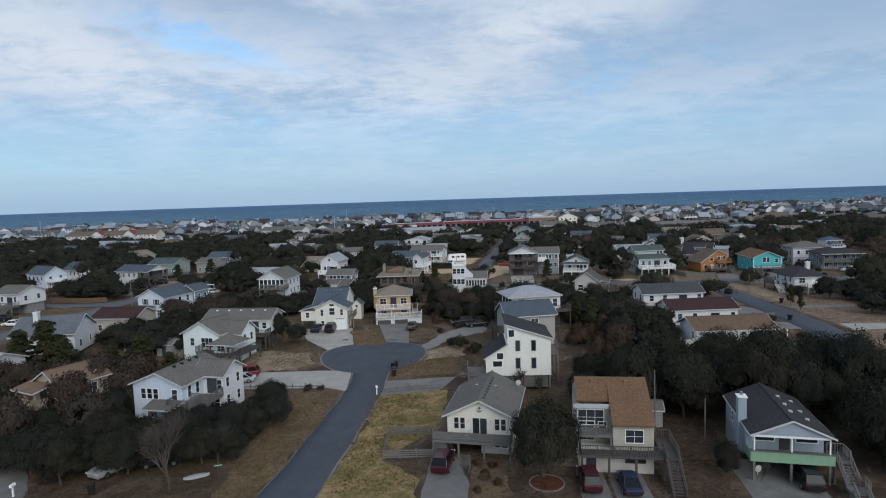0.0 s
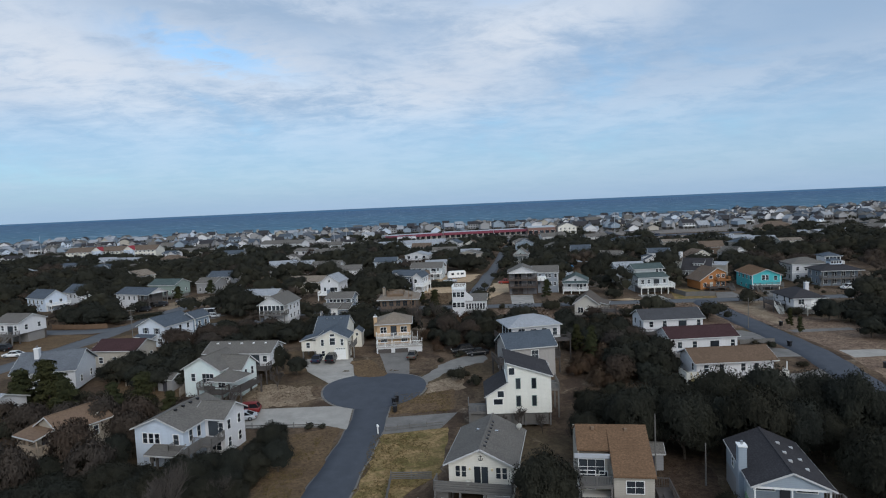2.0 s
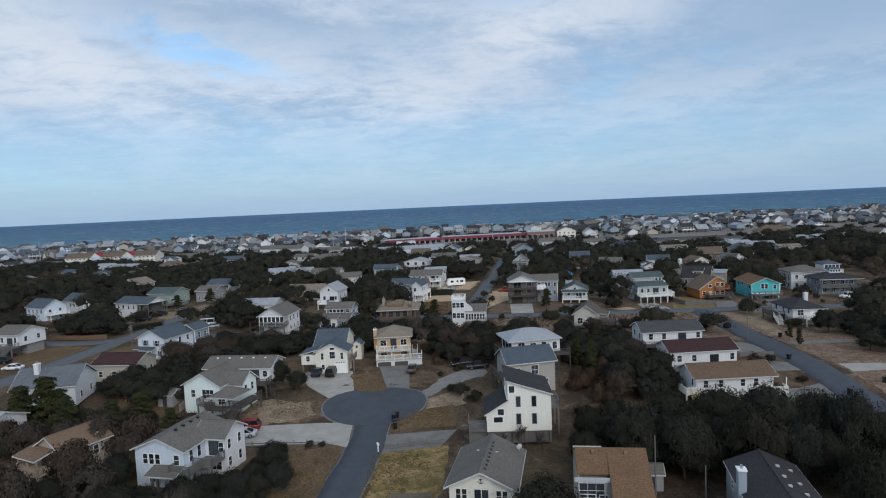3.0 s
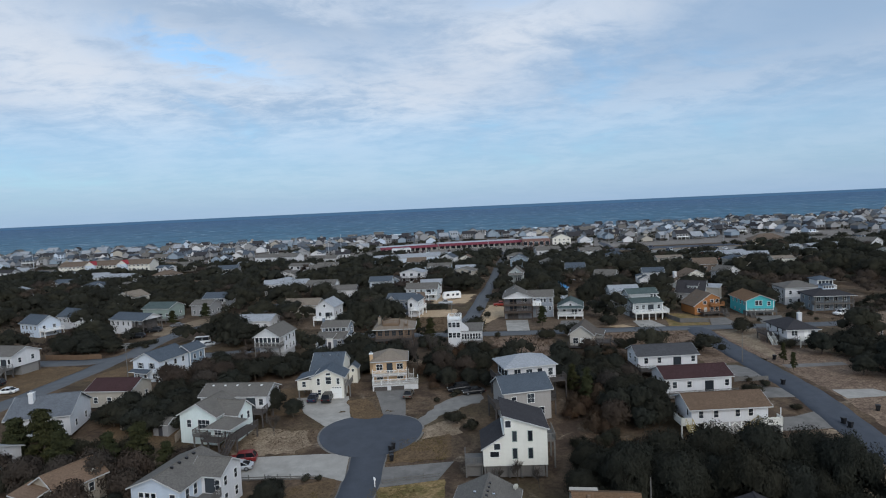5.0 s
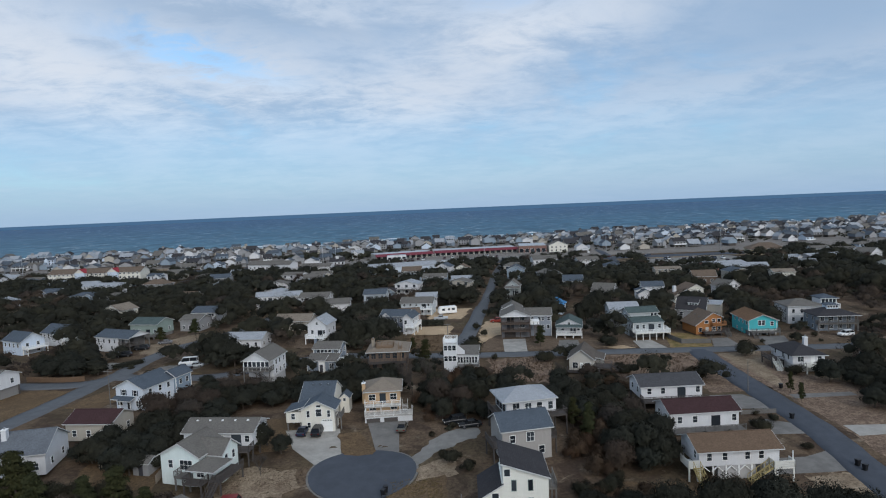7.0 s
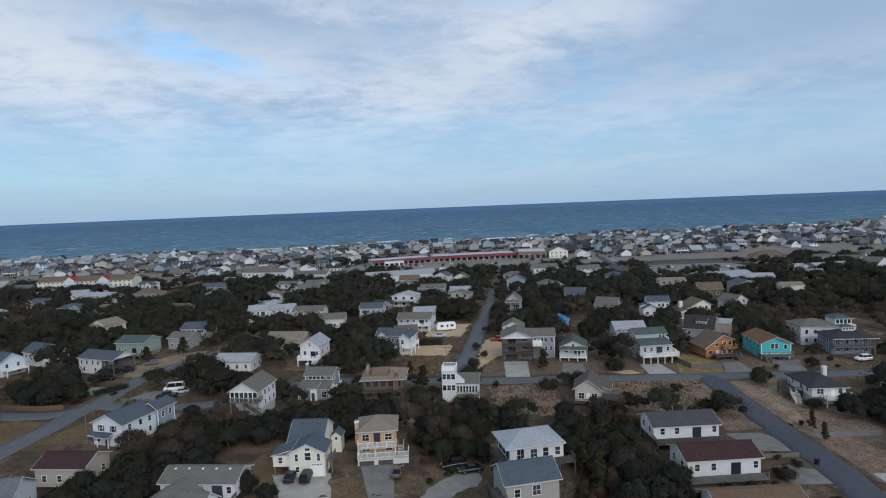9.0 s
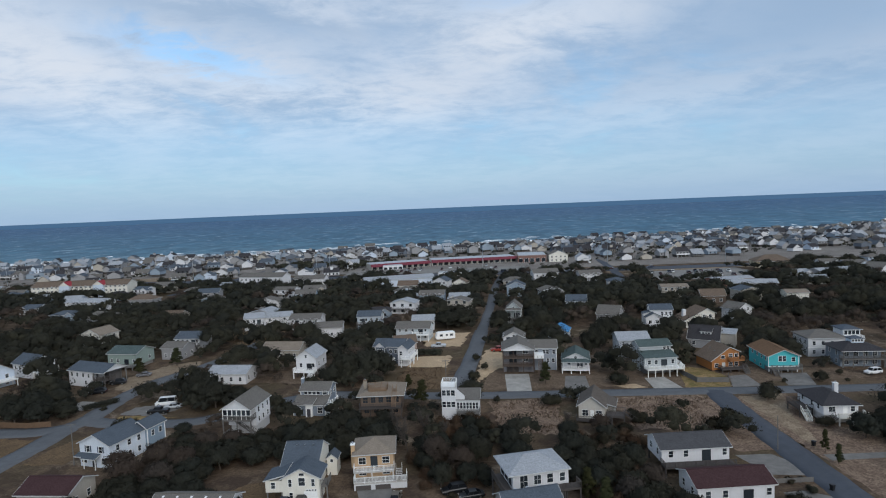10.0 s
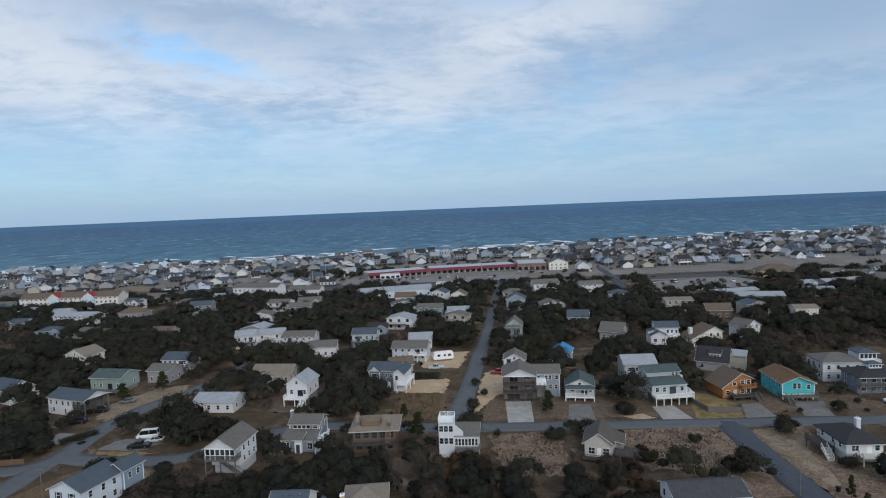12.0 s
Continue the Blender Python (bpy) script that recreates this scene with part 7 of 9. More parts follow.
def tree_kinds():
    r = random.Random(3)
    for k in range(5):
        TREES["oak", k] = trunk_mesh("oak", r, BARK), leaf_mesh("crown", crown_blobs("oak", r), 14000, 0.026, LEAF_OAK, 0.68)
    for k in range(4):
        TREES["far_oak", k] = trunk_mesh("oak", r, BARK), leaf_mesh("crown", crown_blobs("oak", r), 2600, 0.06, LEAF_OAK, 0.68)
    for k in range(3):
        TREES["pine", k] = trunk_mesh("pine", r, BARK), leaf_mesh("crown", crown_blobs("pine", r), 5500, 0.05, LEAF_PINE, 0.5)
    for k in range(4):
        TREES["shrub", k] = trunk_mesh("shrub", r, BARK), leaf_mesh("crown", crown_blobs("shrub", r), 2200, 0.05, LEAF_SCRUB, 0.72)
    for k in range(3):
        TREES["rust", k] = trunk_mesh("shrub", r, BARK), leaf_mesh("crown", crown_blobs("shrub", r), 1800, 0.05, LEAF_RUST, 0.6)
    for k in range(3):
        TREES["twig", k] = trunk_mesh("oak", r, BARK), leaf_mesh("crown", crown_blobs("oak", r), 4200, 0.045, LEAF_TWIGGY, 0.45)
    for k in range(3):
        TREES["bare", k] = bare_meshes(r)


tree_kinds()
COUNT = {"oak": 5, "far_oak": 4, "pine": 3, "shrub": 4, "rust": 3, "bare": 3, "twig": 3}
WORDS = {"oak": ("tree", "dense dark evergreen live oak with rounded crown", "tree"), "far_oak": ("tree", "dark evergreen coastal tree with rounded crown", "tree"),
         "pine": ("pine_tree", "green coastal pine with ragged crown", "tree"), "shrub": ("shrub", "low olive-green evergreen shrub", "shrub"),
         "rust": ("shrub", "thin brown winter shrub", "shrub"),
         "twig": ("bare_tree", "grey-brown winter tree with dense fine twigs", "tree"),
         "bare": ("bare_tree", "leafless winter tree with fine grey twigs", "tree")}


def tree(kind, x, y, size, tall=1.0, z=0.0):
    """size: the crown's radius in metres."""
    trunk, crown = TREES[kind, RND.randrange(COUNT[kind])]
    name, label, cat = WORDS[kind]
    GROWN.extend([1] * (name == "tree"))
    o = tagged(new(name), label, cat, "trees and shrubs of the quarter")
    o.empty_display_size = 0.3
    o.matrix_basis = pose(x, y, gz(x, y) + z - 0.05, 0, 0, RND.uniform(0, 360))
    s = Matrix.Diagonal((size, size, size * tall, 1))
    shared("trunk", trunk, o, s), shared("crown", crown, o, s)
    return o


class Plots:
    """A coarse grid over discs, to find quickly what lies near a point."""

    def __init__(s, discs, cell=16.0):
        s.discs, s.cell, s.grid, s.done = discs, cell, {}, 0

    def near(s, x, y):
        while s.done < len(s.discs):
            a, b, c = s.discs[s.done]
            s.done += 1
            k = int(c / s.cell) + 1
            i, j = int(a // s.cell), int(b // s.cell)
            for u in range(i - k, i + k + 1):
                for v in range(j - k, j + k + 1):
                    s.grid.setdefault((u, v), []).append((a, b, c))
        return s.grid.get((int(x // s.cell), int(y // s.cell)), ())


PLANTED, GROWN, LATE = [], [], []
KEEP_PLOTS, TREE_PLOTS = Plots(KEEP_OFF), Plots(PLANTED)


def is_free(x, y, r):
    return all((x - a) ** 2 + (y - b) ** 2 > (c + r * 0.55) ** 2 for a, b, c in KEEP_PLOTS.near(x, y))


def has_room(x, y, r, gap):
    return is_free(x, y, r) and not any((x - a) ** 2 + (y - b) ** 2 < ((r + c) * gap) ** 2 for a, b, c in TREE_PLOTS.near(x, y))



def grove(cx, cy, rx, ry, n, kind, lo, hi, gap=0.62, tall=1.0, turn=0.0):
    """Up to n trees strewn over an ellipse, off the houses and roads."""
    done = 0
    for _ in range(n * 12):
        a, q = RND.uniform(0, 6.283), math.sqrt(RND.random())
        u, v = rx * q * math.cos(a), ry * q * math.sin(a)
        t = radians(turn)
        x, y = cx + u * math.cos(t) - v * math.sin(t), cy + u * math.sin(t) + v * math.cos(t)
        r = RND.uniform(lo, hi)
        if not has_room(x, y, r, gap):
            continue
        PLANTED.append((x, y, r))
        if WORDS[kind][0] == "tree" and len(GROWN) >= 285:
            LATE.append((x, y, r))
        else:
            tree(kind, x, y, r, tall * RND.uniform(0.85, 1.15))
        done += 1
        if done == n:
            break


# round the close
def plant_near():
    for x, y, r, t in ((8.1, 57.8, 3.75, 1.7), (-24.0, 73.0, 2.3, 1.5), (-26.5, 79.0, 2.4, 1.4), (-28.5, 70.0, 2.4, 1.5), (-36.0, 111.5, 3.0, 1.5), (-31.5, 110.5, 2.2, 1.3), (26.3, 57.4, 1.5, 1.9), (-47.5, 71.0, 2.8, 1.35), (-51.5, 69.5, 3.0, 1.2), (-46.4, 75.5, 2.2, 1.7), (-43.6, 60.4, 2.9, 1.45), (-37.6, 60.8, 2.6, 1.5), (-40.6, 64.2, 3.2, 1.4), (-34.2, 62.6, 2.8, 1.5), (-47.4, 61.0, 3.0, 1.3), (-42.4, 58.6, 2.6, 1.5), (-36.4, 60.6, 2.4, 1.5), (-32.4, 65.4, 2.8, 1.5), (25.0, 141.0, 2.6, 1.5)):
        tree("oak", x, y, r, t)
        PLANTED.append((x, y, r))
    for x, y, r, t in ((-51.5, 92.0, 3.4, 1.35), (-46.5, 91.0, 2.6, 1.2), (-68.5, 94.0, 3.8, 1.5), (-63.5, 91.0, 3.2, 1.4), (-74.0, 95.0, 3.4, 1.4), (-57.0, 93.0, 2.8, 1.3), (24.6, 110.0, 2.2, 1.9), (23.0, 116.0, 2.0, 1.8), (73.6, 132.0, 1.1, 2.4), (72.8, 126.8, 1.1, 2.0), (27.2, 182.6, 2.4, 1.5), (-7.2, 169.6, 2.6, 1.4), (-11.6, 184.4, 1.8, 1.2), (-93.7, 219.0, 3.0, 1.2), (-101.6, 209.4, 2.6, 1.2)):
        tree("pine", x, y, r, t)
        PLANTED.append((x, y, r))
    for x, y, r, t in ((-29.8, 56.6, 5.4, 1.15), (-32.0, 60.5, 4.4, 1.2), (0.6, 55.6, 1.8, 1.6), (-27.5, 63.0, 3.2, 1.3), (-33.0, 103.0, 3.0, 1.2), (-9.0, 139.0, 4.2, 1.5), (-6.0, 146.0, 4.0, 1.5), (-1.0, 143.0, 3.6, 1.4), (29.0, 56.2, 1.2, 1.6), (-12.0, 149.0, 3.4, 1.5), (6.0, 96.0, 2.2, 1.2), (8.6, 83.5, 2.6, 1.4), (5.6, 83.0, 2.2, 1.3), (11.4, 82.6, 2.4, 1.2), (26.0, 150.0, 2.6, 1.3)):
        tree("bare", x, y, r, t)
    for x, y, r, t in ((62.0, 148.5, 3.4, 1.2), (58.2, 145.0, 3.0, 1.2), (79.6, 163.4, 4.0, 1.15), (56.8, 160.2, 1.9, 1.3), (42.0, 167.2, 0.9, 1.2), (43.3, 157.0, 1.3, 1.3), (43.2, 151.4, 1.5, 1.2), (38.6, 146.4, 2.0, 1.2), (9.0, 210.4, 2.2, 1.2), (7.6, 191.0, 2.3, 1.2), (11.4, 199.8, 2.0, 1.2), (12.4, 168.4, 1.4, 1.5), (57.0, 112.6, 2.0, 1.4), (61.4, 116.2, 1.4, 1.3), (60.8, 104.6, 1.3, 1.2), (58.8, 90.2, 1.5, 1.2), (81.8, 144.6, 2.4, 1.3), (100.9, 176.2, 2.6, 1.2), (109.2, 181.0, 1.5, 1.2), (106.7, 174.6, 1.0, 1.2), (91.0, 176.4, 1.0, 1.3), (46.8, 179.6, 3.0, 1.5), (25.6, 165.4, 2.8, 1.4), (43.6, 152.4, 2.2, 1.4), (-93.5, 174.5, 1.2, 0.8), (-95.4, 177.4, 1.2, 0.8), (-0.2, 104.6, 2.2, 1.2), (2.4, 102.0, 1.8, 1.2), (-23.6, 87.6, 1.1, 1.0), (-21.4, 87.4, 0.9, 1.0)):
        tree("shrub", x, y, r, t)
        PLANTED.append((x, y, r))
    for x, y, r, t in ((-2.5, 152.5, 2.4, 1.4), (1.5, 153.5, 2.2, 1.3), (4.5, 154.0, 2.4, 1.4), (7.5, 153.0, 2.2, 1.4), (-6.5, 158.0, 2.4, 1.6)):
        tree("rust", x, y, r, t)
    for x, y, r, t in ((-53, 83, 3.4, 1.8), (-48, 84, 3.2, 1.8), (-46.5, 79, 2.8, 1.9), (-60, 86, 3.0, 1.6), (-43.5, 90, 2.6, 1.5), (-56.5, 87, 3.0, 1.7), (-50, 72, 3.2, 2.0), (-53.5, 65.5, 3.2, 1.9), (-45.0, 68.0, 3.0, 1.9), (-66, 86, 3.2, 1.5), (-72, 88, 3.0, 1.5), (-60, 70, 3.2, 1.6), (-62, 128, 3.6, 1.3), (-55, 126, 3.4, 1.3), (-66, 133, 3.2, 1.3), (-60, 136, 3.4, 1.3), (-54, 134, 3.2, 1.3), (-47, 143, 3.0, 1.3), (-53, 143, 3.0, 1.3), (2, 128, 2.8, 1.6), (-3, 133, 3.0, 1.6), (27, 100, 2.8, 1.5), (30, 114, 3.0, 1.4), (35, 119, 2.8, 1.4), (33, 146, 2.6, 1.3)):
        tree("twig", x, y, r, t)
        PLANTED.append((x, y, r))
    for x, y, r, t in ((-30.5, 193, 5.0, 1.4), (-24.5, 194, 5.2, 1.45), (-20.0, 196, 4.4, 1.4), (-34.5, 187, 3.6, 1.5), (-68.0, 176.5, 5.6, 1.3), (-62.5, 173, 4.6, 1.25), (-71.5, 183, 4.2, 1.2), (48.0, 213, 4.4, 1.6), (55.0, 223.5, 5.4, 1.5), (0.0, 263, 5.2, 1.2), (4.5, 270, 5.0, 1.2), (36.5, 257, 6.0, 1.3), (44, 257, 5.2, 1.2), (22, 262, 4.6, 1.2)):
        tree("far_oak", x, y, r, t)
        PLANTED.append((x, y, r))
    g = grove
    for x, y, r, t in ((34.5, 78.5, 4.4, 1.75), (40.5, 77.5, 4.6, 1.75), (46.5, 76.0, 4.4, 1.75), (28.5, 79.0, 4.2, 1.7)):
        tree("oak", x, y, r, t)
        PLANTED.append((x, y, r))
    g(37, 75, 16, 5, 26, "oak", 3.2, 4.4, 0.46, 1.75)
    g(49, 59, 8, 6.5, 15, "oak", 3.0, 4.4, 0.46, 1.75)
    g(21, 80, 5, 8, 9, "oak", 2.4, 3.6, 0.48, 1.5)
    g(36, 83, 17, 4, 22, "shrub", 1.5, 2.6, 0.44, 1.7)
    g(33, 90, 12, 5, 16, "rust", 1.4, 2.4, 0.46, 1.6)
    g(24, 92, 6, 6, 6, "shrub", 1.4, 2.4, 0.46, 1.6)
    g(-46, 65, 13, 4, 16, "oak", 2.4, 3.4, 0.46, 1.15)
    g(-33, 66, 6, 5, 8, "oak", 2.0, 2.8, 0.46, 1.25)
    g(-48, 67, 15, 5, 12, "shrub", 1.6, 2.4, 0.42, 1.4)
    for x, y, r in ((1.6, 61.0, 0.8), (3.0, 60.2, 0.7), (2.0, 58.0, 0.9), (3.4, 56.5, 0.7), (1.4, 55.2, 0.6)):
        tree("rust", x, y, r, 1.2)
    g(-57, 67, 7, 5, 10, "oak", 2.0, 3.0, 0.46, 1.2)
    g(-27, 73, 3, 10, 9, "oak", 1.4, 2.2, 0.46, 1.25)
    g(-61, 91, 13, 7, 22, "shrub", 1.8, 3.0, 0.45, 1.8)
    g(-72, 94, 6, 6, 8, "pine", 2.2, 3.0, 0.45, 1.2)
    g(-56, 117, 15, 13, 40, "far_oak", 2.0, 3.4, 0.48, 1.2)
    g(-40, 138, 20, 11, 48, "far_oak", 2.0, 3.4, 0.48, 1.2)
    g(-22, 146, 10, 10, 16, "far_oak", 1.9, 3.0, 0.5, 1.3)
    g(4, 136, 11, 15, 26, "far_oak", 1.6, 2.8, 0.5, 1.4)
    g(8, 150, 10, 8, 10, "rust", 1.4, 2.4, 0.5, 1.4)
    g(-5, 130, 6, 8, 8, "rust", 1.4, 2.2, 0.5, 1.3)
    g(33, 106, 5, 7, 9, "far_oak", 2.4, 3.6, 0.48, 1.3)
    g(24, 106, 6, 12, 14, "rust", 1.6, 2.6, 0.45, 1.6)
    g(28, 122, 8, 14, 14, "far_oak", 2.0, 3.2, 0.5, 1.4)
    g(28, 118, 9, 17, 14, "rust", 1.5, 2.4, 0.46, 1.5)
    g(31, 132, 8, 8, 8, "shrub", 1.4, 2.2, 0.5, 1.5)
    g(44, 107, 12, 3, 10, "shrub", 1.2, 2.2, 0.5, 1.5)
    g(34, 108, 4, 4, 5, "oak", 2.4, 3.4, 0.5, 1.3)
    g(62, 118, 3, 10, 8, "shrub", 0.9, 1.5, 0.5)
    g(34, 140, 8, 8, 10, "rust", 1.4, 2.2, 0.5, 1.3)
    g(95, 130, 14, 16, 30, "far_oak", 2.2, 3.6, 0.5, 1.2)
    g(-108, 172, 12, 7, 12, "far_oak", 2.8, 4.4, 0.55, 1.2)
    g(-72, 152, 10, 8, 16, "far_oak", 2.2, 3.4, 0.5, 1.2)
    g(-60, 172, 8, 8, 12, "far_oak", 2.2, 3.6, 0.5, 1.3)
    g(-28, 184, 12, 6, 10, "far_oak", 2.2, 3.4, 0.5, 1.3)
    g(0, 112, 8, 8, 5, "shrub", 1.0, 1.6)


plant_near()


def woods(name, spots, leaves, size, label, material=LEAF_OAK, clumps=11, core=0.68, high=1.0):
    """Trees too far off to tell apart, in one mesh: a dome of leafy clumps to each crown."""
    blobs = []
    for x, y, r in spots:
        z = gz(x, y)
        tall = high * RND.uniform(1.05, 1.5)
        for k in range(clumps):
            a, q = k * 2.4 + RND.uniform(-0.5, 0.5), math.sqrt((k + 0.5) / clumps)
            s = r * RND.uniform(0.32, 0.48)
            blobs.append(((x + 0.8 * r * q * math.cos(a), y + 0.8 * r * q * math.sin(a), z + r * tall * (0.40 + 0.58 * math.sqrt(1 - q * q) + RND.uniform(-0.08, 0.08))), (s, s, s * 0.9), (x, y, z + r * tall * 0.35)))
    me = leaf_mesh(name, blobs, leaves * len(spots), size, material, core)
    return tagged(new(name, me), label, "woods", kind="stuff")


# ---------------------------------------------------------------- the far town and the shore
road("highway", [(-460, 498), (-250, 478), (-60, 464), (75, 452), (190, 447), (320, 450), (520, 462)], 19, lift=0.05, label="broad grey coastal highway with several lanes")
for dy in (-118, -176, -238):
    road("road", [(x, 822 + 0.12 * x + dy) for x in (-620, -300, 0, 300, 640)], 6.5, label="grey beach road between the houses")
road("road", [(-181, 400), (-172, 440), (-165, 480), (-160, 540), (-155, 640)], 6, lift=0.07)
road("road", [(110, 380), (120, 440), (130, 520), (140, 680)], 6, lift=0.07)
patch("car_park", [(-80, 478), (-78, 503), (64, 530), (66, 486), (60, 468)], GRAVEL, "wide grey car park before the shops", "car park", 0.06)
patch("car_park", [(126, 375), (135, 428), (203, 432), (204, 395)], GRAVEL, "grey car park with parked cars", "car park", 0.06)
patch("bare_ground", [(-116, 478), (-84, 474), (-80, 408), (-98, 414)], STRAW, "open brown field", "ground", 0.05, 0.9)
patch("bare_ground", [(-282, 492), (-250, 522), (-215, 515), (-222, 488)], SAND, "bare sandy field", "ground", 0.05, 0.9)
patch("bare_ground", [(-130, 436), (60, 424), (60, 440), (-130, 462)], SAND, "sandy highway verge", "ground", 0.04, 0.9, clear=False)
patch("bare_ground", [(100, 432), (400, 428), (400, 440), (100, 440)], SAND, "sandy highway verge", "ground", 0.04, 0.9, clear=False)


patch("sandy_lots", [(-640, 520), (-250, 500), (-60, 486), (75, 474), (190, 468), (320, 470), (640, 490), (640, 810), (0, 742), (-640, 660)], LOTS, "grey sandy lots and parking between beach houses", "ground", 0.03, 0.9, clear=False)


def shop_row(x0, y0, x1, y1, d, h, label, wall, red=True):
    yaw = math.degrees(math.atan2(y1 - y0, x1 - x0))
    w = math.hypot(x1 - x0, y1 - y0)
    s = House(x0, y0, yaw, label, wall, R_RED, name="shop_building", category="shops")
    h *= 0.85
    s.wall(0, w, 0, d, 0, h)
    n = max(4, round(w / 5))
    if red:
        bm = bmesh.new()
        solid(bm, [(-0.5, -3.2, h - 1.2), (w + 0.5, -3.2, h - 1.2), (w + 0.5, 0.6, h + 0.7), (-0.5, 0.6, h + 0.7)], 0.25)
        part("canopy", bm, paint((0.15, 0.022, 0.034)), s.o, "dark red metal canopy")
        for k in range(n + 1):
            s.post(0.2 + (w - 0.4) * k / n, -3.0, 0, h - 1.3, 0.25, OFFWHITE)
    s.wall(0.4, w - 0.4, 0.8, d - 0.4, h, h + 0.5, ROOF_METAL, "flat_roof", "pale flat roof")
    for k in range(n):
        s.win("f", 0, w * (k + 0.5) / n, 0.3, w / n * 0.7, h * 0.55, False)


shop_row(-62, 508, -14, 524, 22, 5.0, "long shop row under a dark red canopy", W_BEIGE)
shop_row(-12, 526, 62, 535, 24, 5.0, "long shop row with a dark red canopy", W_BEIGE)
shop_row(62, 524, 86, 522, 30, 7.0, "brown brick shop block with a pale flat roof", paint((0.20, 0.11, 0.09)), False)
shop_row(-52, 506, -36, 509, 6, 4.0, "small white drive-up pavilion in the car park", W_WHITE, False)
shop_row(-6, 446, 33, 442, 6, 3.2, "low shelter with a bright white flat roof", W_WHITE, False)


def landmark(x, y, yaw, w, d, e, r, wall, roof, label, hip=False, n=6, along="x"):
    h = House(x, y, yaw, label, wall, roof, category="building", name="building")
    h.wall(-w / 2, w / 2, 0, d, 0, e)
    if hip:
        h.hip(-w / 2, w / 2, 0, d, e, r)
    else:
        h.gable(-w / 2, w / 2, 0, d, e, r, along)
    for s in [0.9] + ([3.7] if e > 4.5 else []) + ([6.4] if e > 7.4 else []):
        row_windows(h, "f", 0, -w / 2 + 0.5, w / 2 - 0.5, s, n, 1.2, 1.3)
    return h


for k in range(3):
    b = landmark(-268 + 23 * k, 410 - 0.5 * k, 0, 19, 13, 7.6, 3.0, W_CREAM, R_BROWN, "cream three-storey apartment block with brown roof", n=6)
    if k:
        b.gable(-12.5, -5.5, -1.5, 5, 8.2, 2.6, "y", R_RED)
        b.wall(-12.5, -5.5, -1.5, 5, 0, 8.2, W_PALE)
landmark(-30, 402, 13, 46, 15, 4.4, 2.0, W_PALE, R_PALE, "long low hall with a pale grey metal roof", n=9)
landmark(-131, 433, -14, 34, 12, 6.4, 2.4, W_WHITE, R_GREY, "long white two-storey inn with grey roof", n=10)
landmark(-96, 428, -8, 22, 10, 4.2, 2.0, W_WHITE, R_GREY, "white single-storey annex with grey roof", n=7)
landmark(226, 424, -14, 24, 16, 4.2, 4.0, siding((0.55, 0.46, 0.32)), R_BROWN, "restaurant with a broad brown hip roof", True, n=5)
landmark(96, 520, 0, 16, 12, 6.0, 3.4, W_CREAM, R_GREY, "pale gabled beach inn with twin gables", n=4, along="y")
landmark(162, 350, 8, 24, 9, 3.8, 0.9, paint((0.30, 0.15, 0.12)), R_PALE, "brick building with pale metal roof", n=6)
landmark(236, 372, 8, 26, 9, 3.6, 1.2, W_GREY, R_PALE, "long grey shed with pale roof", n=6)
landmark(262, 368, 30, 14, 10, 4.4, 3.0, W_WHITE, R_GREY, "white gabled house with steep grey roof", n=3, along="y")
landmark(228, 300, 6, 15, 9, 6.0, 1.6, W_CREAM, R_SAND, "cream two-storey house above the woods", n=4)
landmark(64, 395, 4, 16, 10, 6.0, 2.2, W_WHITE, R_GREY, "white house with twin gables and porch", n=4)
landmark(92, 392, 6, 14, 9, 4.6, 2.0, W_WHITE, R_GREY, "white house with grey roof among trees", n=4)
landmark(38, 340, -8, 10, 10, 6.0, 2.4, W_BLUE, R_BLUE, "blue house with blue-grey roof", n=3, along="y")
landmark(-24, 380, -5, 12, 9, 3.4, 2.4, W_CREAM, R_BROWN, "cream cottage with brown gable roof", n=3)
landmark(-4, 378, -20, 9, 9, 5.4, 2.2, W_WHITE, R_BLUE, "white cottage with blue-grey gables", n=3, along="y")
landmark(8, 374, -10, 9, 9, 4.4, 2.4, W_CREAM, R_BROWN, "cream cottage with a brown roof", n=3, along="y")
landmark(-8, 330, -6, 13, 9, 4.6, 1.8, W_BLUE, R_GREY, "grey-blue house with a grey roof", n=4)
landmark(-206, 351, -12, 26, 9, 4.6, 1.8, W_WHITE, R_PALE, "long white house with pale grey roof", n=8)
landmark(-180, 362, -10, 15, 9, 3.6, 2.6, W_GREY, R_BROWN, "grey house with broad brown roof", True, n=4)
landmark(-172, 303, -8, 14, 10, 4.0, 2.2, W_GREY, R_GREY, "grey house with low hip roof", True, n=4)
landmark(-133, 299, -10, 10, 8, 3.8, 2.0, W_BEIGE, R_BROWN, "beige cottage with brown roof", n=3)
landmark(59, 286, -12, 9, 8, 5.6, 2.4, W_PALE, R_BLUE, "pale blue house with blue-grey gable roof", n=3)
landmark(66.5, 262, -30, 9, 9, 3.8, 3.0, W_GREY, R_GREY, "grey house with steep grey roof", n=3)
landmark(154.6, 277, -10, 9, 8, 7.0, 1.0, W_CREAM, R_SAND, "cream two-storey house with low roof", n=3)
landmark(121.7, 258, 24, 8, 8, 4.6, 2.2, W_WHITE, R_GREY, "small white gabled house with grey roof", n=2, along="y")
landmark(126.6, 297, -8, 11, 8, 3.8, 2.6, W_BROWN, R_BROWN, "brown cottage with brown roof", n=3)
landmark(163, 330, -14, 23, 9, 4.0, 1.6, W_GREY, R_PALE, "long grey house with pale roof", n=6)
landmark(116.5, 318, -8, 13, 9, 5.4, 1.0, W_BEIGE, R_SAND, "beige two-storey house with flat tan roof", n=4)

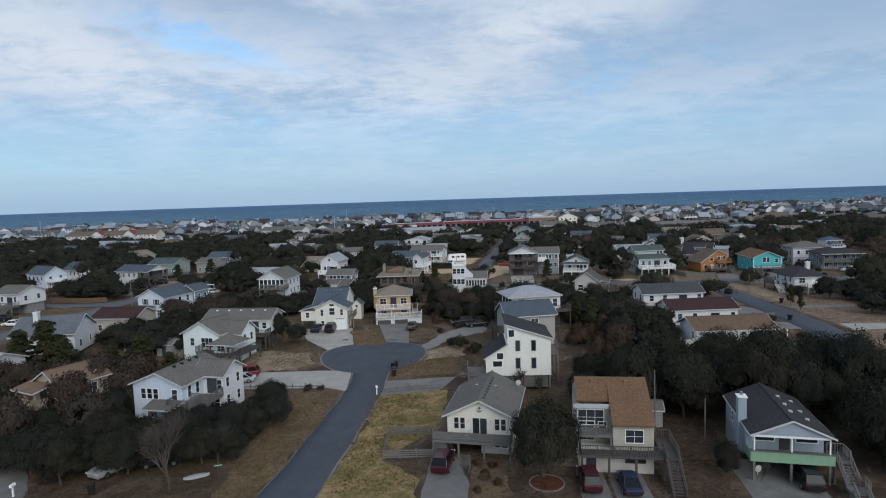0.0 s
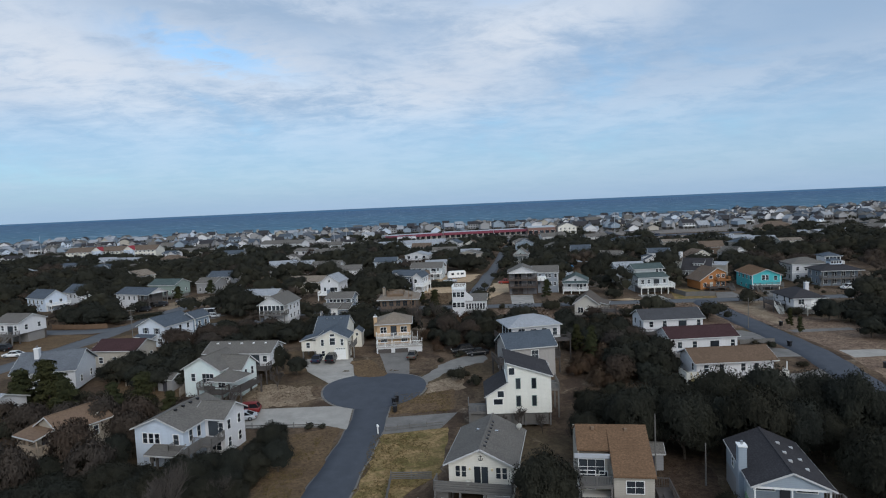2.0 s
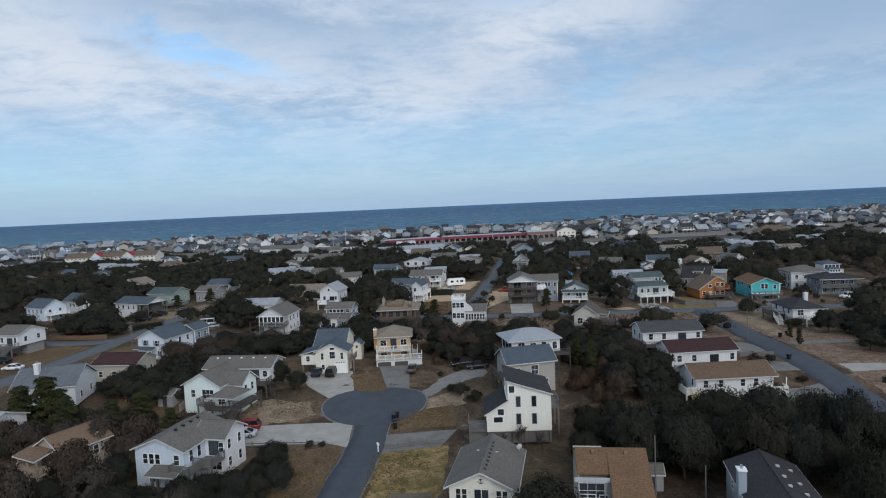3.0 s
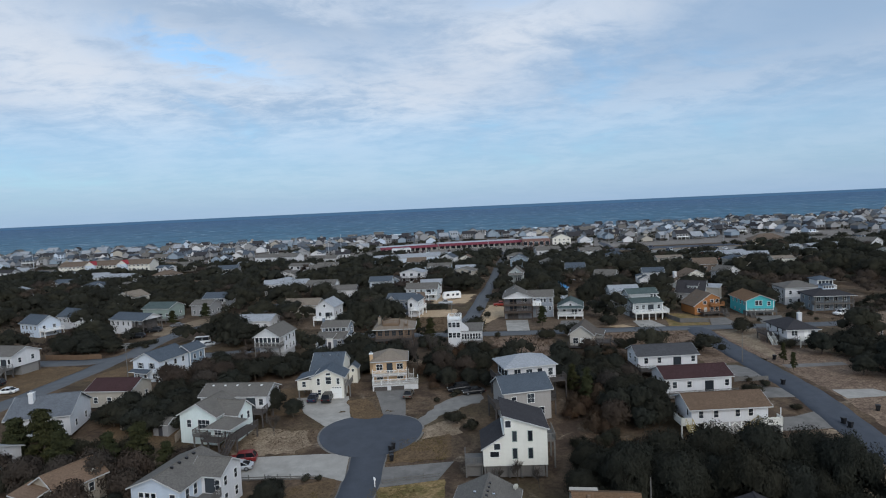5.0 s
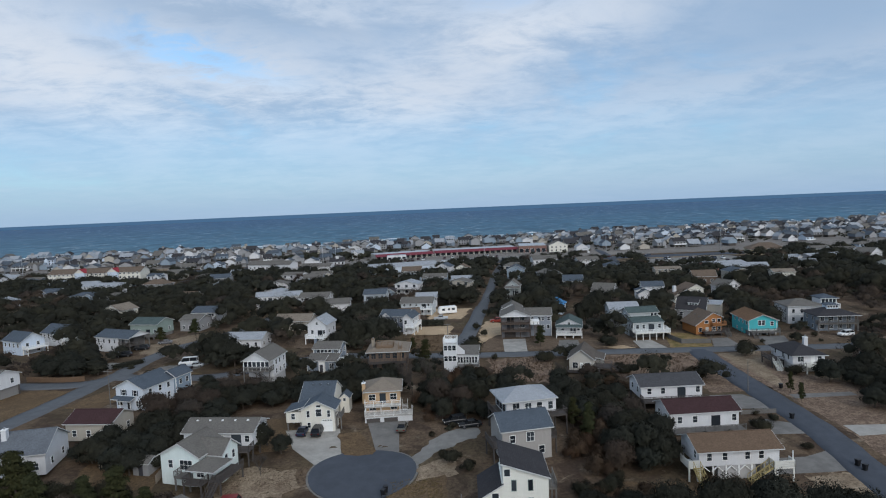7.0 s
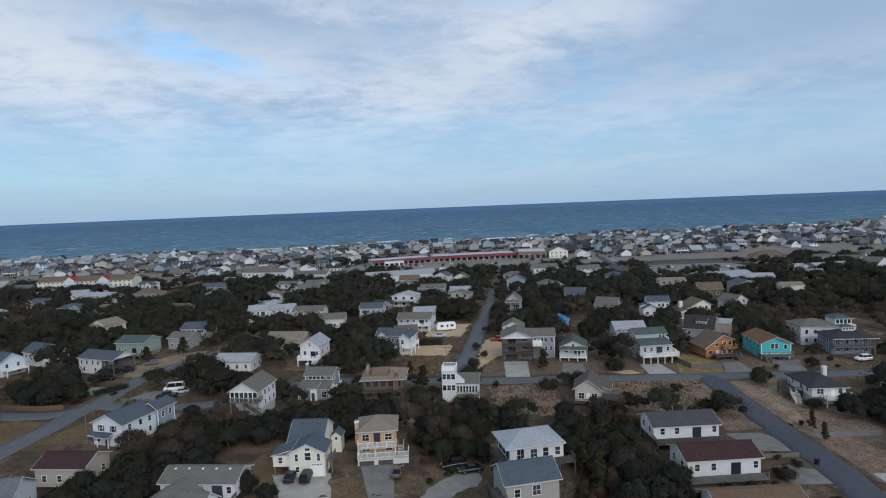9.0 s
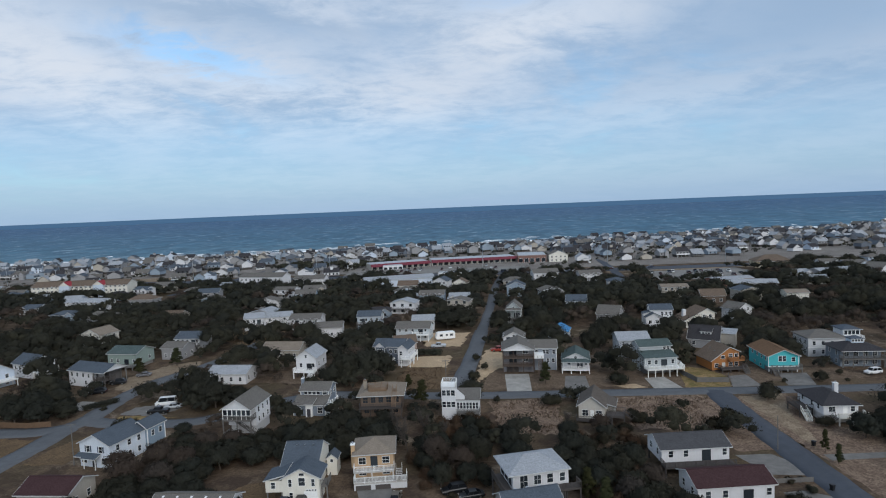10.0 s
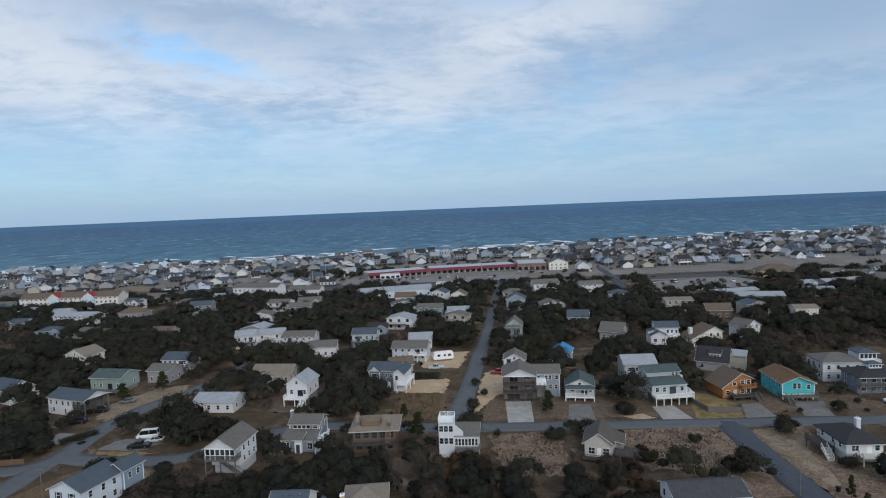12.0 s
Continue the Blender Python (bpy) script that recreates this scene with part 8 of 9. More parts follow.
FAR_WALLS = [W_GREY, W_GREY, W_WHITE, W_GREY, W_PALE, W_GREY, W_BLUE, W_WHITE, W_GREY, W_BEIGE, W_BLUE, W_GREY, W_SLATE]
FAR_ROOFS = [R_GREY, R_DARK, R_BLUE, R_DARK, R_PALE, R_BLUE, R_GREY, R_DARK, R_PALE]
WALL_WORDS = {m.name: w for m, w in ((W_WHITE, "white"), (W_GREY, "grey"), (W_BEIGE, "beige"), (W_TAN, "tan"), (W_PALE, "pale blue"), (W_BLUE, "blue-grey"), (W_GREEN, "sage green"), (W_CREAM, "cream"), (W_BROWN, "brown"), (W_SLATE, "dark slate"))}
ROOF_WORDS = {m.name: w for m, w in ((R_GREY, "grey"), (R_DARK, "dark"), (R_BLUE, "blue-grey"), (R_BROWN, "brown"), (R_PALE, "pale"), (R_SAND, "sandy tan"))}
GLASS_FAR = window_meshes(1.3, 1.3, WHITE, False)[1]


def far_house(x, y, yaw, w, d, eave, rise, wall, roof, hip=False, n=3):
    h = House(x, y, yaw, f"{WALL_WORDS[wall.name]} beach house with {ROOF_WORDS[roof.name]} shingle roof", wall, roof)
    bm = bmesh.new()
    box(bm, -w / 2, w / 2, 0, d, 0, eave)
    part("wall", bm, wall, h.o)
    bm = bmesh.new()
    if hip:
        h.hip(-w / 2, w / 2, 0, d, eave, rise)
    else:
        h.gable(-w / 2, w / 2, 0, d, eave, rise, "x" if RND.random() < 0.5 else "y")
    for s in ([0.9] if eave < 4.5 else [0.9, 3.6]) + ([6.2] if eave > 7.5 else []):
        for k in range(n):
            shared("window", GLASS_FAR, h.o, pose(-w / 2 + w * (k + 0.5) / n, -0.02, s))
    if eave > 4.4:
        m = RND.choice((GREY_WOOD, WHITE, DARK_WOOD))
        a, b = -w / 2, RND.uniform(0, w / 2)
        bm = bmesh.new()
        box(bm, a, b, -2.0, -0.03, 2.5, 2.7)
        for u in (a + 0.1, (a + b) / 2, b - 0.1):
            beam(bm, (u, -1.9, 0), (u, -1.9, 2.5), 0.18)
        part("deck", bm, m, h.o)
        bm = bmesh.new()
        beam(bm, (a, -1.95, 3.65), (b, -1.95, 3.65), 0.1)
        for k in range(int((b - a) / 0.5) + 1):
            beam(bm, (a + 0.05 + 0.5 * k, -1.95, 2.7), (a + 0.05 + 0.5 * k, -1.95, 3.65), 0.06)
        part("railing", bm, m, h.o)
    elif RND.random() < 0.5:
        h.shed(-w / 4, w / 3, -2.2, -0.02, (eave - 0.6, eave - 0.6, eave, eave))
        for u in (-w / 4 + 0.2, w / 3 - 0.2):
            h.post(u, -2.0, 0, eave - 0.6, 0.18, WHITE)
    if RND.random() < 0.45:
        u = RND.choice((-1, 1)) * w * 0.36
        h.wall(u - 2.4, u + 2.4, -1.2, d * 0.5, 0, eave - 0.3)
        h.gable(u - 2.4, u + 2.4, -1.2, d * 0.5, eave - 0.3, 1.6, "y")
        shared("window", GLASS_FAR, h.o, pose(u, -1.22, eave - 2.2))
    KEEP_OFF.append((x, y + d / 2, max(w, d) * 0.62))


class Mass:
    """Very far houses, in one mesh."""

    def __init__(s):
        s.v, s.f, s.m, s.mats = [], [], [], []

    def mat(s, m):
        if m not in s.mats:
            s.mats.append(m)
        return s.mats.index(m)

    def quad(s, T, pts, m):
        b = len(s.v)
        s.v += [(T @ Vector(p))[:] for p in pts]
        s.f.append(list(range(b, b + len(pts)))), s.m.append(s.mat(m))

    def block(s, T, x0, x1, y0, y1, z0, z1, m):
        p = [(x0, y0), (x1, y0), (x1, y1), (x0, y1)]
        for i in range(4):
            (a, b), (c, d) = p[i], p[(i + 1) % 4]
            s.quad(T, ((a, b, z0), (c, d, z0), (c, d, z1), (a, b, z1)), m)
        s.quad(T, [(a, b, z1) for a, b in p], m)

    def put(s, x, y, yaw, w, d, e, r, wall, roof, n):
        """Walls and gable over a dark block for underfloor shade, a railed porch, window rows and sometimes a cross
        wing or a dormer.
        """
        T = pose(x, y, gz(x, y), 0, 0, yaw)
        o, a = 0.5, w / 2
        f = 2.2 if e > 4.5 else 0.5
        s.block(T, -a, a, 0, d, f, e, wall)
        # solid dark block in place of the shaded space among piles
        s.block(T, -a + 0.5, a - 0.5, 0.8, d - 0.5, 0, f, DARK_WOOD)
        s.quad(T, ((-a, 0, e), (-a, d / 2, e + r), (-a, d, e)), wall), s.quad(T, ((a, 0, e), (a, d, e), (a, d / 2, e + r)), wall)
        s.quad(T, ((-a - o, -o, e - 0.2), (a + o, -o, e - 0.2), (a + o, d / 2, e + r + 0.2), (-a - o, d / 2, e + r + 0.2)), roof)
        s.quad(T, ((-a - o, d / 2, e + r + 0.2), (a + o, d / 2, e + r + 0.2), (a + o, d + o, e - 0.2), (-a - o, d + o, e - 0.2)), roof)
        kind = RND.random()
        if kind < 0.45:
            u, v = RND.choice(((-a, -a * 0.1), (a * 0.1, a))), -1.6
            m, h = (u[0] + u[1]) / 2, e - RND.choice((0, 0, 1.2))
            s.block(T, u[0], u[1], v, 0.2, 0, h, wall)
            s.quad(T, ((u[0], v, h), (u[1], v, h), (m, v, h + r * 0.8)), wall)
            for p in (u[0] - 0.3, u[1] + 0.3):
                s.quad(T, ((p, v - 0.4, h - 0.2), (m, v - 0.4, h + r * 0.8 + 0.2), (m, d * 0.45, h + r * 0.8 + 0.2), (p, d * 0.45, h - 0.2)), roof)
        elif kind < 0.6:
            s.block(T, -1.2, 1.2, d * 0.3, d * 0.6, e + r * 0.5, e + r + 1.6, wall)
            s.quad(T, ((-1.6, d * 0.3 - 0.4, e + r + 1.65), (1.6, d * 0.3 - 0.4, e + r + 1.65), (1.6, d * 0.6 + 0.4, e + r + 1.75), (-1.6, d * 0.6 + 0.4, e + r + 1.75)), roof)
        if kind > 0.35:
            m = RND.choice((GREY_WOOD, WHITE, DARK_WOOD))
            s.block(T, -a, a, -2.4, 0, f, f + 0.25, m)
            s.block(T, -a, a, -2.4, -2.3, f + 0.6, f + 1.0, m)
            for k in range(4):
                u = -a + 0.1 + (w - 0.2) * k / 3
                s.block(T, u - 0.1, u + 0.1, -2.35, -2.15, 0, e if kind > 0.75 else f + 1, m)
            if kind > 0.75:
                s.quad(T, ((-a, -2.7, e - 0.7), (a, -2.7, e - 0.7), (a, 0, e), (-a, 0, e)), roof)
        for z in [f + 0.9] + ([f + 3.4] if e - f > 4.4 else []):
            for k in range(n):
                u = -a + w * (k + 0.5) / n
                s.quad(T, ((u - 0.55, -0.05, z), (u + 0.55, -0.05, z), (u + 0.55, -0.05, z + 1.3), (u - 0.55, -0.05, z + 1.3)), GLASS)

    def done(s, name, label):
        me = bpy.data.meshes.new(name)
        me.from_pydata(s.v, [], s.f)
        for m in s.mats:
            me.materials.append(m)
        me.polygons.foreach_set("material_index", s.m)
        return tagged(new(name, me), label, "houses", kind="stuff")


def far_town():
    mass = Mass()
    for row, dy in enumerate((-98, -126, -150, -166, -192, -210, -228, -254, -276, -302, -330)):
        x = -760 + 7 * row
        while x < 760:
            y = 822 + 0.12 * x + dy + RND.uniform(-8, 8)
            x += RND.uniform(10.5, 17)
            if abs(x) > 0.80 * y or not is_free(x, y + 5, 5):
                continue
            if RND.random() < 0.10 or (dy < -205 and -75 < x < 100) or (dy < -235 and RND.random() < 0.35):
                continue
            e = RND.choice((3.2, 5.2, 5.4, 5.8, 7.6)) if dy > -200 else RND.choice((3.2, 3.4, 5.2))
            args = (x, y, 7 + RND.uniform(-9, 9) + RND.choice((0, 0, 90, -90)), RND.uniform(7, 11.5), RND.uniform(7, 10), e, RND.uniform(1.6, 3.2), RND.choice(FAR_WALLS), RND.choice(FAR_ROOFS))
            mass.put(*args, RND.choice((2, 3, 4)))
    mass.done("far_beach_houses", "rows of weathered beach houses along the distant shore")
    made = 0
    for k in range(1600):
        x, y = RND.uniform(-340, 340), RND.uniform(288, 425)
        if abs(x) > 0.78 * y + 5 or not is_free(x, y + 5, 13 if made > 18 else 11) or (made > 18 and y < 290) or (y < 300 and x > 30 and k % 4):
            continue
        far_house(x, y, RND.uniform(-18, 12), RND.uniform(9, 14), RND.uniform(8, 10), RND.choice((3.2, 3.4, 4.8, 5.2)), RND.uniform(1.4, 2.2), RND.choice((W_WHITE, W_GREY, W_BEIGE, W_BLUE, W_WHITE, W_PALE)), RND.choice((R_GREY, R_DARK, R_BLUE, R_PALE, R_GREY)), RND.random() < 0.3)
        made += 1
        if made > 36:
            break


far_town()


def far_woods():
    near, far, low, twigs = list(LATE), [], [], []

    for k in range(6400):
        x, y = RND.uniform(-230, 230), RND.uniform(140, 300)
        r = RND.uniform(3.2, 6.2) if k < 2600 else RND.uniform(1.6, 3.0)
        v = noise.noise(Vector((x * 0.028, y * 0.028, 2)))
        if abs(x) < 0.80 * y + 20 and has_room(x, y, r, 0.52):
            if v > -0.16:
                near.append((x, y, r))
            elif v > -0.34:
                twigs.append((x, y, r * 0.75))
            else:
                continue
            PLANTED.append((x, y, r))
    for k in range(7000):
        x, y = RND.uniform(-360, 360), RND.uniform(300, 442)
        r = RND.uniform(3.6, 6.4) if k < 3000 else RND.uniform(2.2, 3.6)
        v = noise.noise(Vector((x * 0.02, y * 0.03, 0)))
        if abs(x) < 0.80 * y + 15 and has_room(x, y, r, 0.54):
            if v > -0.20:
                far.append((x, y, r))
            elif v > -0.34:
                twigs.append((x, y, r * 0.7))
            else:
                continue
            PLANTED.append((x, y, r))
    for _ in range(3000):
        x = RND.uniform(-640, 640)
        y = 822 + 0.12 * x - RND.uniform(90, 340)
        r = RND.uniform(1.4, 3.4)
        if abs(x) < 0.8 * y + 15 and is_free(x, y, 1.5) and noise.noise(Vector((x * 0.02, y * 0.03, 5))) > -0.05:
            low.append((x, y, r))
    for _ in range(150):
        a, q = RND.uniform(0, 6.28), math.sqrt(RND.random())
        low.append((-100 + 55 * q * math.cos(a), 548 + 26 * q * math.sin(a), RND.uniform(3, 5)))
    woods("woods", near, 520, 0.24, "dark evergreen trees between the houses")
    woods("far_woods", far, 170, 0.42, "dark evergreen coastal woods far off", clumps=9, high=0.85)
    woods("bare_thickets", twigs, 420, 0.2, "grey-brown leafless thickets between the houses", LEAF_TWIGGY, 8, 0.6)
    woods("dune_thickets", low, 40, 0.4, "low dark thickets among the beach houses", LEAF_SCRUB, 5, high=0.7)


far_woods()


def surf():
    """Broken white lines of surf along the shore."""
    bm = bmesh.new()
    for band, (dy, n, lo, hi) in enumerate(((4, 100, 16, 50), (26, 60, 14, 60), (58, 40, 12, 46), (100, 18, 8, 26))):
        for _ in range(n):
            x, ln = RND.uniform(-720, 760), RND.uniform(lo, hi)
            y = 822 + 0.12 * x + dy + RND.uniform(-7, 7)
            k = max(4, int(ln / 4))
            w = RND.uniform(4.0, 11.0) + (2.0 if band == 0 else 0)
            a = [bm.verts.new((x + ln * i / k, y + 0.12 * ln * i / k + RND.uniform(-0.6, 0.6), SEA_Z + 0.15)) for i in range(k + 1)]
            b = [bm.verts.new((v.co.x, v.co.y + 0.2 + w * math.sin(math.pi * i / k) * RND.uniform(0.5, 1.2), SEA_Z + 0.15 + 0.7 * math.sin(math.pi * i / k))) for i, v in enumerate(a)]
            for i in range(k):
                bm.faces.new((a[i], a[i + 1], b[i + 1], b[i]))
    tagged(finish(bm, "surf", FOAM), "white breaking surf along the beach", "surf", kind="stuff")


surf()


# ---------------------------------------------------------------- cars and small things
CAR_MESH = {}


def car_meshes(kind):
    if kind in CAR_MESH:
        return CAR_MESH[kind]
    L, W, H = {"sedan": (4.6, 1.8, 1.42), "suv": (4.7, 1.88, 1.74), "pickup": (5.5, 1.95, 1.8), "van": (5.4, 2.0, 2.3)}[kind]
    belt = {"sedan": 0.88, "suv": 1.05, "pickup": 1.08, "van": 1.2}[kind]
    cab = {"sedan": (-1.0, -0.45, 0.75, 1.75), "suv": (-1.05, -0.5, 1.75, 2.25), "pickup": (-1.1, -0.6, 0.7, 0.95), "van": (-1.9, -1.35, 2.5, 2.62)}[kind]
    bm = bmesh.new()
    # lower body: rounded stations along the length
    st = [(-L / 2, 0.72, 0.42, belt * 0.70), (-L / 2 + 0.15, 0.92, 0.28, belt * 0.84), (-L / 2 + 0.9, 1.0, 0.24, belt * 0.95), (0, 1.0, 0.22, belt), (L / 2 - 0.8, 1.0, 0.24, belt), (L / 2 - 0.12, 0.94, 0.30, belt * 0.97), (L / 2, 0.80, 0.45, belt * 0.86)]
    rings = []
    for x, k, z0, z1 in st:
        h = W / 2 * k
        rings.append([bm.verts.new(p) for p in ((x, -h * 0.9, z0), (x, -h, z0 + 0.18), (x, -h, z1 - 0.14), (x, -h * 0.9, z1), (x, h * 0.9, z1), (x, h, z1 - 0.14), (x, h, z0 + 0.18), (x, h * 0.9, z0))])
    for a, b in zip(rings, rings[1:]):
        for i in range(8):
            bm.faces.new((a[i], a[(i + 1) % 8], b[(i + 1) % 8], b[i]))
    bm.faces.new(rings[0]), bm.faces.new(rings[-1][::-1])
    # roof panel joined by pillars
    x0, x1, x2, x3 = cab
    box(bm, x1 - 0.05, x2 + 0.05, -W * 0.36, W * 0.36, H - 0.07, H)
    for sy in (-1, 1):
        beam(bm, (x0, sy * W * 0.45, belt - 0.03), (x1, sy * W * 0.355, H - 0.03), 0.07)
        beam(bm, (x3, sy * W * 0.45, belt - 0.03), (x2, sy * W * 0.355, H - 0.03), 0.07)
        beam(bm, ((x1 + x2) / 2, sy * W * 0.45, belt - 0.03), ((x1 + x2) / 2, sy * W * 0.36, H - 0.03), 0.07)
    body = bm
    bm = bmesh.new()
    v = [bm.verts.new(p) for p in ((x0, -W * 0.44, belt - 0.02), (x3, -W * 0.44, belt - 0.02), (x3, W * 0.44, belt - 0.02), (x0, W * 0.44, belt - 0.02), (x1, -W * 0.35, H - 0.05), (x2, -W * 0.35, H - 0.05), (x2, W * 0.35, H - 0.05), (x1, W * 0.35, H - 0.05))]
    for f in ((3, 2, 1, 0), (4, 5, 6, 7), (0, 1, 5, 4), (1, 2, 6, 5), (2, 3, 7, 6), (3, 0, 4, 7)):
        bm.faces.new([v[i] for i in f])
    glass = bm
    bm = bmesh.new()
    tube(bm, [(0, -0.11, 0), (0, 0.11, 0)], [0.34, 0.34], 14)
    tyre = bm
    bm = bmesh.new()
    tube(bm, [(0, -0.12, 0), (0, 0.12, 0)], [0.21, 0.21], 10)
    rim = bm
    bm = bmesh.new()
    box(bm, -0.04, 0.05, -0.2, 0.2, -0.08, 0.08)
    lamp = bm
    out = []
    for b, n in ((body, "body"), (glass, "glass"), (tyre, "wheel"), (rim, "rim"), (lamp, "lamp")):
        bmesh.ops.recalc_face_normals(b, faces=b.faces)
        me = bpy.data.meshes.new(n)
        b.to_mesh(me), b.free()
        out.append(me)
    out[1].materials.append(CAR_GLASS), out[2].materials.append(TYRE), out[3].materials.append(CHROME)
    CAR_MESH[kind] = (out, L, W, belt)
    return CAR_MESH[kind]


LAMP_WHITE, LAMP_RED = paint((0.5, 0.5, 0.48), 0.2), paint((0.12, 0.01, 0.01), 0.25)


def car(x, y, heading, colour, kind, label, z=0.06):
    """heading: degrees; 0 looks along -x locally."""
    (body, glass, wheel, rim, lamp), L, W, belt = car_meshes(kind)
    o = tagged(new({"pickup": "pickup_truck", "van": "van"}.get(kind, "car")), label, "car")
    o.matrix_basis = pose(x, y, gz(x, y) + z, 0, 0, heading)
    b = body.copy()
    b.materials.clear(), b.materials.append(mat_car(colour))
    shared("body", b, o), shared("glass", glass, o)
    for sx in (-1, 1):
        for sy in (-1, 1):
            w = shared("wheel", wheel, o, pose(sx * L * 0.30, sy * (W / 2 - 0.1), 0.34))
            shared("rim", rim, w)
    for sy in (-1, 1):
        for sx, m, n in ((-1, LAMP_WHITE, "headlight"), (1, LAMP_RED, "taillight")):
            q = lamp.copy()
            q.materials.append(m)
            shared(n, q, o, pose(sx * (L / 2 - 0.03), sy * W * 0.36, belt * 0.75))


RED, BLUE, BLACKC, SILVER, WHITEC = (0.040, 0.004, 0.009), (0.010, 0.020, 0.046), (0.008, 0.009, 0.011), (0.38, 0.40, 0.42), (0.66, 0.66, 0.66)
car(-2.2, 60.8, -100, RED, "suv", "dark red hatchback parked on the driveway")
car(12.3, 56.2, -92, RED, "suv", "dark red car parked on a concrete drive")
car(16.0, 55.4, -94, BLUE, "sedan", "dark blue car parked on a concrete drive")
car(33.0, 55.6, -100, BLACKC, "suv", "black off-road car in the carport")
car(-35.4, 91.6, 8, SILVER, "sedan", "silver car parked on the concrete drive")
car(-35.6, 94.0, 8, (0.16, 0.012, 0.012), "suv", "red car parked on the concrete drive")
car(-29.6, 119.0, -92, BLUE, "sedan", "blue car parked before the garage")
car(-26.6, 118.8, -92, BLACKC, "suv", "black car parked before the garage")
car(-38.2, 61.4, 68, (0.24, 0.24, 0.24), "pickup", "greyish white pickup truck under the trees")
car(-33.6, 62.6, 15, BLACKC, "suv", "dark car half hidden under trees")
car(-10.0, 119.4, -95, (0.10, 0.088, 0.07), "sedan", "dull brown car parked beside the drive")
car(0.4, 121.2, 15, BLACKC, "suv", "black car parked on gravel")
car(3.4, 119.2, 12, BLACKC, "sedan", "black saloon car parked on gravel")
car(-112, 139.0, 5, BLACKC, "suv", "black car parked by the house")
car(-104, 132.6, 5, WHITEC, "sedan", "white car parked by the lawn")
car(-76.6, 170.4, 5, BLACKC, "pickup", "dark pickup parked at the roadside")
car(-77.6, 176.8, 10, WHITEC, "van", "white delivery van parked in a yard")
car(-74.4, 174.0, 10, SILVER, "sedan", "silver car parked in a yard")
car(-104.0, 190.0, 10, BLACKC, "suv", "black car under a carport")
car(-103.0, 199.0, 10, BLACKC, "suv", "dark car parked beside the house")
car(-99.0, 207.0, 15, (0.12, 0.12, 0.13), "sedan", "grey car on the sandy yard")
car(17.5, 222.0, 0, (0.25, 0.03, 0.02), "pickup", "red pickup parked by a house")
car(-3.5, 231.0, 5, SILVER, "pickup", "pale pickup by the sandy lot")
car(130.0, 176.5, 0, BLACKC, "suv", "black car parked by the street")
car(118.0, 180.5, 10, WHITEC, "suv", "white car parked before a house")
for k in range(18):
    c = RND.choice((BLACKC, SILVER, WHITEC, BLUE, RED))
    x = -60 + RND.uniform(0, 118)
    car(x, 484 + RND.choice((0, 8, 16)) + 0.12 * x, 80 + RND.uniform(-4, 4), c, RND.choice(("sedan", "suv", "pickup")), "car parked before the shops", 0.1)
for k in range(22):
    c = RND.choice((BLACKC, SILVER, WHITEC, BLUE, RED))
    car(136 + RND.uniform(0, 62), RND.choice((392, 400, 410, 418)), 85 + RND.uniform(-4, 4), c, RND.choice(("sedan", "suv", "pickup")), "car parked in the far car park", 0.1)
for k in range(14):
    x = RND.uniform(-330, 330)
    c = RND.choice((BLACKC, SILVER, WHITEC, BLUE, RED))
    yy = np.interp(x, (-460, -250, -60, 75, 190, 320, 520), (498, 478, 464, 452, 447, 450, 462)) + RND.choice((-6, -2.5, 2.5, 6))
    car(x, float(yy), RND.choice((0, 180)) - 4, c, RND.choice(("sedan", "suv", "van")), "car driving lane of the coastal highway", 0.1)


def caravan(x, y, yaw):
    o = tagged(new("travel_trailer"), "white travel trailer parked on a sandy lot", "caravan")
    o.matrix_basis = pose(x, y, gz(x, y) + 0.05, 0, 0, yaw)
    bm = bmesh.new()
    prof = [(-3.6, 0.5), (-3.9, 1.2), (-3.3, 2.9), (-2.6, 3.1), (3.4, 3.1), (3.7, 2.8), (3.7, 0.5)]
    a = [bm.verts.new((u, -1.2, z)) for u, z in prof]
    b = [bm.verts.new((u, 1.2, z)) for u, z in prof]
    bm.faces.new(a), bm.faces.new(b[::-1])
    for i in range(len(prof)):
        j = (i + 1) % len(prof)
        bm.faces.new((a[i], b[i], b[j], a[j]))
    part("body", bm, WHITE, o)
    for u, w in ((-1.8, 1.1), (0.4, 0.7), (2.2, 1.2)):
        bm = bmesh.new()
        box(bm, u - w / 2, u + w / 2, -1.23, -1.19, 1.6, 2.4)
        part("window", bm, GLASS, o)
    wheel, rim = car_meshes("sedan")[0][2:4]
    for u in (0.2, 1.1):
        for sy in (-1, 1):
            shared("rim", rim, shared("wheel", wheel, o, pose(u, sy * 1.0, 0.34)))


caravan(-1.0, 243.0, 12)


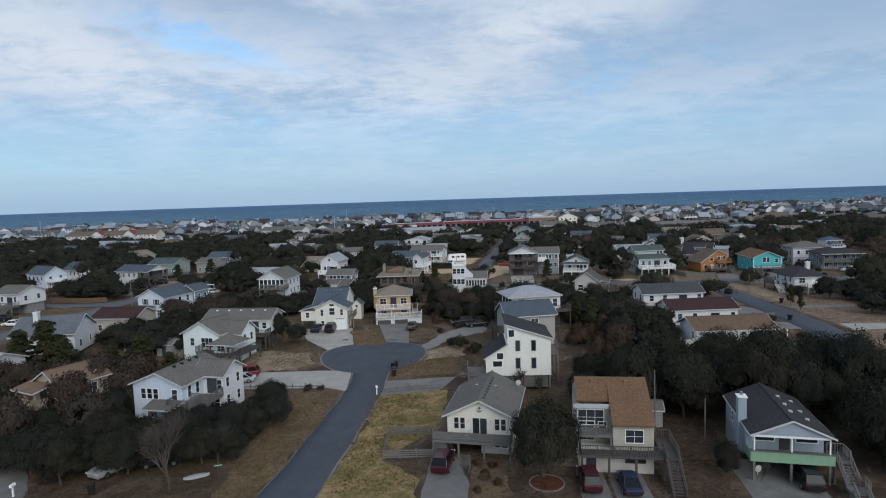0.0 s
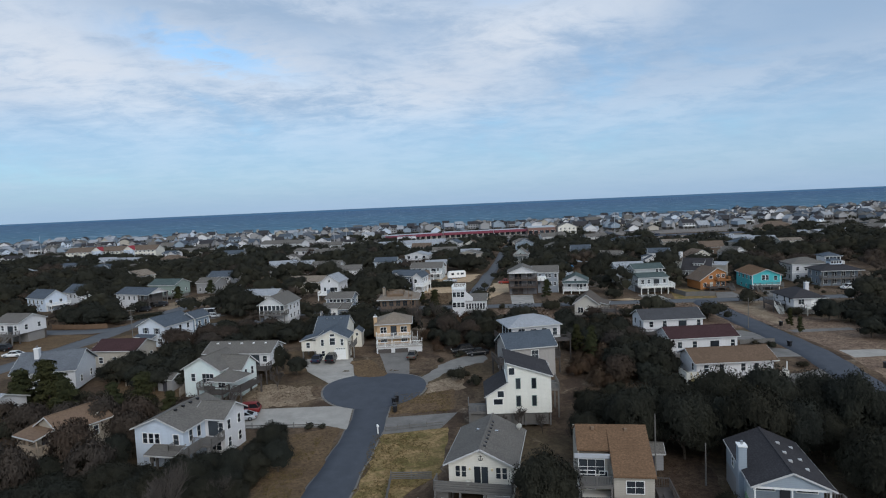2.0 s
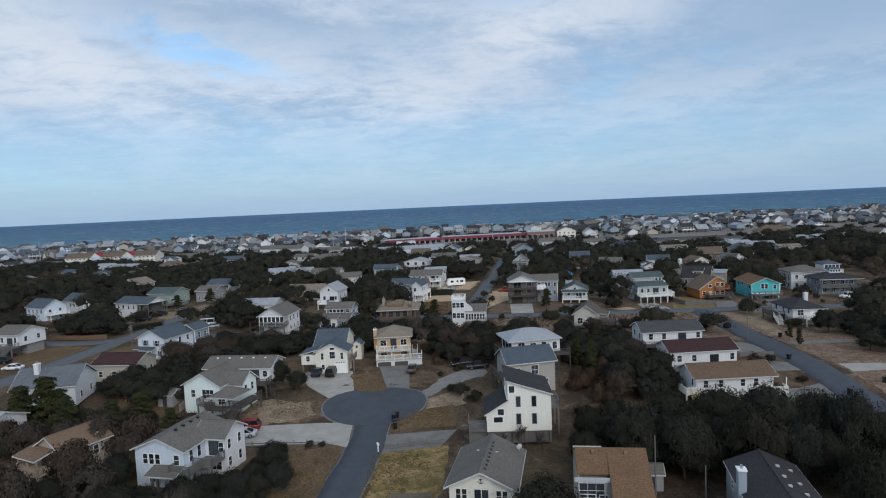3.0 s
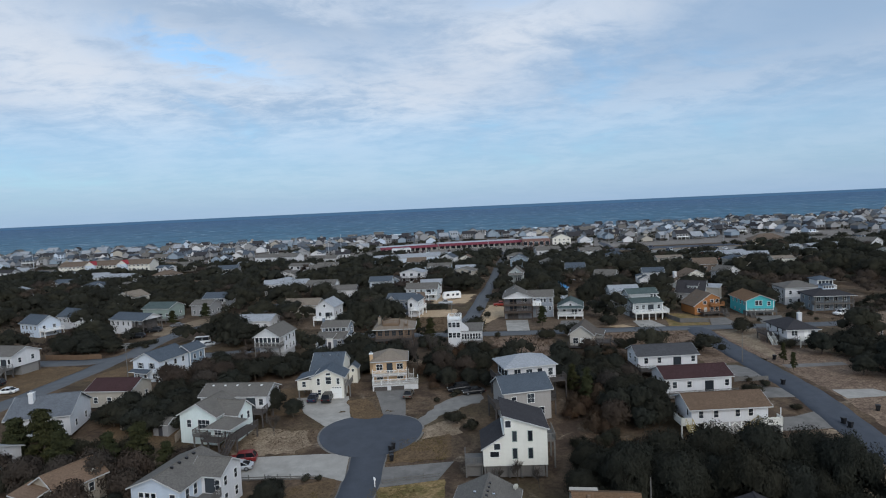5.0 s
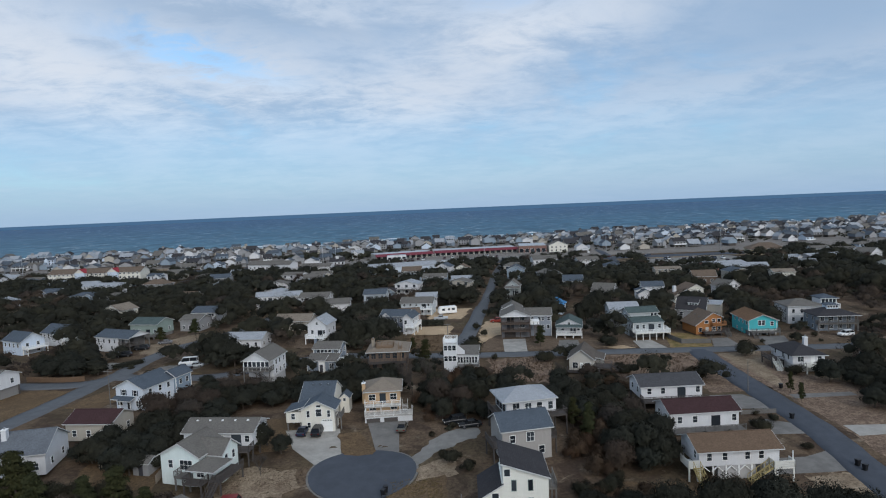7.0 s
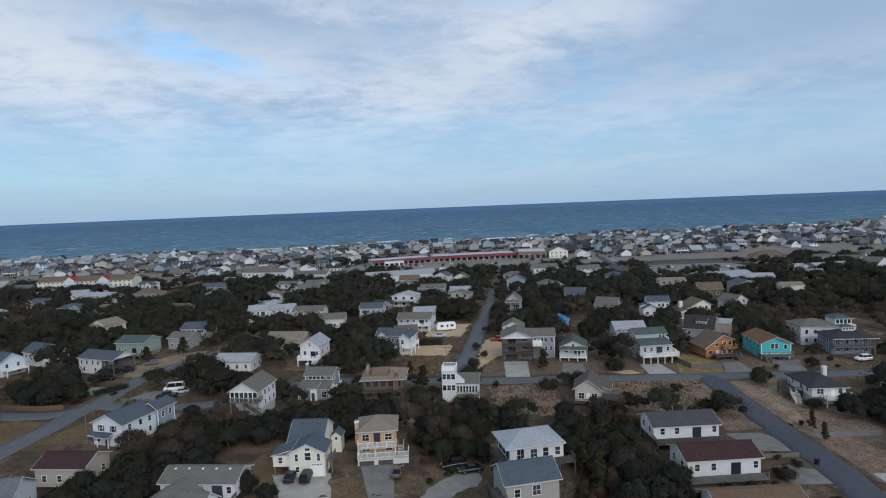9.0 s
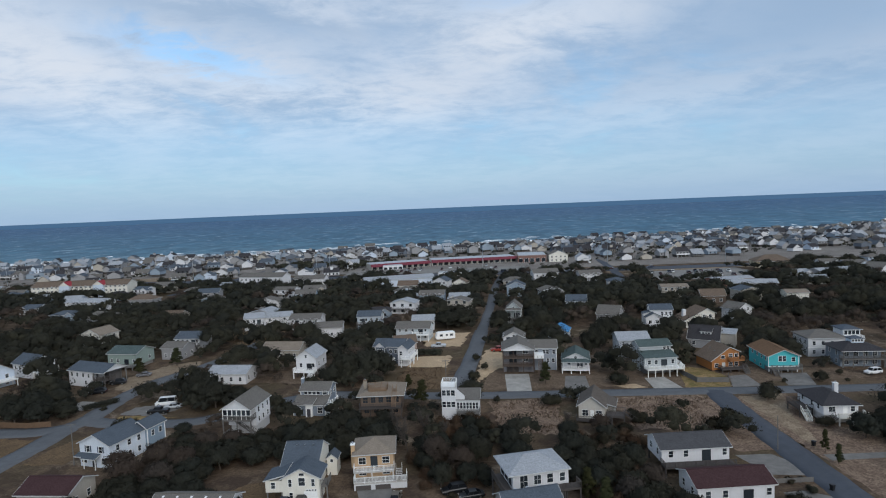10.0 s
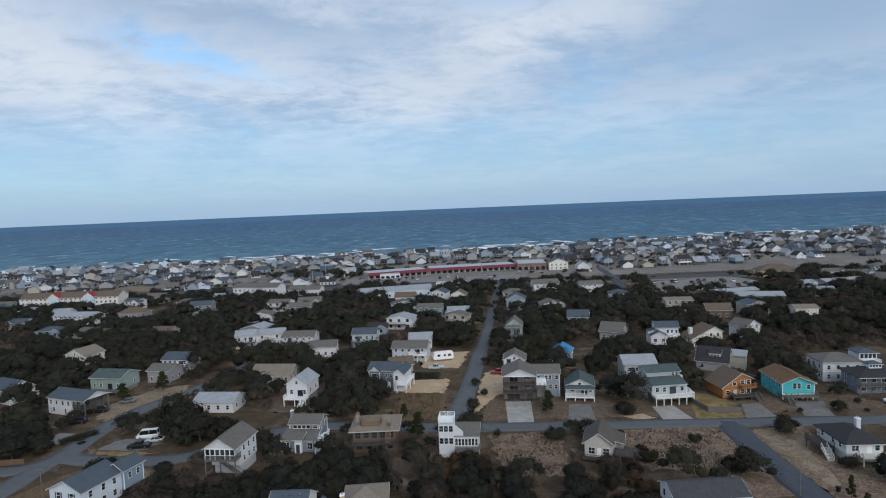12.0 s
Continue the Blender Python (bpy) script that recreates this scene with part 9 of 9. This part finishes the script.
def bin_(x, y, yaw=0):
    o = tagged(new("wheeled_bin"), "black wheeled refuse bin at the kerb", "bin", "refuse bins")
    o.matrix_basis = pose(x, y, gz(x, y) + 0.06, 0, 0, yaw)
    bm = bmesh.new()
    v = [bm.verts.new(p) for p in ((-0.24, -0.26, 0.05), (0.24, -0.26, 0.05), (0.24, 0.2, 0.05), (-0.24, 0.2, 0.05), (-0.31, -0.36, 1.0), (0.31, -0.36, 1.0), (0.31, 0.32, 1.0), (-0.31, 0.32, 1.0))]
    for f in ((3, 2, 1, 0), (4, 5, 6, 7), (0, 1, 5, 4), (1, 2, 6, 5), (2, 3, 7, 6), (3, 0, 4, 7)):
        bm.faces.new([v[i] for i in f])
    part("body", bm, BLACK, o)
    bm = bmesh.new()
    box(bm, -0.34, 0.34, -0.40, 0.38, 1.0, 1.09)
    part("lid", bm, BLACK, o)
    for sx in (-0.27, 0.27):
        bm = bmesh.new()
        tube(bm, [(sx - 0.03, 0.24, 0.12), (sx + 0.03, 0.24, 0.12)], [0.12, 0.12], 10)
        part("wheel", bm, TYRE, o)


for x, y in ((-11.0, 96.6), (-11.3, 95.6), (-10.9, 92.6), (-11.0, 93.6), (-37.6, 56.2), (65.2, 117.0), (65.4, 99.0), (65.6, 97.6), (73.2, 135.0), (74.0, 103.0)):
    bin_(x, y, RND.uniform(-30, 30))


def mailbox(x, y, yaw):
    o = tagged(new("mailbox"), "white post-mounted mailbox beside the road", "mailbox")
    o.matrix_basis = pose(x, y, gz(x, y), 0, 0, yaw)
    bm = bmesh.new()
    box(bm, -0.07, 0.07, -0.07, 0.07, 0, 1.1)
    part("post", bm, WHITE, o)
    bm = bmesh.new()
    prof = [(-0.14, 1.1), (0.14, 1.1), (0.14, 1.3), (0.08, 1.38), (-0.08, 1.38), (-0.14, 1.3)]
    a = [bm.verts.new((u, -0.3, z)) for u, z in prof]
    b = [bm.verts.new((u, 0.3, z)) for u, z in prof]
    bm.faces.new(a), bm.faces.new(b[::-1])
    for i in range(6):
        bm.faces.new((a[i], b[i], b[(i + 1) % 6], a[(i + 1) % 6]))
    part("box", bm, WHITE, o)


mailbox(-12.6, 84.6, 20), mailbox(-45.5, 56.0, 0)


def dinghy(x, y, yaw):
    o = tagged(new("dinghy"), "small upturned grey-white dinghy lying on brown ground", "boat")
    o.matrix_basis = pose(x, y, gz(x, y), 0, 0, yaw)
    bm = bmesh.new()
    rings = []
    for k in range(7):
        u = -1.3 + 2.6 * k / 6
        w, hgt = 0.55 * math.sqrt(max(0.03, 1 - (u / 1.45) ** 2)), 0.24 * (1 - 0.35 * (u / 1.4) ** 2)
        rings.append([bm.verts.new((u, w * math.cos(a), 0.02 + hgt * math.sin(a))) for a in [j * math.pi / 6 for j in range(7)]])
    for a, b in zip(rings, rings[1:]):
        for j in range(6):
            bm.faces.new((a[j], b[j], b[j + 1], a[j + 1]))
    bm.faces.new(rings[0]), bm.faces.new(rings[-1][::-1])
    part("hull", bm, paint((0.30, 0.31, 0.31)), o)
    bm = bmesh.new()
    beam(bm, (-1.2, 0, 0.23), (1.2, 0, 0.23), 0.05, 0.06)
    part("keel", bm, GREY_WOOD, o)


dinghy(-28.4, 59.6, 25)


def street_sign(x, y, yaw):
    o = tagged(new("street_sign"), "green street name sign on a grey post", "sign")
    o.matrix_basis = pose(x, y, gz(x, y), 0, 0, yaw)
    bm = bmesh.new()
    tube(bm, [(0, 0, 0), (0, 0, 2.6)], [0.04, 0.04], 8)
    part("post", bm, CHROME, o)
    for k, turn in enumerate((0, 90)):
        bm = bmesh.new()
        box(bm, -0.45, 0.45, -0.012, 0.012, 0, 0.16)
        b = part("blade", bm, paint((0.02, 0.13, 0.06)), o)
        b.matrix_local = pose(0, 0, 2.6 + 0.18 * k, 0, 0, turn)
        bm = bmesh.new()
        box(bm, -0.34, 0.34, -0.016, -0.011, 0.05, 0.11)
        part("lettering_bar", bm, WHITE, b)


street_sign(-24.6, 56.4, 20)


def tree_ring(x, y, r):
    o = tagged(new("tree_ring"), "round bed of red-brown mulch with a stone edge", "flower bed")
    o.matrix_basis = pose(x, y, gz(x, y))
    bm = bmesh.new()
    top = [bm.verts.new((r * math.cos(a), r * math.sin(a), 0.11)) for a in [k * math.pi / 12 for k in range(24)]]
    bm.faces.new(top)
    low = [bm.verts.new((v.co.x, v.co.y, -0.15)) for v in top]
    for k in range(24):
        bm.faces.new((low[k], low[(k + 1) % 24], top[(k + 1) % 24], top[k]))
    part("mulch", bm, MULCH, o)
    bm = bmesh.new()
    box(bm, -0.16, 0.16, -0.08, 0.08, -0.05, 0.13)
    bmesh.ops.recalc_face_normals(bm, faces=bm.faces)
    me = bpy.data.meshes.new("edging_stone")
    bm.to_mesh(me), bm.free()
    me.materials.append(CONCRETE)
    n = round(2 * math.pi * r / 0.36)
    for k in range(n):
        a = 2 * math.pi * k / n
        shared("edging_stone", me, o, pose(r * math.cos(a), r * math.sin(a), 0, 0, 0, math.degrees(a) + 90))


MULCH = mat_patch("red_mulch", srgb(104, 66, 52), srgb(84, 54, 44), srgb(58, 38, 32), 0.9)
tree_ring(8.2, 56.6, 1.7)


def hedge(x0, y0, x1, y1, h, w):
    """A clipped hedge as one leafy box."""
    blobs = []
    n = max(3, round(math.hypot(x1 - x0, y1 - y0) / (w * 0.6)))
    for k in range(n + 1):
        x, y = x0 + (x1 - x0) * k / n, y0 + (y1 - y0) * k / n
        for z in (0.3, 0.75):
            blobs.append(((x - x0, y - y0, h * z), (w * 0.6, w * 0.6, h * 0.34), (x - x0, y - y0, 0.0)))
    o = tagged(new("hedge"), "clipped dark green hedge beside a sandy lot", "hedge")
    o.matrix_basis = pose(x0, y0, gz(x0, y0))
    shared("foliage", leaf_mesh("foliage", blobs, 1800, 0.16, LEAF_OAK, 0.8), o)
    bm = bmesh.new()
    for k in range(4):
        f = (k + 0.5) / 4
        tube(bm, [((x1 - x0) * f, (y1 - y0) * f, -0.1), ((x1 - x0) * f, (y1 - y0) * f, h * 0.6)], [0.07, 0.04], 6)
    part("stems", bm, BARK, o)


hedge(-14.0, 221.4, -3.0, 219.6, 2.2, 1.8)
hedge(-98.6, 175.0, -93.6, 180.6, 1.4, 1.6)


def fence(pts, h, m, label, gap=0.0):
    """A board fence along a line of corners: posts, rails and boards."""
    x0, y0 = pts[0]
    o = tagged(new("fence"), label, "fence")
    o.matrix_basis = pose(x0, y0, 0)
    for (ax, ay), (bx, by) in zip(pts, pts[1:]):
        n = max(1, round(math.hypot(bx - ax, by - ay) / 2.2))
        for i in range(n):
            p, q = Vector((ax, ay)).lerp(Vector((bx, by)), i / n), Vector((ax, ay)).lerp(Vector((bx, by)), (i + 1) / n)
            zp, zq = gz(*p), gz(*q)
            bm = bmesh.new()
            beam(bm, (p.x - x0, p.y - y0, zp), (p.x - x0, p.y - y0, zp + h + 0.1), 0.12)
            part("post", bm, m, o)
            for k in range(max(2, round(h / (0.2 + gap)))):
                z = 0.12 + k * (h - 0.12) / max(2, round(h / (0.2 + gap)))
                bm = bmesh.new()
                beam(bm, (p.x - x0, p.y - y0, zp + z + 0.08), (q.x - x0, q.y - y0, zq + z + 0.08), 0.03, 0.16)
                part("board", bm, m, o)


fence([(-3.4, 63.0), (-8.9, 62.9), (-9.0, 69.8), (-4.0, 69.6)], 1.1, GREY_WOOD, "grey weathered board fence round a small yard", 0.06)
fence([(-11.6, 85.4), (-8, 86.2), (-3, 87.0)], 0.8, GREY_WOOD, "low grey rail fence at the lawn", 0.25)
fence([(-37.6, 88.0), (-30, 87.9), (-22, 87.6)], 0.9, GREY_WOOD, "low grey rail fence along the drive", 0.25)
fence([(-63, 107), (-56, 108.5), (-50, 106), (-50, 101)], 1.7, timber((0.30, 0.25, 0.20)), "brown board fence round a back yard")
fence([(45.5, 205.4), (51, 204.6), (58, 203.4)], 1.8, GREY_WOOD, "weathered grey board fence behind a yard", 0.16)
fence([(67.6, 195), (67.2, 186), (68.4, 178.7), (76.6, 177.6), (79.0, 183)], 1.5, GREY_WOOD, "grey picket fence round a lawn")
fence([(-117, 164.5), (-106, 162.5), (-100, 163)], 1.5, timber((0.15, 0.095, 0.06)), "rust-brown board fence under trees")
fence([(57, 120), (64, 120.2)], 1.0, GREY_WOOD, "grey fence beside a house")


def pole(x, y, h, r=0.16, label="tall grey steel lamp post by the highway", name="lamp_post"):
    o = tagged(new(name), label, "pole")
    o.matrix_basis = pose(x, y, gz(x, y))
    bm = bmesh.new()
    tube(bm, [(0, 0, 0), (0, 0, h * 0.5), (0, 0, h)], [r * 1.3, r, r * 0.7], 8)
    part("pole", bm, CHROME if name != "utility_pole" else GREY_WOOD, o)
    if h < 8:
        return
    bm = bmesh.new()
    beam(bm, (-1.0, 0, h - 0.3), (1.0, 0, h - 0.3), 0.14)
    part("crossarm", bm, GREY_WOOD if name == "utility_pole" else CHROME, o)


for x, y, h in ((-350, 486, 18), (-202, 488, 17), (-92, 486, 19), (-99, 470, 15), (131, 496, 17), (214, 470, 18), (29, 480, 17), (330, 462, 16), (-300, 470, 14)):
    pole(x, y, h)
for x, y, h in ((-79.5, 139.5, 9), (22.9, 69.0, 7.5), (27.6, 66.0, 5), (-0.8, 181, 8.5), (65.4, 134, 7)):
    pole(x, y, h, 0.09, "weathered wooden utility pole", "utility_pole")


def shed(x, y, yaw, w, d, h, wall, roof, label):
    s = House(x, y, yaw, label, wall, roof, name="shed", category="shed")
    s.wall(-w / 2, w / 2, 0, d, 0, h)
    s.gable(-w / 2, w / 2, 0, d, h, 0.7, "x", o=0.2)
    s.door("f", 0, 0, 0.02, 0.8, 1.8)


shed(22.9, 70.2, -8, 2.6, 2.4, 2.2, W_GREY, R_GREY, "small grey wooden garden shed")
shed(-54, 104, -10, 3, 3, 2.2, W_GREY, R_GREY, "small grey shed in a yard")
shed(60, 208, 0, 3, 3, 2.2, W_GREY, R_GREY, "grey shed behind a house")


def tufts(name, areas, n, lo, hi, material, label, seed):
    """Dry grass and weeds: little blades in bunches over rectangles (x0, x1, y0, y1)."""
    rng = np.random.default_rng(seed)
    vs = []
    for x0, x1, y0, y1 in areas:
        k = int(n * (x1 - x0) * (y1 - y0))
        c = np.stack([rng.uniform(x0, x1, k), rng.uniform(y0, y1, k)], 1)
        keep = np.array([noise.noise(Vector((a * 0.25, b * 0.25, seed))) > -0.15 for a, b in c])
        for a, b in c[keep]:
            z = gz(a, b) + 0.03
            h = rng.uniform(lo, hi)
            for _ in range(4):
                t, o = rng.uniform(0, 6.28), rng.uniform(-0.12, 0.12, 2)
                dx, dy = math.cos(t) * 0.05, math.sin(t) * 0.05
                vs += [(a + o[0] - dx, b + o[1] - dy, z), (a + o[0] + dx, b + o[1] + dy, z), (a + o[0] * 2.2, b + o[1] * 2.2, z + h)]
    me = bpy.data.meshes.new(name)
    me.from_pydata(vs, [], [(i, i + 1, i + 2) for i in range(0, len(vs), 3)])
    me.materials.append(material)
    tagged(new(name, me), label, "grass", kind="stuff")


def mat_blade(name, a, b):
    n = Nodes(name)
    return n.done(n.mix(n.rand(True), a, b), 0.9, spec=0.02)


tufts("dry_grass", [(-13.2, -4.8, 52, 84), (-25.0, -20.6, 50, 86), (-11.5, -2, 92, 100)], 9, 0.06, 0.22, mat_blade("dry_blades", srgb(120, 104, 74), srgb(78, 70, 44)), "dry yellow-brown grass tufts on the lawns", 4)
tufts("leaf_litter", [(18.5, 26, 50, 74), (-45, -26, 52, 62), (3.6, 11.4, 50, 60), (-42, -26, 97, 105)], 6, 0.03, 0.16, mat_blade("litter_blades", srgb(92, 76, 60), srgb(50, 42, 34)), "brown leaf litter and weeds under the trees", 9)
tufts("brush", [(11, 27, 147, 170), (41, 64, 148, 168), (-16, -2, 182, 204)], 2.2, 0.2, 0.7, mat_blade("brush_blades", srgb(110, 92, 76), srgb(60, 50, 42)), "dry reddish brush on open lots", 14)
